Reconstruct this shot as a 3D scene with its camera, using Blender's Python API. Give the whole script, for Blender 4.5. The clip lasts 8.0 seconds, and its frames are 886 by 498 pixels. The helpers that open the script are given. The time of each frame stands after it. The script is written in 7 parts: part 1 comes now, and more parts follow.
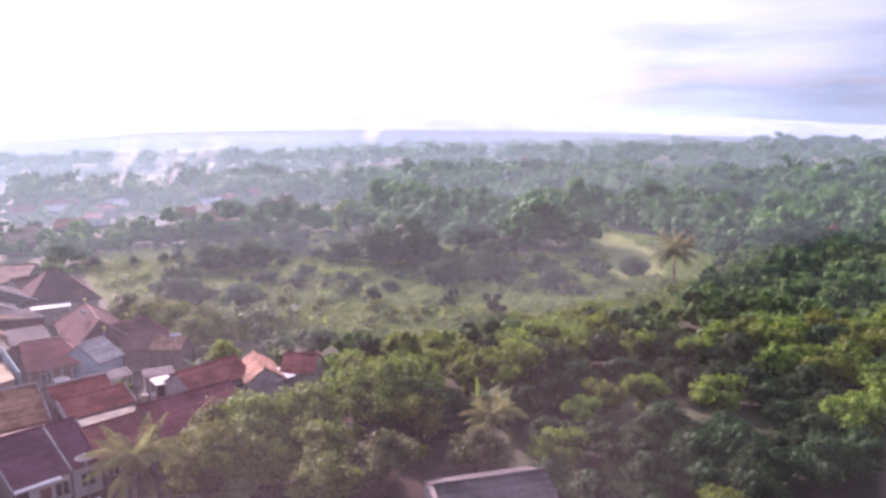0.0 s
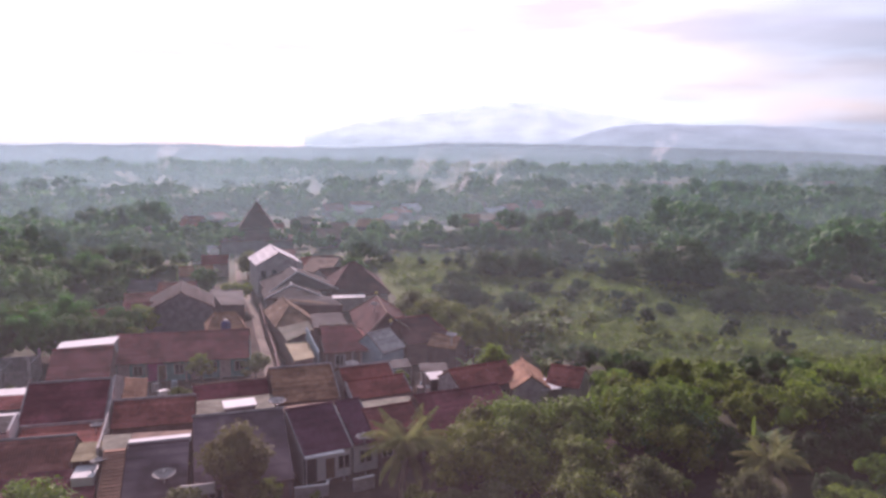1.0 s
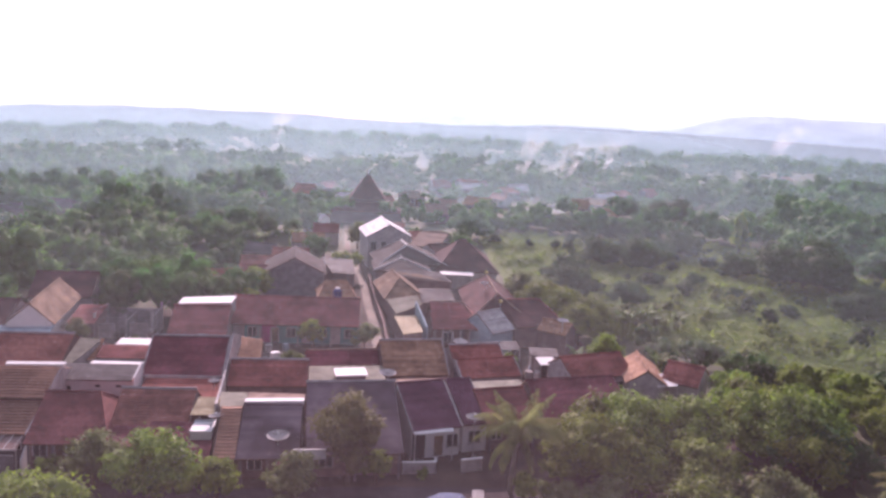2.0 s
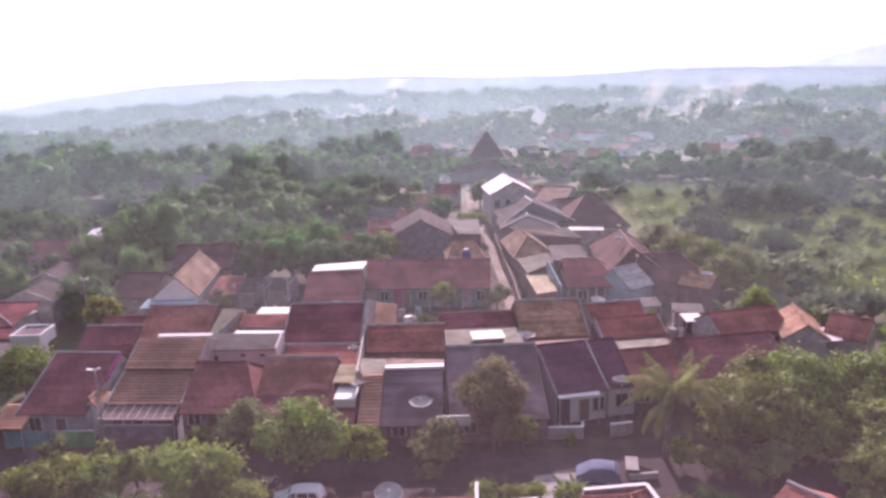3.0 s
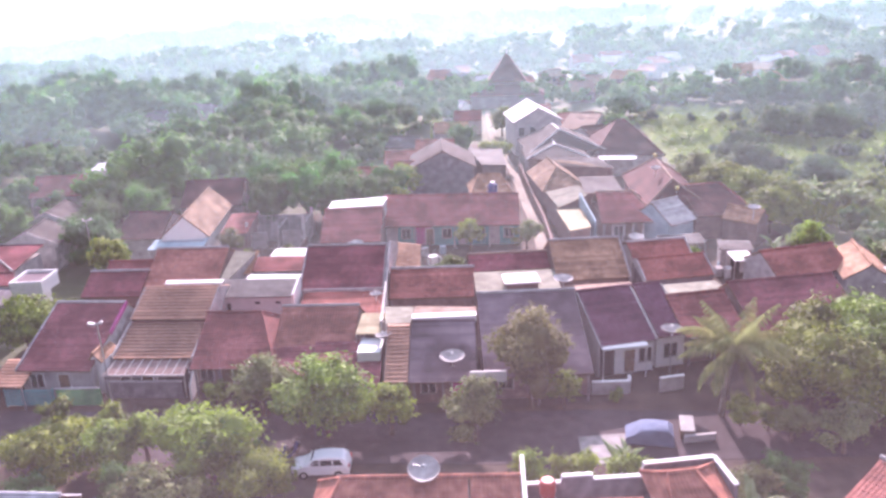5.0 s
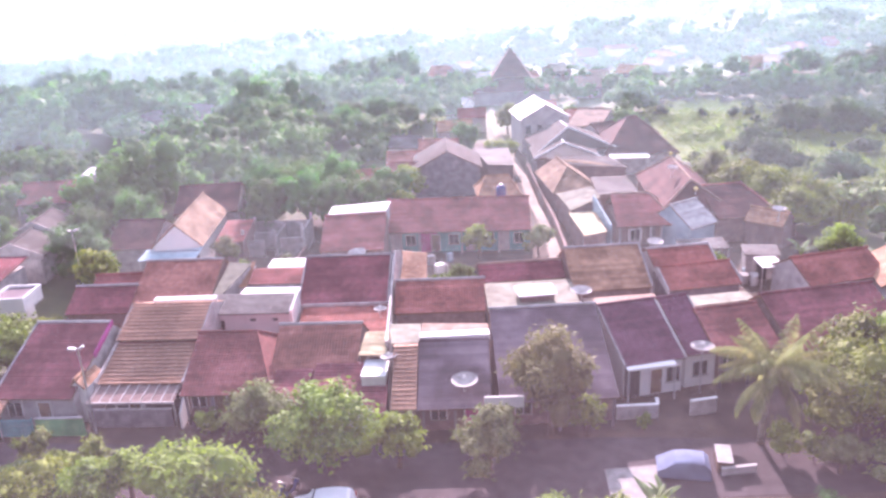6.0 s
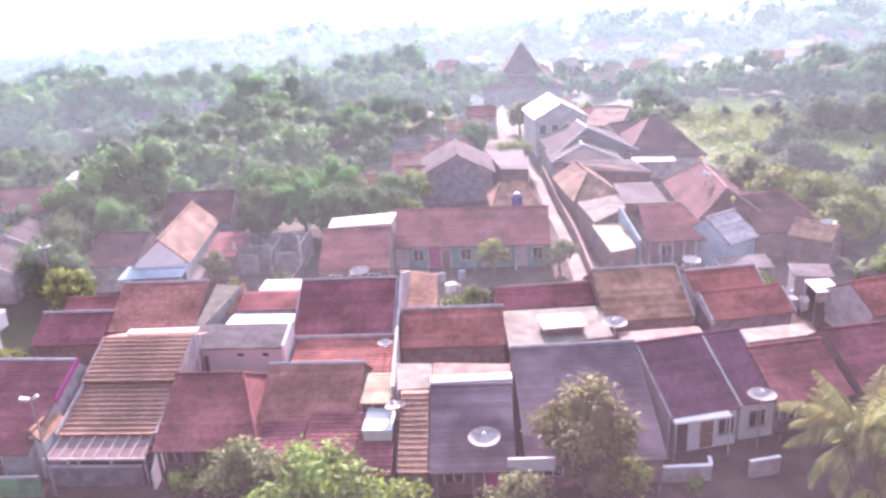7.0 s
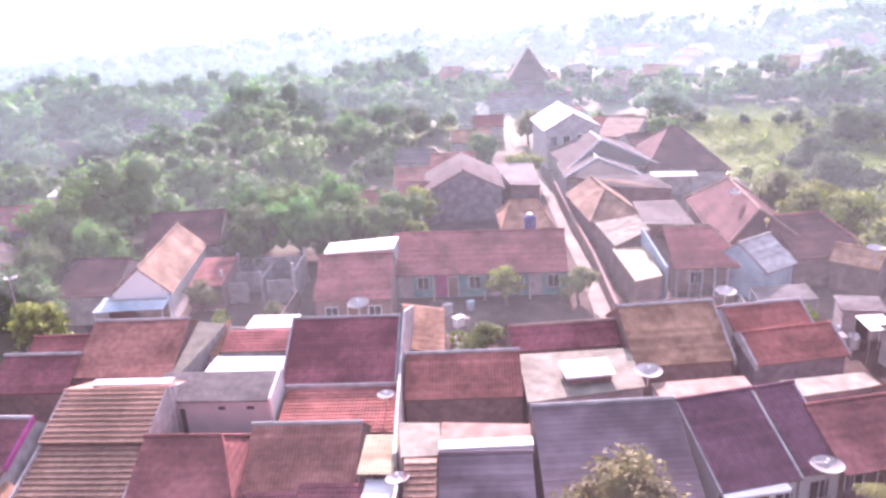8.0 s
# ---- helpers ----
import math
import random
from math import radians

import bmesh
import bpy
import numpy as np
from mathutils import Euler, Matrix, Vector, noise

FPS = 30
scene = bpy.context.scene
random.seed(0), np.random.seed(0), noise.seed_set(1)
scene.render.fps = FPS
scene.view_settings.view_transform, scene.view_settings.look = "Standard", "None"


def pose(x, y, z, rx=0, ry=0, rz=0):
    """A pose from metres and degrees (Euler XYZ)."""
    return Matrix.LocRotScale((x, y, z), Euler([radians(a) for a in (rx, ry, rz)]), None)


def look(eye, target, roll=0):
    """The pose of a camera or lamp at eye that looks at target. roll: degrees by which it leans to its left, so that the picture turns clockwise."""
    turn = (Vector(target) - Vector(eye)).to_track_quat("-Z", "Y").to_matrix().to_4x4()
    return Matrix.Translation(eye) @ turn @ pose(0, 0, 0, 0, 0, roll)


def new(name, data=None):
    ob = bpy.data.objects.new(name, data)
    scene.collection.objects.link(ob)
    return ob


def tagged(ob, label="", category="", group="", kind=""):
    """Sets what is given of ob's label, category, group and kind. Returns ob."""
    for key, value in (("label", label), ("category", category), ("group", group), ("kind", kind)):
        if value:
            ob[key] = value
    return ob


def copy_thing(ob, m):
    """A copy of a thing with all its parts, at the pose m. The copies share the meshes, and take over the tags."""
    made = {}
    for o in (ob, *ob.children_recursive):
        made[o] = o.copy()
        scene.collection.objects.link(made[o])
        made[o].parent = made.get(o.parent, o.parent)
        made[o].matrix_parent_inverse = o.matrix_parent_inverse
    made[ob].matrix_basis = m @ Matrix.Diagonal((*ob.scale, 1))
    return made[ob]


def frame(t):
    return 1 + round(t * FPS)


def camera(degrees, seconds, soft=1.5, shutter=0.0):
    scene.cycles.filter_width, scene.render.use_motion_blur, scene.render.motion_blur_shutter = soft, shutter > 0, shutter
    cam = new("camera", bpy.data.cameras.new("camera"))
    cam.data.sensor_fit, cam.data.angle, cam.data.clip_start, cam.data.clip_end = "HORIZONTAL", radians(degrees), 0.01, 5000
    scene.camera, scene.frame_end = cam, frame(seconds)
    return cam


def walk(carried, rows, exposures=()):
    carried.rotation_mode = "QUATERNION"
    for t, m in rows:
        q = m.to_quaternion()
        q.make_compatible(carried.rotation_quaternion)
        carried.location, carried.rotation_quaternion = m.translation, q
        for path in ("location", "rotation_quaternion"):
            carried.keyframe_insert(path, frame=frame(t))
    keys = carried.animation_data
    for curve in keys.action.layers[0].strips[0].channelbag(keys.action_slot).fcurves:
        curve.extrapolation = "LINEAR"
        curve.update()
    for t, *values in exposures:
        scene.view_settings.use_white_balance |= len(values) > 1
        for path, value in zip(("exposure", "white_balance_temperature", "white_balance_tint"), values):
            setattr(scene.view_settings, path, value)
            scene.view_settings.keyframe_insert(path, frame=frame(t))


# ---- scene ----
cam = camera(59.1, 8.0, soft=2.9)
EXPOSURES = [(0, 0.98, 6560, 67), (0.5, 0.34, 6720, 60), (1.2, 0.07, 6690, 53), (2.4, 0.7, 6700, 58), (3, 0.7, 6700, 58), (3.5, 0.95, 6700, 58), (3.8, 0.48, 6480, 49), (4.2, 0.63, 6380, 48), (5.4, 1.85, 6310, 52), (6.5, 1.85, 6310, 55), (8, 1.93, 6480, 62)]
PATH = [
    (0, (2.04, 0.09, 33.47), (7.457, 8.319, 31.758), -0.94),
    (0.1, (2.10, 0.04, 33.47), (6.696, 8.778, 31.882), -0.07),
    (0.2, (2.16, -0.01, 33.46), (5.873, 9.139, 31.892), 0.13),
    (0.3, (2.22, -0.06, 33.46), (4.589, 9.524, 31.891), 0.38),
    (0.5, (2.28, -0.11, 33.45), (4.595, 9.493, 31.908), 0.50),
    (1, (2.16, 0.01, 33.39), (4.385, 9.646, 31.883), 0.38),
    (1.2, (1.93, 0.28, 33.36), (4.140, 9.920, 31.872), 0.16),
    (2.3, (-0.59, 3.37, 32.70), (0.090, 13.165, 30.815), 4.00),
    (2.5, (-0.95, 3.96, 32.64), (-0.393, 13.759, 30.734), 3.64),
    (2.7, (-1.14, 4.54, 32.55), (-1.299, 14.295, 30.346), 0.98),
    (2.8, (-1.24, 4.84, 32.51), (-1.647, 14.549, 30.170), -0.39),
    (3, (-1.44, 5.42, 32.43), (-1.931, 15.129, 30.081), -1.40),
    (3.2, (-1.61, 5.75, 32.36), (-2.122, 15.464, 30.059), -1.46),
    (3.5, (-1.88, 6.23, 32.26), (-2.539, 15.999, 30.206), -3.15),
    (3.6, (-1.95, 6.46, 32.24), (-2.596, 16.216, 30.136), -2.95),
    (3.7, (-2.02, 6.69, 32.21), (-2.680, 16.399, 29.922), -3.03),
    (3.8, (-2.08, 6.91, 32.18), (-2.787, 16.472, 29.333), -2.25),
    (4, (-2.22, 7.37, 32.13), (-2.900, 16.841, 29.010), -2.05),
    (4.2, (-2.41, 8.32, 32.07), (-3.080, 17.790, 28.920), -2.03),
    (5.3, (-3.46, 13.59, 31.70), (-4.152, 23.014, 28.445), -2.63),
    (5.5, (-3.65, 14.54, 31.64), (-4.338, 23.971, 28.378), -2.90),
    (6, (-4.11, 17.43, 31.45), (-4.819, 26.849, 28.153), -3.00),
    (6.5, (-4.64, 20.90, 31.24), (-5.366, 30.297, 27.910), -3.10),
    (7, (-5.33, 26.27, 31.01), (-6.103, 35.657, 27.636), -3.10),
    (7.5, (-5.85, 30.18, 30.89), (-6.648, 39.560, 27.511), -3.20),
    (8, (-6.23, 33.87, 30.76), (-7.036, 43.271, 27.438), -3.30),
]
walk(cam, [(t, look(eye, target, roll)) for t, eye, target, roll in PATH], EXPOSURES)


# ---- light ----
SUN_AZ, SUN_EL = 1.0, 23.5      # degrees left of +y, degrees above the horizon
world = bpy.data.worlds.new("hazy_sky")
scene.world = world
world.use_nodes = True
wn, wl = world.node_tree.nodes, world.node_tree.links
sky = wn.new("ShaderNodeTexSky")
sky.sky_type = "NISHITA"
sky.sun_disc = False
sky.sun_elevation = radians(SUN_EL)
sky.sun_rotation = radians(-SUN_AZ)
sky.altitude, sky.air_density, sky.dust_density, sky.ozone_density = 300, 1.0, 1.2, 1.5
bg = wn["Background"]
bg.inputs["Strength"].default_value = 0.1
# thin high cloud, spread evenly over the whole sky
wtc = wn.new("ShaderNodeTexCoord")
wmap = wn.new("ShaderNodeMapping")
wmap.inputs["Scale"].default_value = (1.2, 1.2, 7.0)
wno = wn.new("ShaderNodeTexNoise")
wno.inputs["Scale"].default_value = 2.2
wno.inputs["Detail"].default_value = 5
wramp = wn.new("ShaderNodeValToRGB")
wramp.color_ramp.elements[0].position, wramp.color_ramp.elements[1].position = 0.33, 0.55
wramp.color_ramp.elements[0].color = (0.5, 0.5, 0.5, 1)
wmix = wn.new("ShaderNodeMixRGB")
# the cloud sheet brightens smoothly towards the sun
wdot = wn.new("ShaderNodeVectorMath")
wdot.operation = "DOT_PRODUCT"
wdot.inputs[1].default_value = (-math.sin(radians(SUN_AZ)) * math.cos(radians(SUN_EL)), math.cos(radians(SUN_AZ)) * math.cos(radians(SUN_EL)), math.sin(radians(SUN_EL)))
wglow = wn.new("ShaderNodeValToRGB")
wglow.color_ramp.elements[0].position, wglow.color_ramp.elements[1].position = 0.0, 1.0
wglow.color_ramp.elements[0].color, wglow.color_ramp.elements[1].color = (0.13, 0.185, 0.22, 1), (1.0, 1.0, 1.0, 1)
for wpos, wcol in ((0.45, (0.165, 0.27, 0.305, 1)), (0.62, (0.29, 0.46, 0.53, 1)), (0.78, (0.55, 0.79, 0.84, 1)), (0.88, (0.8, 0.97, 0.98, 1))):
    wglow.color_ramp.elements.new(wpos).color = wcol
wgain = wn.new("ShaderNodeVectorMath")
wgain.operation = "SCALE"
wno2, wvar = wn.new("ShaderNodeTexNoise"), wn.new("ShaderNodeMapRange")
wno2.inputs["Scale"].default_value, wno2.inputs["Detail"].default_value = 3.1, 7
wvar.inputs[1].default_value, wvar.inputs[2].default_value = 0.36, 0.6
wvar.inputs[3].default_value, wvar.inputs[4].default_value = 9.4, 14.0
wl.new(wmap.outputs[0], wno2.inputs[0])
wl.new(wno2.outputs[0], wvar.inputs[0])
wl.new(wvar.outputs[0], wgain.inputs["Scale"])
wl.new(wtc.outputs["Generated"], wdot.inputs[0])
wl.new(wdot.outputs["Value"], wglow.inputs[0])
wl.new(wglow.outputs[0], wgain.inputs[0])
wl.new(wgain.outputs[0], wmix.inputs[2])
wl.new(wtc.outputs["Generated"], wmap.inputs[0])
wl.new(wmap.outputs[0], wno.inputs[0])
wl.new(wno.outputs[0], wramp.inputs[0])
wl.new(wramp.outputs[0], wmix.inputs[0])
wl.new(sky.outputs[0], wmix.inputs[1])
wl.new(wmix.outputs[0], bg.inputs[0])

lamp = bpy.data.lights.new("sun", "SUN")
lamp.energy, lamp.angle, lamp.color = 5.0, radians(0.8), (1.0, 0.93, 0.84)
sun = new("sun", lamp)
sun.matrix_world = look((-math.sin(radians(SUN_AZ)) * 60, math.cos(radians(SUN_AZ)) * 60, 60 * math.tan(radians(SUN_EL))), (0, 0, 0))


# ---- materials ----
def mat(name, col, col2=None, scale=3.0, big=0.25, rough=0.85, bump=0.25, stain=0.35, metal=0.0, wave=0.0, axis=0, island=0.0):
    """Procedural surface: grain between two colours, large stains, fine relief, and waves along one axis for tiles or sheet metal."""
    m = bpy.data.materials.new(name)
    m.use_nodes = True
    n, l = m.node_tree.nodes, m.node_tree.links
    b = n["Principled BSDF"]
    col2 = col2 or tuple(c * 0.7 for c in col)
    tc = n.new("ShaderNodeTexCoord")
    oi = n.new("ShaderNodeObjectInfo")
    add = n.new("ShaderNodeVectorMath")
    l.new(tc.outputs["Object"], add.inputs[0])
    l.new(oi.outputs["Location"], add.inputs[1])
    n1 = n.new("ShaderNodeTexNoise")
    n1.inputs["Scale"].default_value, n1.inputs["Detail"].default_value = scale, 6
    n2 = n.new("ShaderNodeTexNoise")
    n2.inputs["Scale"].default_value, n2.inputs["Detail"].default_value = big, 5
    for k in (n1, n2):
        l.new(add.outputs[0], k.inputs[0])
    r1 = n.new("ShaderNodeValToRGB")
    r1.color_ramp.elements[0].position, r1.color_ramp.elements[1].position = 0.35, 0.65
    l.new(n1.outputs[0], r1.inputs[0])
    mx = n.new("ShaderNodeMixRGB")
    mx.inputs[1].default_value, mx.inputs[2].default_value = (*col, 1), (*col2, 1)
    l.new(r1.outputs[0], mx.inputs[0])
    r2 = n.new("ShaderNodeValToRGB")
    r2.color_ramp.elements[0].position, r2.color_ramp.elements[1].position = 0.38, 0.62
    lo = 1 - stain
    r2.color_ramp.elements[0].color, r2.color_ramp.elements[1].color = (lo, lo, lo, 1), (1.1, 1.1, 1.1, 1)
    l.new(n2.outputs[0], r2.inputs[0])
    mul = n.new("ShaderNodeMixRGB")
    mul.blend_type = "MULTIPLY"
    mul.inputs[0].default_value = 1
    l.new(mx.outputs[0], mul.inputs[1])
    l.new(r2.outputs[0], mul.inputs[2])
    hsv = n.new("ShaderNodeHueSaturation")
    mr = n.new("ShaderNodeMapRange")
    mr.inputs[3].default_value, mr.inputs[4].default_value = 0.86, 1.14
    l.new(oi.outputs["Random"], mr.inputs[0])
    l.new(mr.outputs[0], hsv.inputs["Value"])
    l.new(mul.outputs[0], hsv.inputs["Color"])
    last = hsv.outputs[0]
    if island:
        geo = n.new("ShaderNodeNewGeometry")
        mi = n.new("ShaderNodeMapRange")
        mi.inputs[3].default_value, mi.inputs[4].default_value = 1 - island, 1 + island
        l.new(geo.outputs["Random Per Island"], mi.inputs[0])
        h2 = n.new("ShaderNodeHueSaturation")
        l.new(mi.outputs[0], h2.inputs["Value"])
        l.new(last, h2.inputs["Color"])
        last = h2.outputs[0]
    l.new(last, b.inputs["Base Color"])
    b.inputs["Roughness"].default_value, b.inputs["Metallic"].default_value = rough, metal
    b.inputs["Specular IOR Level"].default_value = 0.08 if rough >= 0.8 else 0.3
    bp = n.new("ShaderNodeBump")
    bp.inputs["Strength"].default_value, bp.inputs["Distance"].default_value = bump, 0.05
    l.new(n1.outputs[0], bp.inputs["Height"])
    if wave:
        wv = n.new("ShaderNodeTexWave")
        wv.bands_direction = "XYZ"[axis]
        wv.inputs["Scale"].default_value = 0.314 / wave
        wv.inputs["Distortion"].default_value = 0.15
        l.new(tc.outputs["Object"], wv.inputs[0])
        b2 = n.new("ShaderNodeBump")
        b2.inputs["Strength"].default_value, b2.inputs["Distance"].default_value = 0.4, 0.04
        l.new(wv.outputs[1], b2.inputs["Height"])
        l.new(bp.outputs[0], b2.inputs["Normal"])
        bp = b2
    l.new(bp.outputs[0], b.inputs["Normal"])
    return m


def leaf_mat(name, col, col2, through_light=0.45, hue=0.02, mottle=0.5):
    m = bpy.data.materials.new(name)
    m.use_nodes = True
    n, l = m.node_tree.nodes, m.node_tree.links
    b, out = n["Principled BSDF"], n["Material Output"]
    tc, oi, geo = n.new("ShaderNodeTexCoord"), n.new("ShaderNodeObjectInfo"), n.new("ShaderNodeNewGeometry")
    add = n.new("ShaderNodeVectorMath")
    l.new(tc.outputs["Object"], add.inputs[0])
    l.new(oi.outputs["Location"], add.inputs[1])
    n1 = n.new("ShaderNodeTexNoise")
    n1.inputs["Scale"].default_value, n1.inputs["Detail"].default_value = 0.5, 4
    l.new(add.outputs[0], n1.inputs[0])
    av = n.new("ShaderNodeMath")
    av.operation = "MULTIPLY_ADD"
    av.inputs[1].default_value, av.inputs[2].default_value = mottle, 0.25 - mottle / 2
    l.new(geo.outputs["Random Per Island"], av.inputs[0])
    sm = n.new("ShaderNodeMath")
    l.new(av.outputs[0], sm.inputs[0])
    mm = n.new("ShaderNodeMapRange")
    mm.inputs[1].default_value, mm.inputs[2].default_value = 0.3, 0.7
    mm.inputs[3].default_value, mm.inputs[4].default_value = -0.1, 0.55
    l.new(n1.outputs[0], mm.inputs[0])
    l.new(mm.outputs[0], sm.inputs[1])
    sm.use_clamp = True
    mx = n.new("ShaderNodeMixRGB")
    mx.inputs[1].default_value, mx.inputs[2].default_value = (*col, 1), (*col2, 1)
    l.new(sm.outputs[0], mx.inputs[0])
    hsv = n.new("ShaderNodeHueSaturation")
    mh, mv = n.new("ShaderNodeMapRange"), n.new("ShaderNodeMapRange")
    mh.inputs[3].default_value, mh.inputs[4].default_value = 0.5 - hue, 0.5 + hue
    mv.inputs[3].default_value, mv.inputs[4].default_value = 0.8, 1.25
    l.new(oi.outputs["Random"], mh.inputs[0])
    l.new(oi.outputs["Random"], mv.inputs[0])
    l.new(mh.outputs[0], hsv.inputs["Hue"])
    l.new(mv.outputs[0], hsv.inputs["Value"])
    l.new(mx.outputs[0], hsv.inputs["Color"])
    l.new(hsv.outputs[0], b.inputs["Base Color"])
    b.inputs["Roughness"].default_value = 0.7
    b.inputs["Specular IOR Level"].default_value = 0.12
    tr, ms = n.new("ShaderNodeBsdfTranslucent"), n.new("ShaderNodeMixShader")
    h2 = n.new("ShaderNodeHueSaturation")
    h2.inputs["Value"].default_value, h2.inputs["Saturation"].default_value = 1.8, 1.1
    l.new(hsv.outputs[0], h2.inputs["Color"])
    l.new(h2.outputs[0], tr.inputs[0])
    ms.inputs[0].default_value = through_light
    l.new(b.outputs[0], ms.inputs[1])
    l.new(tr.outputs[0], ms.inputs[2])
    l.new(ms.outputs[0], out.inputs[0])
    return m


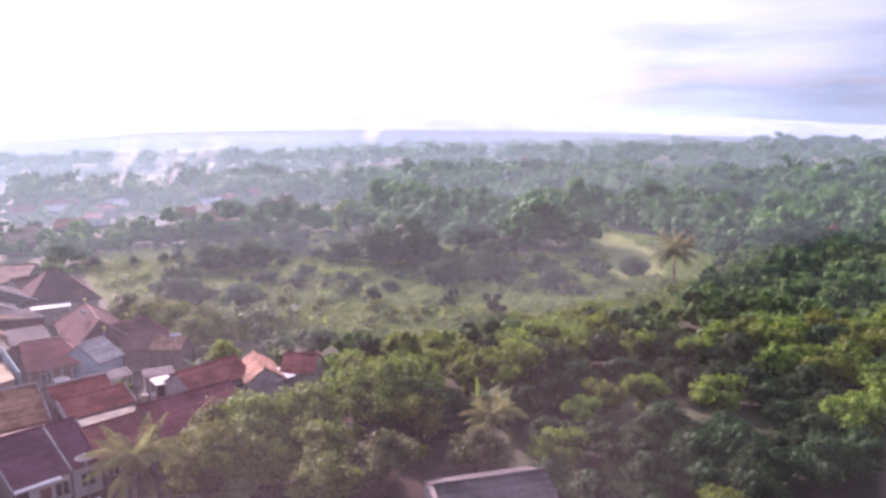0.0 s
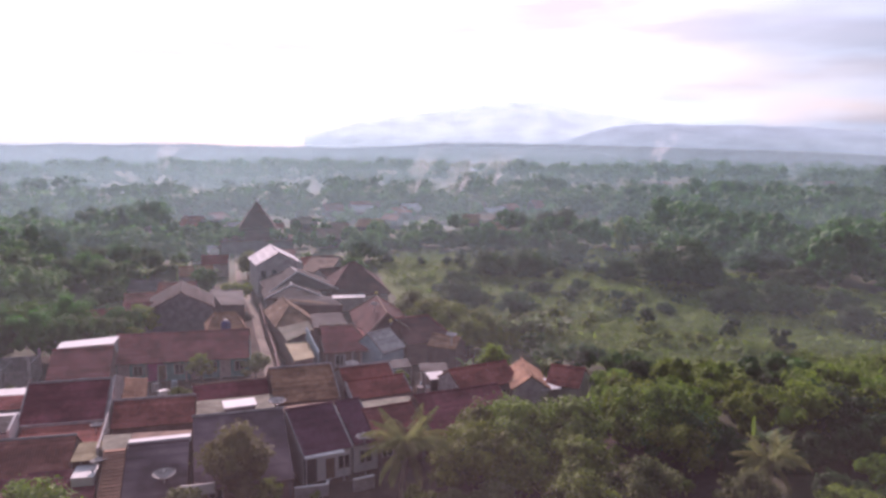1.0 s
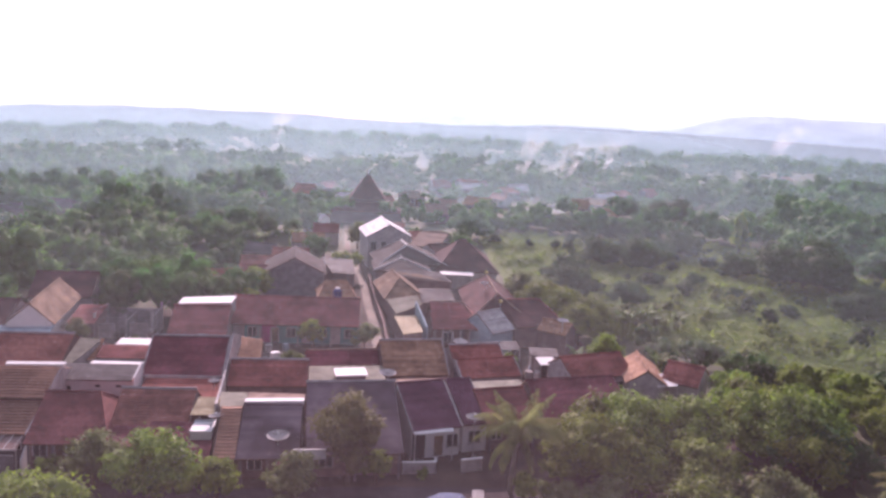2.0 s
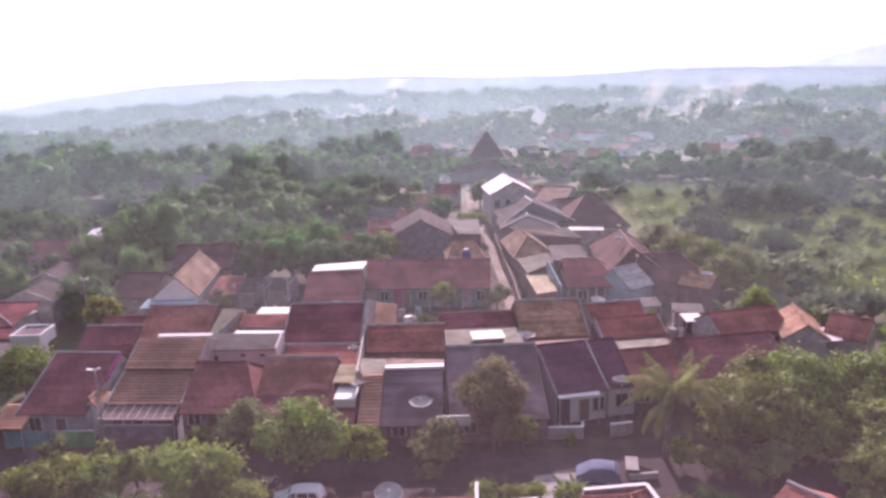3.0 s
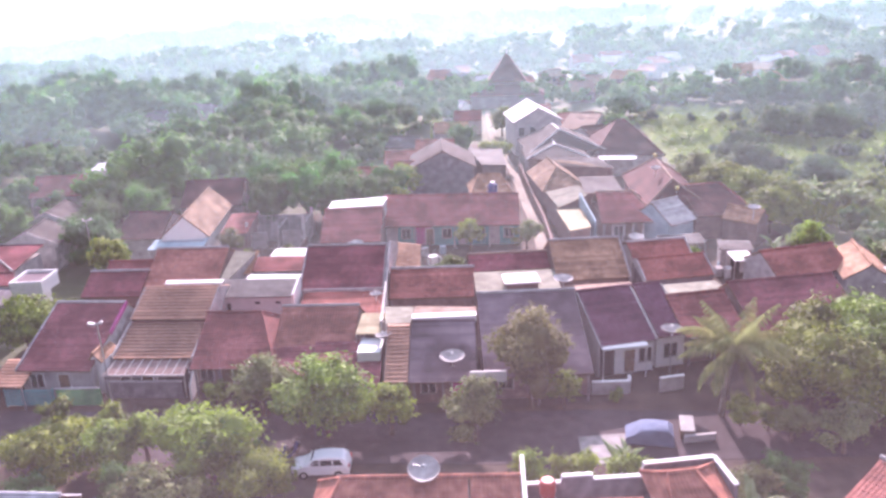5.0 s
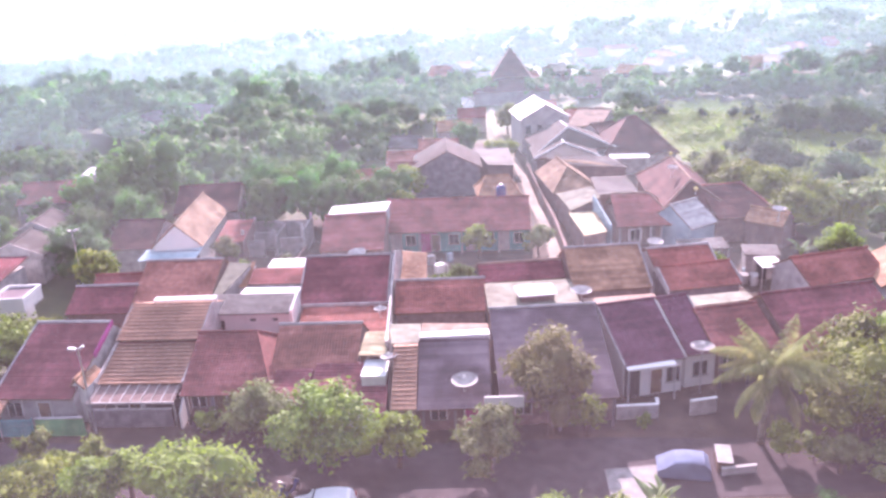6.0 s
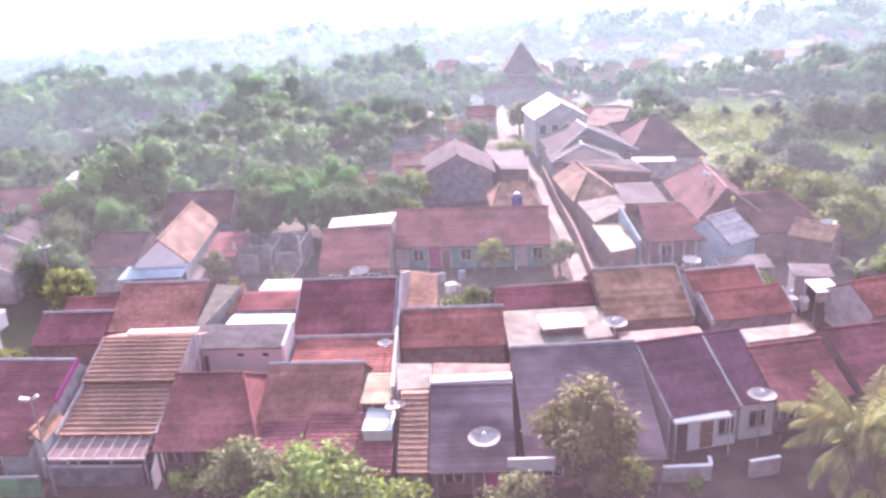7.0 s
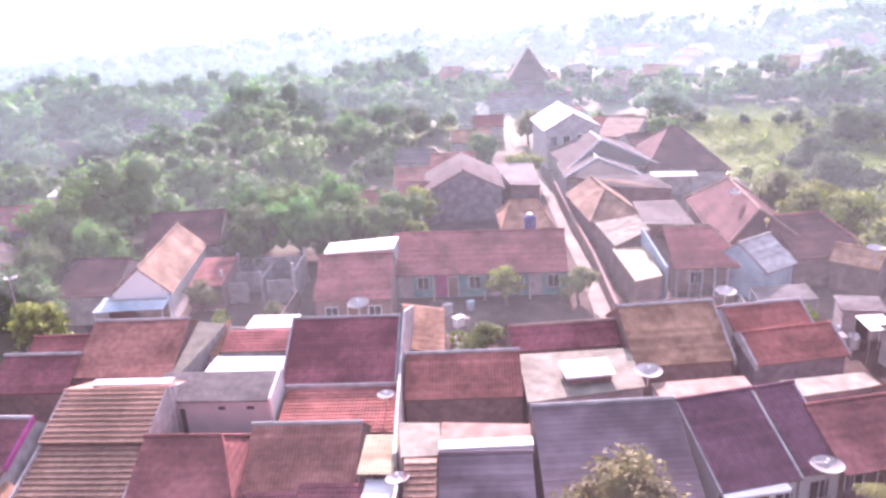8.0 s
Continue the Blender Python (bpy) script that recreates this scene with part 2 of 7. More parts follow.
TILE = 0.24
M = {
    "maroon": mat("maroon_clay_tile", (0.35, 0.118, 0.105), (0.235, 0.082, 0.078), 2.5, 0.3, 0.8, 0.4, 0.4, wave=TILE, island=0.14),
    "darkred": mat("dark_red_clay_tile", (0.28, 0.088, 0.096), (0.185, 0.062, 0.07), 2.5, 0.3, 0.8, 0.4, 0.4, wave=TILE, island=0.14),
    "red": mat("red_clay_tile", (0.4, 0.138, 0.108), (0.27, 0.092, 0.078), 2.5, 0.35, 0.8, 0.4, 0.4, wave=TILE, island=0.16),
    "brown": mat("brown_clay_tile", (0.42, 0.172, 0.13), (0.28, 0.115, 0.092), 2.5, 0.35, 0.85, 0.4, 0.4, wave=TILE, island=0.16),
    "oldred": mat("deep_red_clay_tile", (0.12, 0.052, 0.05), (0.08, 0.037, 0.037), 2.0, 0.35, 0.9, 0.4, 0.4, wave=TILE, island=0.16),
    "rust_tile": mat("rust_red_clay_tile", (0.5, 0.19, 0.13), (0.3, 0.105, 0.08), 1.6, 0.5, 0.9, 0.5, 0.4, wave=TILE, island=0.2),
    "orange": mat("orange_clay_tile", (0.42, 0.24, 0.155), (0.29, 0.16, 0.1), 1.6, 0.5, 0.85, 0.4, 0.35, wave=TILE, island=0.18),
    "stripe": mat("ribbed_orange_tile", (0.53, 0.3, 0.21), (0.4, 0.21, 0.145), 3.0, 0.3, 0.8, 0.4, 0.3, wave=0.3, island=0.15),
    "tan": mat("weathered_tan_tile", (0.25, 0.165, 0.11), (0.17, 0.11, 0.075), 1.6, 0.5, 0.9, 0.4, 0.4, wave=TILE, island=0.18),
    "darkgrey": mat("dark_grey_roof", (0.09, 0.074, 0.07), (0.062, 0.052, 0.05), 2.0, 0.4, 0.92, 0.3, 0.4, wave=0.18),
    "slate": mat("dark_slate_tile", (0.19, 0.14, 0.155), (0.145, 0.107, 0.12), 0.8, 0.3, 0.85, 0.3, 0.4, island=0.16),
    "purple": mat("dark_purple_tile", (0.17, 0.07, 0.1), (0.115, 0.05, 0.072), 2.5, 0.3, 0.85, 0.4, 0.3, wave=TILE, island=0.12),
    "grey_roof": mat("grey_cement_sheet", (0.15, 0.138, 0.132), (0.105, 0.097, 0.093), 2.0, 0.4, 0.85, 0.2, 0.3, wave=0.18),
    "zinc": mat("weathered_zinc_sheet", (0.48, 0.48, 0.5), (0.38, 0.38, 0.4), 1.5, 0.8, 0.6, 0.15, 0.25, metal=0.2, wave=0.16),
    "rusty": mat("rusty_sheet", (0.44, 0.27, 0.185), (0.31, 0.175, 0.115), 1.8, 0.6, 0.85, 0.3, 0.3, wave=0.16),
    "cream_sheet": mat("cream_sheet", (0.46, 0.39, 0.26), (0.37, 0.31, 0.2), 1.5, 0.5, 0.9, 0.15, 0.2, wave=0.2),
    "plaster": mat("weathered_plaster", (0.44, 0.41, 0.4), (0.33, 0.31, 0.3), 1.4, 1.1, 0.9, 0.15, 0.14),
    "white": mat("white_paint", (0.7, 0.69, 0.68), (0.58, 0.57, 0.56), 1.2, 1.2, 0.75, 0.1, 0.14),
    "cement": mat("bare_cement", (0.32, 0.3, 0.29), (0.23, 0.215, 0.21), 1.4, 1.0, 0.95, 0.3, 0.14),
    "beige": mat("beige_screed", (0.26, 0.25, 0.2), (0.2, 0.19, 0.15), 1.2, 0.9, 0.9, 0.2, 0.25),
    "pink": mat("pinkish_screed", (0.33, 0.225, 0.18), (0.26, 0.18, 0.14), 1.2, 0.9, 0.9, 0.2, 0.25),
    # dark wall colour; on house fronts it also holds their shade
    "brick": mat("dim_plastered_brick", (0.24, 0.165, 0.15), (0.18, 0.125, 0.115), 2.5, 1.0, 0.95, 0.4, 0.14),
    "lilac": mat("lilac_grey_wall", (0.21, 0.185, 0.2), (0.155, 0.135, 0.148), 1.6, 1.0, 0.9, 0.2, 0.14),
    "turquoise": mat("turquoise_paint", (0.13, 0.36, 0.35), (0.1, 0.28, 0.27), 1.4, 0.5, 0.8, 0.15, 0.25),
    "teal": mat("teal_metal_paint", (0.1, 0.36, 0.38), (0.08, 0.28, 0.3), 1.4, 0.5, 0.6, 0.1, 0.2),
    "green": mat("green_paint", (0.14, 0.42, 0.2), (0.1, 0.33, 0.16), 1.4, 0.5, 0.8, 0.15, 0.25),
    "paleblue": mat("pale_blue_paint", (0.34, 0.45, 0.5), (0.27, 0.37, 0.42), 1.4, 0.5, 0.8, 0.15, 0.14),
    "blue": mat("blue_plastic", (0.03, 0.05, 0.21), (0.025, 0.04, 0.16), 1.4, 0.5, 0.45, 0.05, 0.15),
    "tarp": mat("faded_blue_tarpaulin", (0.18, 0.225, 0.32), (0.13, 0.165, 0.25), 1.4, 0.7, 0.9, 0.2, 0.2),
    "magenta": mat("magenta_paint", (0.5, 0.08, 0.25), (0.4, 0.06, 0.2), 1.4, 0.5, 0.8, 0.1, 0.2),
    "redplastic": mat("red_plastic", (0.5, 0.06, 0.04), (0.4, 0.05, 0.04), 1.4, 0.5, 0.5, 0.05, 0.15),
    "wood": mat("weathered_wood", (0.24, 0.16, 0.1), (0.16, 0.1, 0.07), 4.0, 0.6, 0.85, 0.3, 0.3),
    "dark": mat("dark_opening", (0.05, 0.045, 0.05), (0.03, 0.03, 0.03), 2, 0.6, 0.4, 0.05, 0.2),
    "steel": mat("galvanised_steel", (0.55, 0.55, 0.56), (0.45, 0.45, 0.46), 2, 0.6, 0.4, 0.05, 0.2, metal=0.8),
    "rubber": mat("black_rubber", (0.03, 0.03, 0.03), (0.025, 0.025, 0.025), 4, 1, 0.9, 0.1, 0.1),
    "carpaint": mat("white_car_paint", (0.78, 0.78, 0.8), (0.76, 0.76, 0.78), 0.5, 0.4, 0.25, 0.0, 0.05),
    "asphalt": mat("worn_asphalt", (0.095, 0.075, 0.08), (0.065, 0.052, 0.056), 1.2, 0.12, 0.9, 0.3, 0.3),
    "path": mat("pale_concrete_path", (0.32, 0.27, 0.22), (0.24, 0.2, 0.165), 0.8, 0.2, 0.9, 0.3, 0.25),
    "dirt": mat("brown_earth", (0.095, 0.068, 0.056), (0.062, 0.046, 0.038), 0.7, 0.12, 0.95, 0.5, 0.4),
    "bark": mat("bark", (0.17, 0.13, 0.1), (0.11, 0.085, 0.065), 5, 0.8, 0.95, 0.6, 0.3),
    "palmbark": mat("palm_bark", (0.26, 0.22, 0.18), (0.18, 0.15, 0.12), 5, 0.8, 0.95, 0.6, 0.3),
}
glass = mat("dark_window_glass", (0.025, 0.03, 0.035), (0.02, 0.025, 0.03), 1, 0.5, 0.2, 0.0, 0.1)
M["glass"] = glass
L1 = leaf_mat("mango_leaves", (0.02, 0.042, 0.013), (0.235, 0.32, 0.06), 0.17)
L2 = leaf_mat("bright_leaves", (0.03, 0.06, 0.017), (0.275, 0.36, 0.07), 0.24)
L3 = leaf_mat("grey_green_leaves", (0.034, 0.056, 0.02), (0.24, 0.29, 0.12), 0.16)
L4 = leaf_mat("reddish_leaves", (0.06, 0.056, 0.03), (0.2, 0.195, 0.075), 0.2)
L5 = leaf_mat("forest_leaves", (0.017, 0.058, 0.019), (0.074, 0.19, 0.052), 0.28, 0.025, 0.3)
L6 = leaf_mat("palm_leaves", (0.085, 0.105, 0.036), (0.3, 0.32, 0.14), 0.35)
# the whitish second colour paints sun glints on the blades
L7 = leaf_mat("banana_leaves", (0.04, 0.075, 0.02), (0.264, 0.35, 0.17), 0.3)
L8 = leaf_mat("dark_bush_leaves", (0.012, 0.036, 0.014), (0.047, 0.1, 0.036), 0.28, 0.02, 0.3)
GRASS = leaf_mat("meadow_grass", (0.086, 0.152, 0.033), (0.165, 0.255, 0.06), 0.32)
L9 = leaf_mat("light_forest_leaves", (0.034, 0.104, 0.027), (0.112, 0.26, 0.065), 0.32, 0.025, 0.35)
L10 = leaf_mat("grove_leaves", (0.028, 0.056, 0.012), (0.235, 0.35, 0.06), 0.3)


# ---- geometry helpers ----
class Geo:
    """Vertices and faces of one mesh."""

    def __init__(self):
        self.v, self.f = [], []

    def add(self, pts, faces):
        o = len(self.v)
        self.v += [tuple(p) for p in pts]
        self.f += [tuple(o + i for i in f) for f in faces]
        return self

    def box(self, x0, x1, y0, y1, z0, z1):
        return self.add([(x, y, z) for z in (z0, z1) for x, y in ((x0, y0), (x1, y0), (x1, y1), (x0, y1))],
                        [(3, 2, 1, 0), (4, 5, 6, 7), (0, 1, 5, 4), (1, 2, 6, 5), (2, 3, 7, 6), (3, 0, 4, 7)])

    def prism(self, poly, vec):
        n, vec = len(poly), Vector(vec)
        a = [Vector(p) for p in poly]
        return self.add(a + [p + vec for p in a],
                        [tuple(range(n))[::-1], tuple(range(n, 2 * n))] + [(i, (i + 1) % n, n + (i + 1) % n, n + i) for i in range(n)])

    def slab(self, pts, t):
        a = [Vector(p) for p in pts]
        nrm = (a[1] - a[0]).cross(a[-1] - a[0]).normalized()
        if nrm.z < 0:
            a.reverse()
            nrm = -nrm
        return self.prism([p - nrm * t for p in a], nrm * t)

    def tube(self, p0, p1, r0, r1=None, n=8):
        p0, p1 = Vector(p0), Vector(p1)
        r1 = r0 if r1 is None else r1
        d = (p1 - p0).normalized()
        u = d.orthogonal().normalized()
        w = d.cross(u)
        ring = [u * math.cos(2 * math.pi * i / n) + w * math.sin(2 * math.pi * i / n) for i in range(n)]
        return self.add([p0 + r * r0 for r in ring] + [p1 + r * r1 for r in ring],
                        [(i, (i + 1) % n, n + (i + 1) % n, n + i) for i in range(n)] + [tuple(range(n))[::-1], tuple(range(n, 2 * n))])

    def lathe(self, prof, n=20, c=(0, 0, 0)):
        o = []
        for r, z in prof:
            o += [(c[0] + r * math.cos(2 * math.pi * i / n), c[1] + r * math.sin(2 * math.pi * i / n), c[2] + z) for i in range(n)]
        f = [(k * n + i, k * n + (i + 1) % n, (k + 1) * n + (i + 1) % n, (k + 1) * n + i) for k in range(len(prof) - 1) for i in range(n)]
        return self.add(o, f)

    def mesh(self, name, material):
        me = bpy.data.meshes.new(name)
        me.from_pydata(self.v, [], self.f)
        bm = bmesh.new()
        bm.from_mesh(me)
        bmesh.ops.recalc_face_normals(bm, faces=bm.faces)
        bm.to_mesh(me)
        bm.free()
        me.materials.append(material)
        return me


def part(name, geo, material, parent, label=""):
    """One mesh object under a thing or a part."""
    ob = new(name, geo.mesh(name, material))
    ob.parent = parent
    return tagged(ob, label)


def thing(name, label, category, at=(0, 0, 0), turn=0.0, group=""):
    ob = new(name)
    ob.empty_display_size = 0.3
    ob.matrix_world = pose(*at, 0, 0, turn)
    return tagged(ob, label, category, group)


def structure(name, geo, material, label="", category=""):
    ob = new(name, geo.mesh(name, material))
    return tagged(ob, label, category, kind="structure")


def courses(g, a, b, c, d, step=0.36, lift=0.014, thick=0.1, strips=None):
    """A roof slope from the ridge a-b down to the eave d-c: boarding in g, and tile courses, each lapping the next, into strips."""
    a, b, c, d = (Vector(p) for p in (a, b, c, d))
    nrm = (b - a).cross(d - a)
    if nrm.length < 1e-6:
        nrm = (b - c).cross(d - c)
    nrm.normalize()
    if nrm.z < 0:
        nrm = -nrm
    n = max(2, round(max((d - a).length, (c - b).length) / step))
    for i in range(n):
        t0, t1 = max(0, (i - 0.12) / n), (i + 1) / n
        p = [a.lerp(d, t0), b.lerp(c, t0), b.lerp(c, t1) + nrm * lift, a.lerp(d, t1) + nrm * lift]
        if strips is not None:
            strips.append(Geo().prism([q - nrm * 0.035 for q in p], nrm * 0.035))
    g.prism([q - nrm * (thick + 0.04) for q in (a, b, c, d)], nrm * thick)
    return g


def slope(name, parent, material, a, b, c, d, step=0.36, lift=0.014, thick=0.1, label=""):
    """A roof slope under a house, with each tile course a piece of its own; coarse slopes of far houses stay one sheet."""
    strips = [] if step < 0.8 else None
    if strips is None:
        thick, g = 0.1, Geo().slab([a, b, c, d] if (Vector(a) - Vector(b)).length > 0.01 else [a, c, d], 0.1)
        return part(name, g, M[material], parent, label)
    ob = part(name, courses(Geo(), a, b, c, d, step, lift, thick, strips), M["wood"], parent, label)
    for s in strips:
        part("tile_course", s, M[material], ob)
    return ob


def window(parent, x, y, z, w=1.1, h=1.2, frame_mat="white", name="window"):
    """A framed window on a wall that faces -y: frame, pane and sill."""
    g = Geo()
    t = 0.08
    g.box(x - w / 2 - t, x - w / 2, y - 0.06, y, z, z + h).box(x + w / 2, x + w / 2 + t, y - 0.06, y, z, z + h)
    g.box(x - w / 2 - t, x + w / 2 + t, y - 0.06, y, z + h, z + h + t).box(x - 0.03, x + 0.03, y - 0.05, y - 0.02, z, z + h)
    win = part(name, g, M[frame_mat], parent)
    part("pane", Geo().box(x - w / 2, x + w / 2, y - 0.03, y - 0.005, z, z + h), glass, win)
    part("sill", Geo().box(x - w / 2 - 0.12, x + w / 2 + 0.12, y - 0.14, y, z - 0.08, z), M["cement"], win)
    return win


def door(parent, x, y, w=0.95, h=2.05, leaf="wood"):
    g = Geo()
    g.box(x - w / 2 - 0.08, x - w / 2, y - 0.07, y, 0.1, h + 0.1).box(x + w / 2, x + w / 2 + 0.08, y - 0.07, y, 0.1, h + 0.1)
    g.box(x - w / 2 - 0.08, x + w / 2 + 0.08, y - 0.07, y, h + 0.1, h + 0.18)
    d = part("door", g, M["white"], parent)
    part("door_leaf", Geo().box(x - w / 2, x + w / 2, y - 0.04, y - 0.005, 0.1, h + 0.1), M[leaf], d)
    part("handle", Geo().box(x + w / 2 - 0.16, x + w / 2 - 0.1, y - 0.09, y - 0.04, 1.05, 1.2), M["steel"], d)


def house(label, a, b, zr, ze, run_f, run_b=None, ze_b=None, roof="maroon", wall="plaster", hip_l=0.0, hip_r=0.0, cap="", verge="",
          front=(), back_roof="", over=0.45, step=0.36, lift=0.014, cat="house", name="house", group="village houses", single=False):
    """A house by its ridge line a-b; its front slope falls to the right of the way from a to b. front: (kind, x) of doors and windows."""
    a, b = Vector((*a, 0)), Vector((*b, 0))
    ln = (b - a).length
    turn = math.degrees(math.atan2(b.y - a.y, b.x - a.x))
    mid = (a + b) / 2
    h = thing(name, label, cat, (mid.x, mid.y, 0), turn, group)
    run_b = run_f if run_b is None else run_b
    ze_b = ze if ze_b is None else ze_b
    x0, x1 = -ln / 2, ln / 2
    sf, sb = (zr - ze) / run_f, (zr - ze_b) / max(run_b, 0.01)
    back = min(over, 0.45)
    yf, yb = -run_f + over, run_b - back
    zf, zb = ze + sf * over - 0.16, ze_b + sb * back - 0.16
    if over > 1.25:
        front = [*front, *(("post", x, "lilac") for x in (x0 + 0.4, 0.0, x1 - 0.4))]
    e0, e1 = x0 - hip_l, x1 + hip_r
    g = Geo()
    i = 0.06
    if hip_l or hip_r:
        lo = min(zf, zb)
        g.box(e0 + (over if hip_l else i), e1 - (over if hip_r else i), yf, yb, 0, lo)
    else:
        g.prism([(x0 + i, yf, 0), (x0 + i, yf, zf), (x0 + i, 0, zr - 0.16), (x0 + i, yb, zb), (x0 + i, yb, 0)], (ln - 2 * i, 0, 0))
    part("wall", g, M[wall], h)
    slope("front_roof_slope", h, roof, (x0, 0, zr), (x1, 0, zr), (e1, -run_f, ze), (e0, -run_f, ze), step, lift)
    slope("back_roof_slope", h, back_roof or roof, (x0, 0, zr), (x1, 0, zr), (e1, run_b, ze_b), (e0, run_b, ze_b), step, lift)
    for hip, x, e in ((hip_l, x0, e0), (hip_r, x1, e1)):
        if hip:
            slope("hip_roof_slope", h, roof, (x, 0, zr), (x, 0.001, zr), (e, run_b, ze_b), (e, -run_f, ze), step, lift)
            g = Geo()
            g.tube((x, 0, zr + 0.05), (e, -run_f, ze + 0.06), 0.11, n=6)
            g.tube((x, 0, zr + 0.05), (e, run_b, ze_b + 0.06), 0.11, n=6)
            part("hip_cap", g, M[cap or roof], h)
    g = Geo().tube((x0 - 0.05, 0, zr + 0.03), (x1 + 0.05, 0, zr + 0.03), 0.14, n=8)
    part("ridge_cap", g, M[cap or roof], h, "pale cemented ridge" if cap else "")
    for side in verge:
        x = x0 if side.lower() == "l" else x1
        g = Geo()
        w = 0.06
        if side.islower():
            pr = [(x - w, 0.1, zr - 0.1), (x - w, 0.1, zr + 0.1), (x - w, -run_f, ze + 0.1), (x - w, -run_f, ze - 0.12)]
        else:
            pr = [(x - w, run_b, ze_b - 0.1), (x - w, run_b, ze_b + 0.1), (x - w, 0, zr + 0.12), (x - w, -run_f, ze + 0.12), (x - w, -run_f, ze - 0.4)]
        g.prism(pr, (2 * w, 0, 0))
        part("verge", g, M["plaster"], h, "whitewashed verge wall")
    for kind, x, *rest in front:
        if kind == "door":
            door(h, x, yf, leaf=rest[0] if rest else "wood")
        elif kind == "window":
            window(h, x, yf, 0.95, rest[0] if rest else 1.1, 1.2)
        elif kind == "panel":
            part("wall_panel", Geo().box(x - rest[0] / 2, x + rest[0] / 2, yf - 0.03, yf, 0.05, zf - 0.15), M[rest[1]], h)
        elif kind == "post":
            part("porch_post", Geo().box(x - 0.08, x + 0.08, -run_f + 0.1, -run_f + 0.26, 0, ze - 0.02), M[rest[0] if rest else "plaster"], h)
    return h


def lean(label, quad, material, thick=0.06, step=0.0, wall="", name="lean_to_roof", cat="roof", lift=0.04, posts="steel"):
    """A single-pitch or flat roof by its four corners (back left, back right, front right, front left), on posts or on walls."""
    q = [Vector(p) for p in quad]
    c = sum(q, Vector()) / 4
    base = Vector((c.x, c.y, 0))
    h = thing(name, label, cat, base)
    p = [v - base for v in q]
    if step:
        slope("roof_sheet", h, material, *p, step, lift, thick)
    else:
        part("roof_sheet", Geo().slab(p, thick), M[material], h)
    if wall:
        g = Geo()
        inn = [v.lerp(sum(p, Vector()) / 4, 0.04) for v in p]
        g.add([(v.x, v.y, 0) for v in inn] + [(v.x, v.y, v.z - thick - 0.02) for v in inn],
              [(0, 1, 5, 4), (1, 2, 6, 5), (2, 3, 7, 6), (3, 0, 4, 7), (4, 5, 6, 7), (3, 2, 1, 0)])
        part("wall", g, M[wall], h)
    else:
        for v in p:
            w = v.lerp(sum(p, Vector()) / 4, 0.05)
            part("post", Geo().tube((w.x, w.y, 0), (w.x, w.y, w.z - thick - 0.01), 0.05, n=6), M[posts], h)
    return h


def wall_run(label, pts, top, thick=0.16, material="plaster", base=0.0, name="party_wall", cat="wall", coping=""):
    """A free wall along plan points, with its top at the given heights."""
    h = thing(name, label, cat, (pts[0][0], pts[0][1], 0))
    o = Vector((*pts[0], 0))
    for (pa, za), (pb, zb) in zip(zip(pts, top), zip(pts[1:], top[1:])):
        a, b = Vector((*pa, 0)) - o, Vector((*pb, 0)) - o
        s = Vector((a.y - b.y, b.x - a.x, 0)).normalized() * thick / 2
        up = Vector((0, 0, 1))
        g = Geo().prism([a - s + up * base, b - s + up * base, b - s + up * zb, a - s + up * za], s * 2)
        part("wall_length", g, M[material], h)
        if coping:
            s2 = s * 1.5
            part("coping", Geo().prism([a - s2 + up * za, b - s2 + up * zb, b - s2 + up * (zb + 0.08), a - s2 + up * (za + 0.08)], s2 * 2), M[coping], h)
    return h


# ---- ground, roads and distance ----
def in_poly(x, y, poly):
    c = False
    for (xa, ya), (xb, yb) in zip(poly, poly[1:] + poly[:1]):
        if (ya > y) != (yb > y) and x < (xb - xa) * (y - ya) / (yb - ya) + xa:
            c = not c
    return c


MEADOW = [(30, 205), (27, 160), (30, 130), (42, 108), (54, 95), (66, 86), (82, 82), (98, 80), (114, 90), (134, 98), (150, 112), (160, 140), (168, 180), (158, 182), (148, 160), (132, 132), (120, 138), (112, 152), (110, 172), (100, 194), (70, 204)]
PADDY = [(114, 107), (125, 104), (148, 127), (158, 150), (160, 178), (151, 176), (143, 146)]
VILLAGE = [(-66, 40), (31, 40), (34, 60), (40, 84), (36, 96), (32, 124), (27, 160), (12, 172), (10, 214), (-20, 214), (-24, 140), (-30, 120), (-52, 122), (-66, 112)]


def height(x, y):
    """The lie of the land: level round the village, rolling further out, and falling away behind, most to the left."""
    r = math.hypot(x, y)
    k = min(1.0, max(0.0, (r - 260) / 700))
    u = min(1.0, max(0.0, (-math.degrees(math.atan2(x, y)) - 18) / 20)) if y > 0 else 0.0
    fall = 0.03 * max(0.0, r - 600) + 0.03 * u * u * (3 - 2 * u) * max(0.0, r - 300)
    return k * (13 * noise.noise((x / 420, y / 420, 0.3)) + 5 * noise.noise((x / 150, y / 150, 2.3)) - 4) - fall


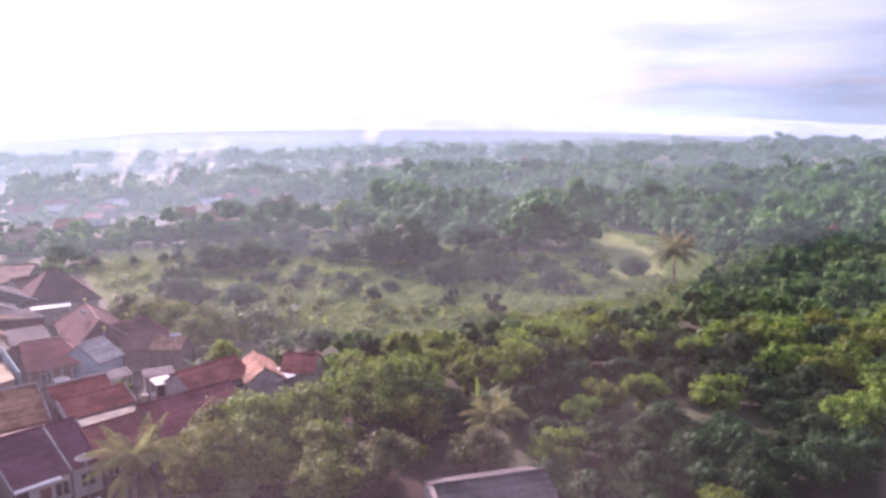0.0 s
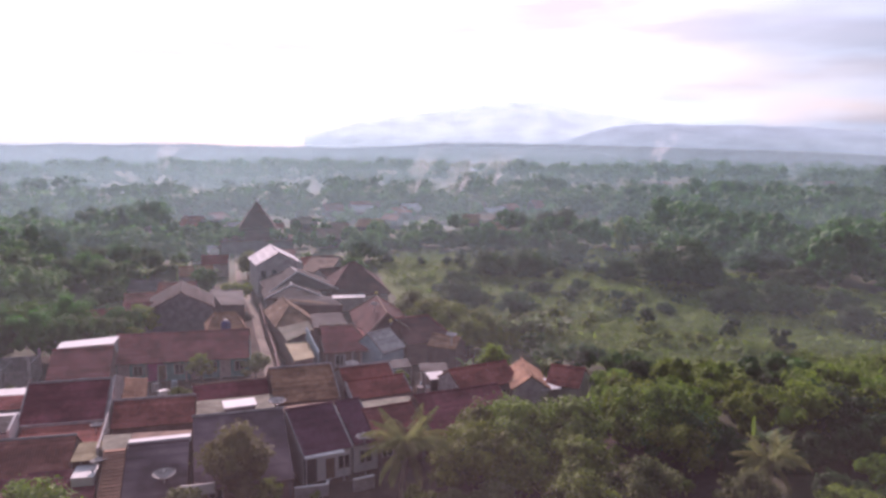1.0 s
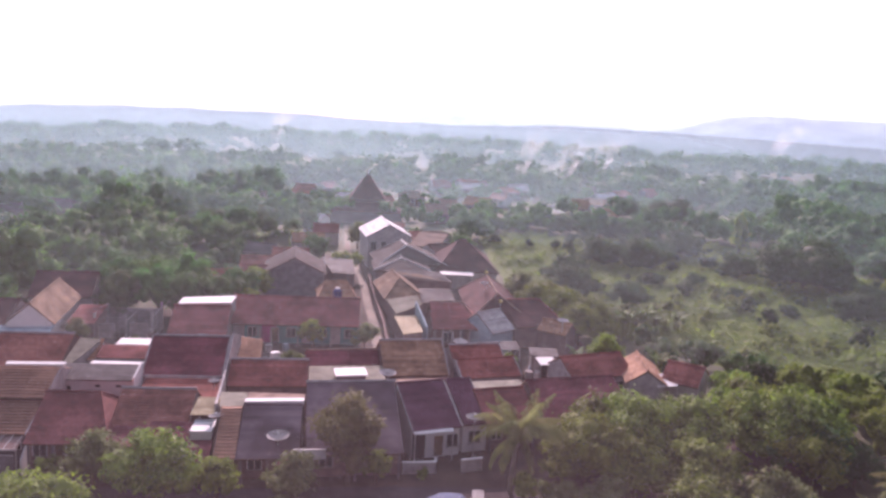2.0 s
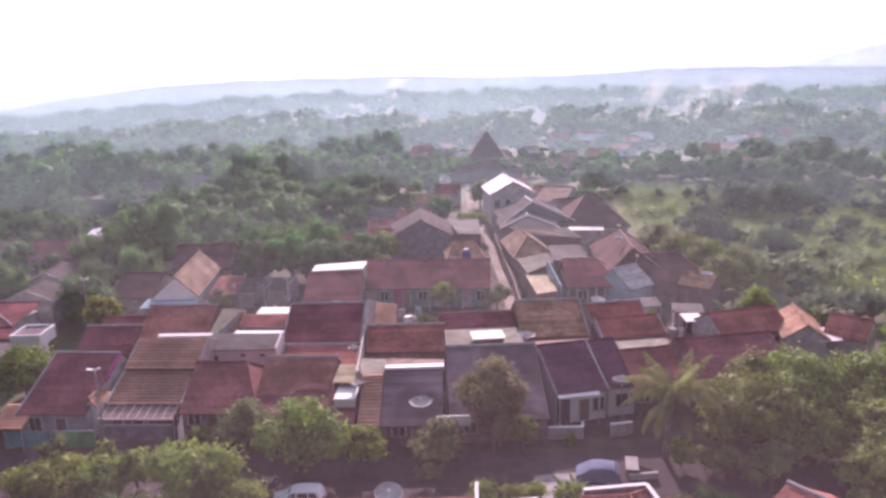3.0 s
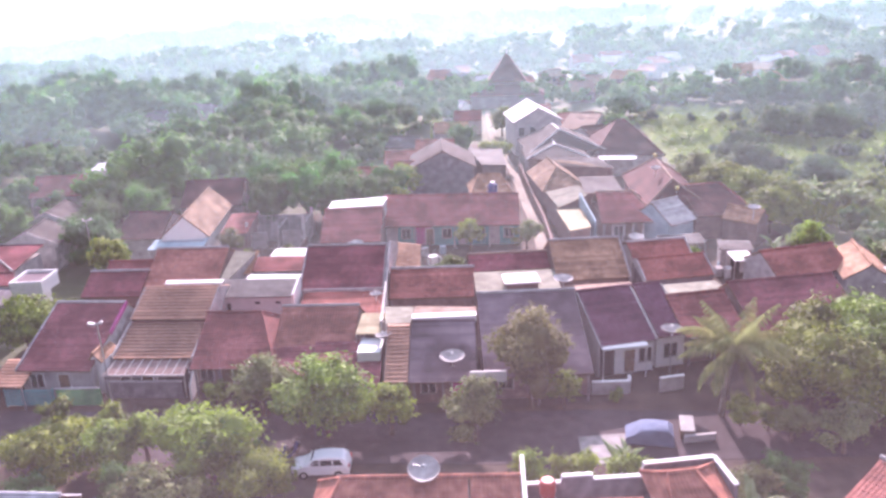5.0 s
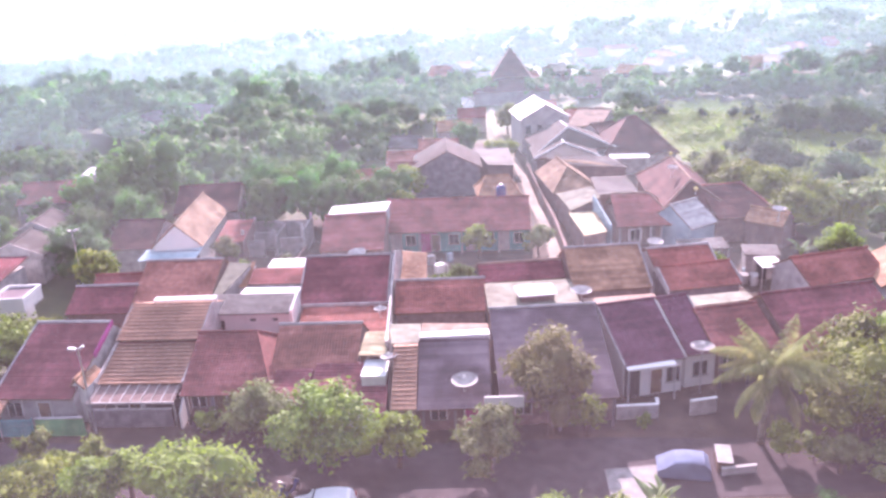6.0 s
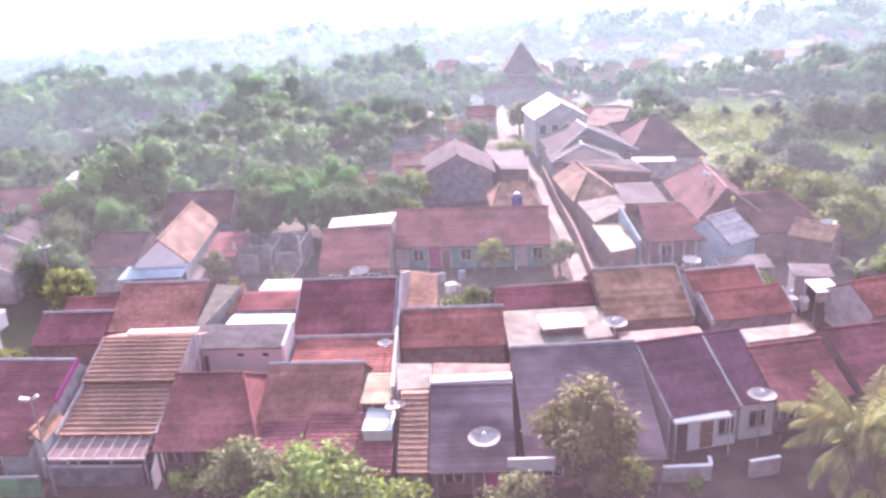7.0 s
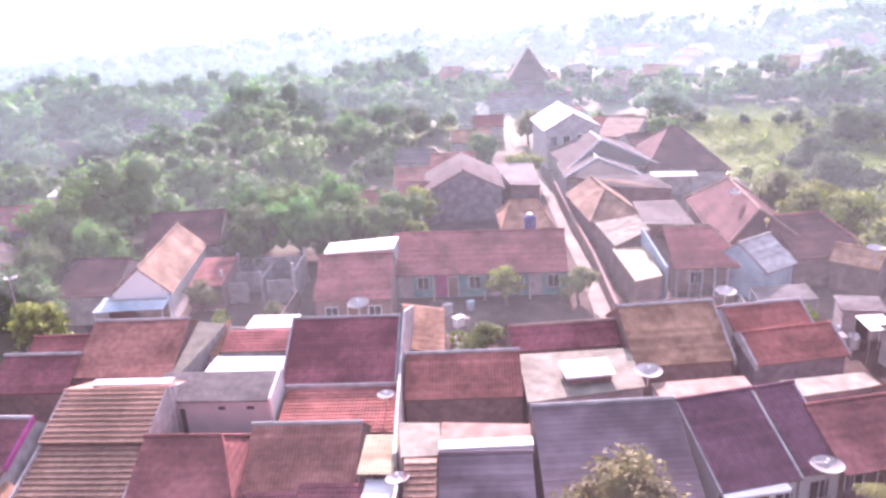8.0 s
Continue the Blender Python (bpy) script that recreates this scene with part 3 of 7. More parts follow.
def ground_sheet():
    m = bpy.data.materials.new("ground_cover")
    m.use_nodes = True
    n, l = m.node_tree.nodes, m.node_tree.links
    b = n["Principled BSDF"]
    tc = n.new("ShaderNodeTexCoord")
    cols = []
    for sc, c1, c2 in ((0.35, (0.03, 0.045, 0.015), (0.065, 0.085, 0.03)), (0.05, (0.07, 0.07, 0.035), (0.035, 0.055, 0.02))):
        t = n.new("ShaderNodeTexNoise")
        t.inputs["Scale"].default_value, t.inputs["Detail"].default_value = sc, 8
        l.new(tc.outputs["Object"], t.inputs[0])
        r = n.new("ShaderNodeValToRGB")
        r.color_ramp.elements[0].position, r.color_ramp.elements[1].position = 0.38, 0.62
        r.color_ramp.elements[0].color, r.color_ramp.elements[1].color = (*c1, 1), (*c2, 1)
        l.new(t.outputs[0], r.inputs[0])
        cols.append((t, r))
    mx = n.new("ShaderNodeMixRGB")
    mx.inputs[0].default_value = 0.5
    l.new(cols[0][1].outputs[0], mx.inputs[1])
    l.new(cols[1][1].outputs[0], mx.inputs[2])
    l.new(mx.outputs[0], b.inputs["Base Color"])
    b.inputs["Roughness"].default_value = 0.95
    bp = n.new("ShaderNodeBump")
    bp.inputs["Strength"].default_value, bp.inputs["Distance"].default_value = 0.6, 0.2
    l.new(cols[0][0].outputs[0], bp.inputs["Height"])
    l.new(bp.outputs[0], b.inputs["Normal"])
    g = Geo()
    rad = [0, 30, 60, 100, 150, 200, 260, 320, 390, 470, 560, 670, 800, 960, 1150, 1400, 1700, 2100, 2600, 3200, 3900, 4700]
    seg = 120
    pts = [(0, 0, 0)]
    for r in rad[1:]:
        for i in range(seg):
            t = 2 * math.pi * i / seg
            x, y = r * math.sin(t), r * math.cos(t)
            pts.append((x, y, height(x, y)))
    f = [(0, 1 + (i + 1) % seg, 1 + i) for i in range(seg)]
    for k in range(len(rad) - 2):
        o, o2 = 1 + k * seg, 1 + (k + 1) * seg
        f += [(o + i, o + (i + 1) % seg, o2 + (i + 1) % seg, o2 + i) for i in range(seg)]
    g.add(pts, f)
    return structure("ground", g, m, "grassy and earthy ground reaching the horizon", "ground")


ground_sheet()


def sheet(name, pts, z, material, label, cat, thick=0.05):
    g = Geo().prism([(x, y, z - thick) for x, y in pts], (0, 0, thick))
    return structure(name, g, M[material], label, cat)


sheet("road", [(-75, 60.5), (-40, 58.6), (0, 58.6), (18, 59.5), (34, 60), (34, 65.5), (30, 65.5), (17, 65.5), (3, 65.8), (-13, 65.2), (-30, 65.5), (-44, 66), (-75, 67)],
      0.03, "asphalt", "dark worn asphalt village road in shade", "road")
sheet("yard_earth", [(-46, 40), (34, 40), (44, 52), (46, 66), (36, 84), (30, 125), (12, 170), (-20, 170), (-26, 122), (-50, 120), (-48, 66)], 0.012, "dirt",
      "trodden brown earth between the houses", "ground", 0.02)
sheet("alley", [(1.5, 94), (3.4, 94), (3.4, 102.5), (2.8, 114), (1.6, 128.5), (0.6, 144.6), (-3.1, 179), (-4.4, 212), (-5.5, 212), (-4.5, 179), (-0.7, 144.6), (0.3, 128.5), (1.4, 114), (1.8, 102.5)], 0.07, "path",
      "pale concrete alley running between the houses", "road", 0.06)
sheet("forecourt", [(2.5, 58.5), (6, 58.8), (6, 62.5), (2.5, 62)], 0.05, "cement", "grey concrete forecourt", "pavement", 0.04)
M["paddy"] = mat("young_rice", (0.19, 0.24, 0.075), (0.15, 0.19, 0.06), 0.6, 0.06, 0.9, 0.4, 0.25)
M["meadow"] = mat("rough_meadow", (0.135, 0.188, 0.05), (0.086, 0.128, 0.034), 0.5, 0.06, 0.95, 0.6, 0.35)
sheet("meadow", MEADOW, 0.02, "meadow", "sunlit rough green meadow", "meadow", 0.015)
sheet("paddy_field", PADDY, 0.1, "paddy", "bright green young rice field", "field", 0.08)


def hill_range(name, label, crest, dist, depth, seed, col, glow):
    """A far ridge, a band of terrain with a wooded crest. crest: bearings (degrees right of +y) and how high the ridge
    stands there (degrees above the level). col, glow: haze of the distance, painted as emission.
    """
    m = bpy.data.materials.new(name + "_painted_haze")
    m.use_nodes = True
    n, l = m.node_tree.nodes, m.node_tree.links
    b = n["Principled BSDF"]
    t, tc, r = n.new("ShaderNodeTexNoise"), n.new("ShaderNodeTexCoord"), n.new("ShaderNodeValToRGB")
    t.inputs["Scale"].default_value, t.inputs["Detail"].default_value = 0.008, 6
    l.new(tc.outputs["Object"], t.inputs[0])
    r.color_ramp.elements[0].position, r.color_ramp.elements[1].position = 0.35, 0.65
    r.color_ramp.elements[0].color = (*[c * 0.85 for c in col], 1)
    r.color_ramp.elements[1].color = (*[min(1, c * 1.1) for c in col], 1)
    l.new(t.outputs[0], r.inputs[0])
    # distance haze is painted: pale blue emission over a darkened base colour
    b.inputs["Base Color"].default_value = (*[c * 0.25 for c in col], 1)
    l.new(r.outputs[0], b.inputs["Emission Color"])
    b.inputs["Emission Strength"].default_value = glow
    b.inputs["Roughness"].default_value = 1
    b.inputs["Specular IOR Level"].default_value = 0
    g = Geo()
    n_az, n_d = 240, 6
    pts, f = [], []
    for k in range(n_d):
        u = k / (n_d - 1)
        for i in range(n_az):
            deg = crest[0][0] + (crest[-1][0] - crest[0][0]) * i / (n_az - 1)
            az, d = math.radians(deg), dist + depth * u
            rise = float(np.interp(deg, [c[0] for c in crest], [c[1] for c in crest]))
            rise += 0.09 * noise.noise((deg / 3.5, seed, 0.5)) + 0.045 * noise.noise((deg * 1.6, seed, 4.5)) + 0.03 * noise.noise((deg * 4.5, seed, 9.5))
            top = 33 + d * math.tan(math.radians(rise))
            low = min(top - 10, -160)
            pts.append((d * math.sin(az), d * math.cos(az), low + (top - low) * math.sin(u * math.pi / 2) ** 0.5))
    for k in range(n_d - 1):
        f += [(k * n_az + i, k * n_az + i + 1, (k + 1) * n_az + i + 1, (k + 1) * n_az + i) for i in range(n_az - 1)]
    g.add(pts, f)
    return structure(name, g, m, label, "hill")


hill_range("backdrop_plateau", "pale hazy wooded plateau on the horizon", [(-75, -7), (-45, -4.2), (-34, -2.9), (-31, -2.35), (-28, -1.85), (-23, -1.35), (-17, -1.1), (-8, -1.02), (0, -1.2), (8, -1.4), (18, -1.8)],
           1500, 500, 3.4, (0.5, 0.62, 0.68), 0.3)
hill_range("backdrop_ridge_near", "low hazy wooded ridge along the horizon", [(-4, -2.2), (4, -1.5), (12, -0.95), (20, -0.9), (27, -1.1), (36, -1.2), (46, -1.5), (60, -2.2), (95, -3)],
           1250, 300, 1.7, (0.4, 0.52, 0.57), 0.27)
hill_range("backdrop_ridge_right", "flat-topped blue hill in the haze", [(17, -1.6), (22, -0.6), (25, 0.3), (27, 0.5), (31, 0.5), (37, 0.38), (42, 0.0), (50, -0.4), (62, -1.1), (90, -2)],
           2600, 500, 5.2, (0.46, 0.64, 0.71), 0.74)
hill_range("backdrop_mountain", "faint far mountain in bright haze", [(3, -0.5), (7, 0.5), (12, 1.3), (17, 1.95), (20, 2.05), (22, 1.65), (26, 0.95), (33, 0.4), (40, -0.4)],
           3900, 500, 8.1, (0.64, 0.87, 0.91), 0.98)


# ---- plants ----
def leaf_cloud(rng, lobes, count, size, aspect=0.55, core=True, flat=0.35, per=26, core_res=(8, 4)):
    """Leaf quads in twig clumps over a set of lobes (x, y, z, rx, ry, rz), with an uneven surface and gaps. Returns vertices and quads."""
    lob = np.array(lobes, float)
    area = (lob[:, 3] * lob[:, 4] + lob[:, 4] * lob[:, 5] + lob[:, 3] * lob[:, 5])
    nc = max(6, count // per)
    pick = rng.choice(len(lob), nc, p=area / area.sum())
    d = rng.normal(size=(nc, 3))
    d[:, 2] = np.where(d[:, 2] < -0.3, -d[:, 2] * 0.7, d[:, 2])
    d /= np.linalg.norm(d, axis=1)[:, None]
    mid = lob[pick, :3] + d * lob[pick, 3:6] * rng.uniform(0.72, 1.04, nc)[:, None]
    own = rng.integers(0, nc, count)
    reach = (lob[pick, 3:6].mean(1) * rng.uniform(0.16, 0.34, nc) + 0.25 * size)[own]
    p = mid[own] + rng.normal(size=(count, 3)) * reach[:, None] * np.array((0.8, 0.8, 0.5))
    nrm = 0.8 * d[own] + rng.normal(scale=0.42, size=(count, 3)) + np.array((0, 0, flat))
    nrm /= np.linalg.norm(nrm, axis=1)[:, None]
    u = np.cross(nrm, rng.normal(size=(count, 3)))
    u /= np.linalg.norm(u, axis=1)[:, None]
    w = np.cross(nrm, u)
    s = size * rng.uniform(0.6, 1.35, count)[:, None]
    u, w = u * s / 2, w * s * aspect / 2
    v = np.stack([p - u, p + w * 0.9 + u * 0.1, p + u, p - w * 0.9 + u * 0.1], 1).reshape(-1, 3)
    f = np.arange(count * 4).reshape(-1, 4)
    if core:
        cv, cf = [], []
        n, k = core_res
        for x, y, z, rx, ry, rz in lobes:
            o = len(cv)
            for a in range(k + 1):
                th = math.pi * a / k
                for i in range(n):
                    ph = 2 * math.pi * i / n
                    q = 0.66 * (1 + 0.12 * math.sin(3 * ph + a))
                    cv.append((x + rx * q * math.sin(th) * math.cos(ph), y + ry * q * math.sin(th) * math.sin(ph), z + rz * q * math.cos(th)))
            for a in range(k):
                for i in range(n):
                    cf.append((o + a * n + i, o + (a + 1) * n + i, o + (a + 1) * n + (i + 1) % n, o + a * n + (i + 1) % n))
        f = np.concatenate([f, np.array(cf) + len(v)])
        v = np.concatenate([v, np.array(cv)])
    return v, f


def quads_mesh(name, v, f, material):
    me = bpy.data.meshes.new(name)
    v, f = np.asarray(v, np.float32), np.asarray(f, np.int32)
    me.vertices.add(len(v))
    me.vertices.foreach_set("co", v.ravel())
    me.loops.add(f.size)
    me.loops.foreach_set("vertex_index", f.ravel())
    me.polygons.add(len(f))
    me.polygons.foreach_set("loop_start", np.arange(0, f.size, 4, dtype=np.int32))
    me.update(calc_edges=True)
    me.materials.append(material)
    return me


def crown_lobes(rng, r, h, base, n):
    """Lobes that make a crown of radius r between base and h."""
    zc, rz = (h + base) / 2, (h - base) / 2
    lobes = [(0, 0, zc - rz * 0.1, r * 0.58, r * 0.58, rz * 0.78)]
    m = round(n * 1.5)
    for i in range(m):
        t = 2.399 * i + rng.uniform(-0.3, 0.3)
        q, k = r * rng.uniform(0.38, 0.74), rng.uniform(0.26, 0.44)
        lobes.append((q * math.cos(t), q * math.sin(t), zc + rz * (rng.uniform(-0.4, 0.62) - 0.25 * (q / r) ** 2), r * k, r * k, rz * k * 1.2))
    lobes.append((rng.uniform(-0.2, 0.2) * r, rng.uniform(-0.2, 0.2) * r, zc + rz * 0.55, r * 0.42, r * 0.42, rz * 0.45))
    return lobes


def tree(name, label, cat, r, h, base, count, size, leaves, seed, n=7, aspect=0.55, trunk=0.16):
    """A leafy tree at the origin: trunk with limbs, and crown."""
    rng = np.random.default_rng(seed)
    t = thing(name, label, cat)
    lobes = crown_lobes(rng, r, h, base, n)
    g = Geo()
    bend = Vector((rng.uniform(-0.2, 0.2), rng.uniform(-0.2, 0.2), base + (h - base) * 0.3))
    g.tube((0, 0, -0.1), bend * 0.5, trunk * 1.35, trunk, 8).tube(bend * 0.5, bend, trunk, trunk * 0.8, 8)
    for x, y, z, *_ in lobes[1:]:
        q = Vector((x, y, z))
        k = bend.lerp(q, 0.5) + Vector((0, 0, -0.15 * r))
        g.tube(bend, k, trunk * 0.55, trunk * 0.38, 6).tube(k, q, trunk * 0.38, trunk * 0.12, 6)
    part("trunk", g, M["bark"], t)
    v, f = leaf_cloud(rng, lobes, count, size, aspect)
    cr = new("crown", quads_mesh("crown", v, f, leaves))
    cr.parent = t
    return t


def palm(label, h, seed, fronds=19, reach=3.5):
    rng = np.random.default_rng(seed)
    t = thing("coconut_palm", label, "palm tree")
    g = Geo()
    last, lr = Vector((0, 0, -0.1)), 0.24
    for i in range(1, 9):
        u = i / 8
        p = Vector((0.5 * u * u, -0.25 * u * u, h * u))
        g.tube(last, p, lr, 0.22 - 0.08 * u, 9)
        last, lr = p, 0.22 - 0.08 * u
    part("trunk", g, M["palmbark"], t)
    for k in range(fronds):
        az = k * 2.399 + rng.uniform(-0.2, 0.2)
        up = math.radians(rng.uniform(-8, 74) if k > 7 else rng.uniform(66, 86))
        ln = reach * rng.uniform(0.85, 1.1)
        hv = Vector((math.cos(az), math.sin(az), 0))
        side = Vector((-hv.y, hv.x, 0))
        pts, p, ang = [], last.copy(), up
        n = 12
        for i in range(n + 1):
            pts.append(p.copy())
            ang -= math.radians(rng.uniform(5.0, 10.5)) * (0.45 if k <= 5 else 1.0)
            p = p + (hv * math.cos(ang) + Vector((0, 0, math.sin(ang)))) * ln / n
        g = Geo()
        for i in range(n):
            g.tube(pts[i], pts[i + 1], 0.035 * (1 - i / n) + 0.01, 0.035 * (1 - (i + 1) / n) + 0.01, 4)
        for i in range(1, n * 4 + 1):
            u = i / (n * 4)
            j = min(n - 1, int(u * n))
            b = pts[j].lerp(pts[j + 1], u * n - j)
            d = (pts[j + 1] - pts[j]).normalized()
            lw = ln * 0.25 * math.sin(math.pi * min(0.95, 0.12 + u * 0.85)) ** 0.7
            for s in (-1, 1):
                tip = b + (side * s * 0.6 + d * 0.5 + Vector((0, 0, -0.5 - rng.uniform(0, 0.6)))).normalized() * lw
                w = d * 0.04
                mid = b.lerp(tip, 0.5) + Vector((0, 0, 0.07))
                g.add([b - w * 0.5, b + w * 0.5, mid + w, tip, mid - w], [(0, 1, 2, 4), (4, 2, 3)])
        part("frond", g, L6, t)
    g = Geo()
    for k in range(6):
        a = k * 1.05
        c = last + Vector((0.28 * math.cos(a), 0.28 * math.sin(a), -0.3))
        g.lathe([(0.01, -0.13), (0.1, -0.07), (0.12, 0.02), (0.07, 0.1), (0.01, 0.13)], 8, c)
    part("coconuts", g, L2, t)
    return t


def banana(label, h, seed, stems=3, leaves_per=7):
    rng = np.random.default_rng(seed)
    t = thing("banana_plant", label, "banana plant")
    for s in range(stems):
        base = Vector((rng.uniform(-0.9, 0.9), rng.uniform(-0.9, 0.9), -0.05))
        hh = h * rng.uniform(0.75, 1.05)
        top = base + Vector((rng.uniform(-0.2, 0.2), rng.uniform(-0.2, 0.2), hh * 0.6))
        part("stem", Geo().tube(base, top, 0.13, 0.08, 8), L2, t)
        for k in range(leaves_per):
            az, ang = rng.uniform(0, 6.28), math.radians(rng.uniform(60, 88))
            ln = hh * rng.uniform(0.5, 0.68)
            hv = Vector((math.cos(az), math.sin(az), 0))
            side = Vector((-hv.y, hv.x, 0))
            g, p, n = Geo(), top.copy(), 7
            rows = []
            for i in range(n + 1):
                u = i / n
                wid = 0.27 * math.sin(math.pi * (0.08 + 0.9 * u)) ** 0.6 * (hh / 4)
                dz = Vector((0, 0, -0.4 * wid))
                rows.append((p - side * wid + dz, p.copy(), p + side * wid + dz))
                ang -= math.radians(rng.uniform(6, 14))
                p = p + (hv * math.cos(ang) + Vector((0, 0, math.sin(ang)))) * ln / n
            pts = [q for r in rows for q in r]
            f = []
            for i in range(n):
                f += [(3 * i, 3 * i + 1, 3 * i + 4, 3 * i + 3), (3 * i + 1, 3 * i + 2, 3 * i + 5, 3 * i + 4)]
            g.add(pts, f)
            part("leaf", g, L7, t)
    return t


def plant(src, x, y, turn=0.0, s=1.0, label="", z=0.0):
    """A copy of a plant, turned and scaled."""
    c = copy_thing(src, Matrix.LocRotScale((x, y, z), Euler((0, 0, radians(turn))), (s, s, s)))
    c.scale = (s, s, s)
    if label:
        c["label"] = label
    return c


MANGO = [tree("mango_tree", "broad dark green mango tree beside the road", "tree", 3.6, 6.2, 0.5, 5600, 0.4, L1, 11, 9),
         tree("mango_tree", "tall dense mango tree with bright new leaves", "tree", 4.6, 8.4, 0.5, 7200, 0.42, L1, 12, 11),
         tree("mango_tree", "rounded green fruit tree in front of houses", "tree", 2.4, 5.0, 0.5, 3000, 0.34, L3, 13, 6)]
BRIGHT = [tree("garden_tree", "light green feathery garden tree", "tree", 2.0, 4.6, 1.0, 1700, 0.38, L2, 21, 7),
          tree("garden_tree", "yellow-green leafy tree at the roadside", "tree", 3.2, 5.6, 0.3, 4800, 0.36, L2, 22, 9)]
WOOD = [tree("village_tree", "dark green leafy tree behind the houses", "tree", 4.2, 7.8, 0.4, 6200, 0.42, L5, 35, 11),
        tree("village_tree", "tall tree with sunlit upper leaves among houses", "tree", 3.6, 8.6, 0.4, 5600, 0.42, L9, 36, 10)]
RUSSET = tree("russet_tree", "bushy tree with reddish brown foliage", "tree", 3.1, 7.6, 0.6, 5200, 0.34, L4, 31, 8)
YELLOW_SHRUB = tree("shrub", "tall yellow-green shrub behind the roof parapet", "shrub", 1.15, 5.1, 1.2, 1300, 0.26, L2, 43, 5, trunk=0.08)
SHRUB = tree("shrub", "small leafy green shrub", "shrub", 1.3, 2.4, 0.1, 900, 0.26, L1, 41, 5, trunk=0.06)
DOME = [tree("meadow_bush", "dense rounded dark bush in the meadow", "bush", 8.5, 8.2, -0.6, 6500, 0.75, L8, 51, 9, trunk=0.2),
        tree("meadow_bush", "low spreading dark bush in the meadow", "bush", 5.0, 5.6, -0.4, 3600, 0.6, L8, 52, 7, trunk=0.15)]
GROVE = [tree("grove_tree", "leafy grove tree with sunlit crown top", "tree", 4.8, 8.6, 0.2, 2900, 0.6, L10, 61, 10),
         tree("grove_tree", "tall grove tree with bright green crown", "tree", 4.4, 9.6, 0.4, 2900, 0.58, L10, 62, 10),
         tree("grove_tree", "wide dark green grove tree", "tree", 5.4, 7.8, 0.1, 3000, 0.64, L8, 63, 11)]
PALM = palm("coconut palm with drooping sunlit fronds", 5.3, 71, 34, 4.4)
BANANA = [banana("banana plants with torn pale leaves", 4.6, 81), banana("banana clump with glossy leaves", 4.0, 82, 2, 6)]


# ---- front row of houses along the road ----
h = house("long dark red tiled house beside the green fence", (-42.8, 75.2), (-36.4, 75.0), 5.7, 2.7, 7.4, 4.0, roof="darkred", verge="L", cap="plaster", front=[("window", -1.8), ("door", 0.6)])
part("verge", Geo().prism([(3.2, 0, 5.45), (3.2, 0, 5.86), (3.2, -3.4, 4.48), (3.2, -3.4, 4.1)], (0.16, 0, 0)), M["magenta"], h, "magenta painted verge wall")
h = house("house with ribbed orange tiles in two tiers", (-35.9, 78.2), (-28.9, 78.2), 5.8, 4.25, 3.9, 4.0, roof="stripe", verge="LR", step=0.42, lift=0.17, over=0.2)
slope("lower_roof_slope", h, "stripe", (-3.45, -3.7, 3.95), (3.45, -3.7, 3.95), (3.45, -8.1, 2.5), (-3.45, -8.1, 2.5), 0.42, 0.17, 0.1, "lower tier of ribbed orange tiles")
part("tier_step", Geo().box(-3.45, 3.45, -3.72, -3.6, 3.6, 4.3), M["darkred"], h)
part("front_room_wall", Geo().box(-3.4, 3.4, -7.5, -3.7, 0, 2.5), M["lilac"], h)
for sx in (-3.5, 3.5):
    part("verge", Geo().prism([(sx - 0.09, -3.6, 3.6), (sx - 0.09, -3.6, 4.2), (sx - 0.09, -8.2, 2.75), (sx - 0.09, -8.2, 1.9)], (0.18, 0, 0)), M["plaster"], h, "whitewashed verge wall")
for x in (-2.3, 0.2, 2.2):
    window(h, x, -7.5, 0.9, 1.0, 1.2)
door(h, -1.0, -7.5)
aw = thing("porch_awning", "ribbed translucent awning on pale rafters", "awning", (-32.4, 69.2, 0))
part("awning_sheet", Geo().slab([(-3.4, 0.9, 2.42), (3.4, 0.9, 2.42), (3.4, -1.1, 2.05), (-3.4, -1.1, 2.05)], 0.03), M["brick"], aw)
for k in range(9):
    x = -3.2 + 0.8 * k
    part("rafter", Geo().slab([(x - 0.04, 0.9, 2.5), (x + 0.04, 0.9, 2.5), (x + 0.04, -1.2, 2.12), (x - 0.04, -1.2, 2.12)], 0.06), M["plaster"], aw)
part("front_beam", Geo().box(-3.5, 3.5, -1.2, -1.1, 1.95, 2.1), M["plaster"], aw)
for x in (-3.4, -1.1, 1.1, 3.4):
    part("post", Geo().box(x - 0.06, x + 0.06, -1.16, -1.04, 0, 1.95), M["plaster"], aw)
house("small front porch with orange tiles and white gable", (-36.75, 68.7), (-36.75, 71.6), 3.7, 2.9, 0.75, roof="orange", wall="white", over=0.08, name="porch", cat="porch")
wall_run("low lilac-grey wall under the awning", [(-35.7, 68.0), (-29.2, 68.0)], [1.5, 1.5], 0.14, "lilac", name="front_wall", coping="plaster")
wall_run("white curved side wall of the porch", [(-28.75, 71.0), (-28.6, 69.4), (-28.4, 67.6)], [2.7, 2.2, 1.3], 0.14, "white", name="side_wall")
lean("narrow ribbed tile lean-to beside the long house", [(-44.6, 69.5, 2.9), (-41.8, 69.5, 2.9), (-41.6, 66.0, 2.1), (-44.4, 66.0, 2.1)], "stripe", step=0.42, lift=0.15)
gate = thing("metal_fence", "teal painted metal fence with gate bars", "fence", (-43.6, 66.6, 0))
part("fence_frame", Geo().box(0, 4.2, -0.04, 0.04, 1.45, 1.55).box(0, 4.2, -0.04, 0.04, 0.15, 0.25).box(0, 0.1, -0.05, 0.05, 0, 1.7).box(4.1, 4.2, -0.05, 0.05, 0, 1.7), M["teal"], gate)
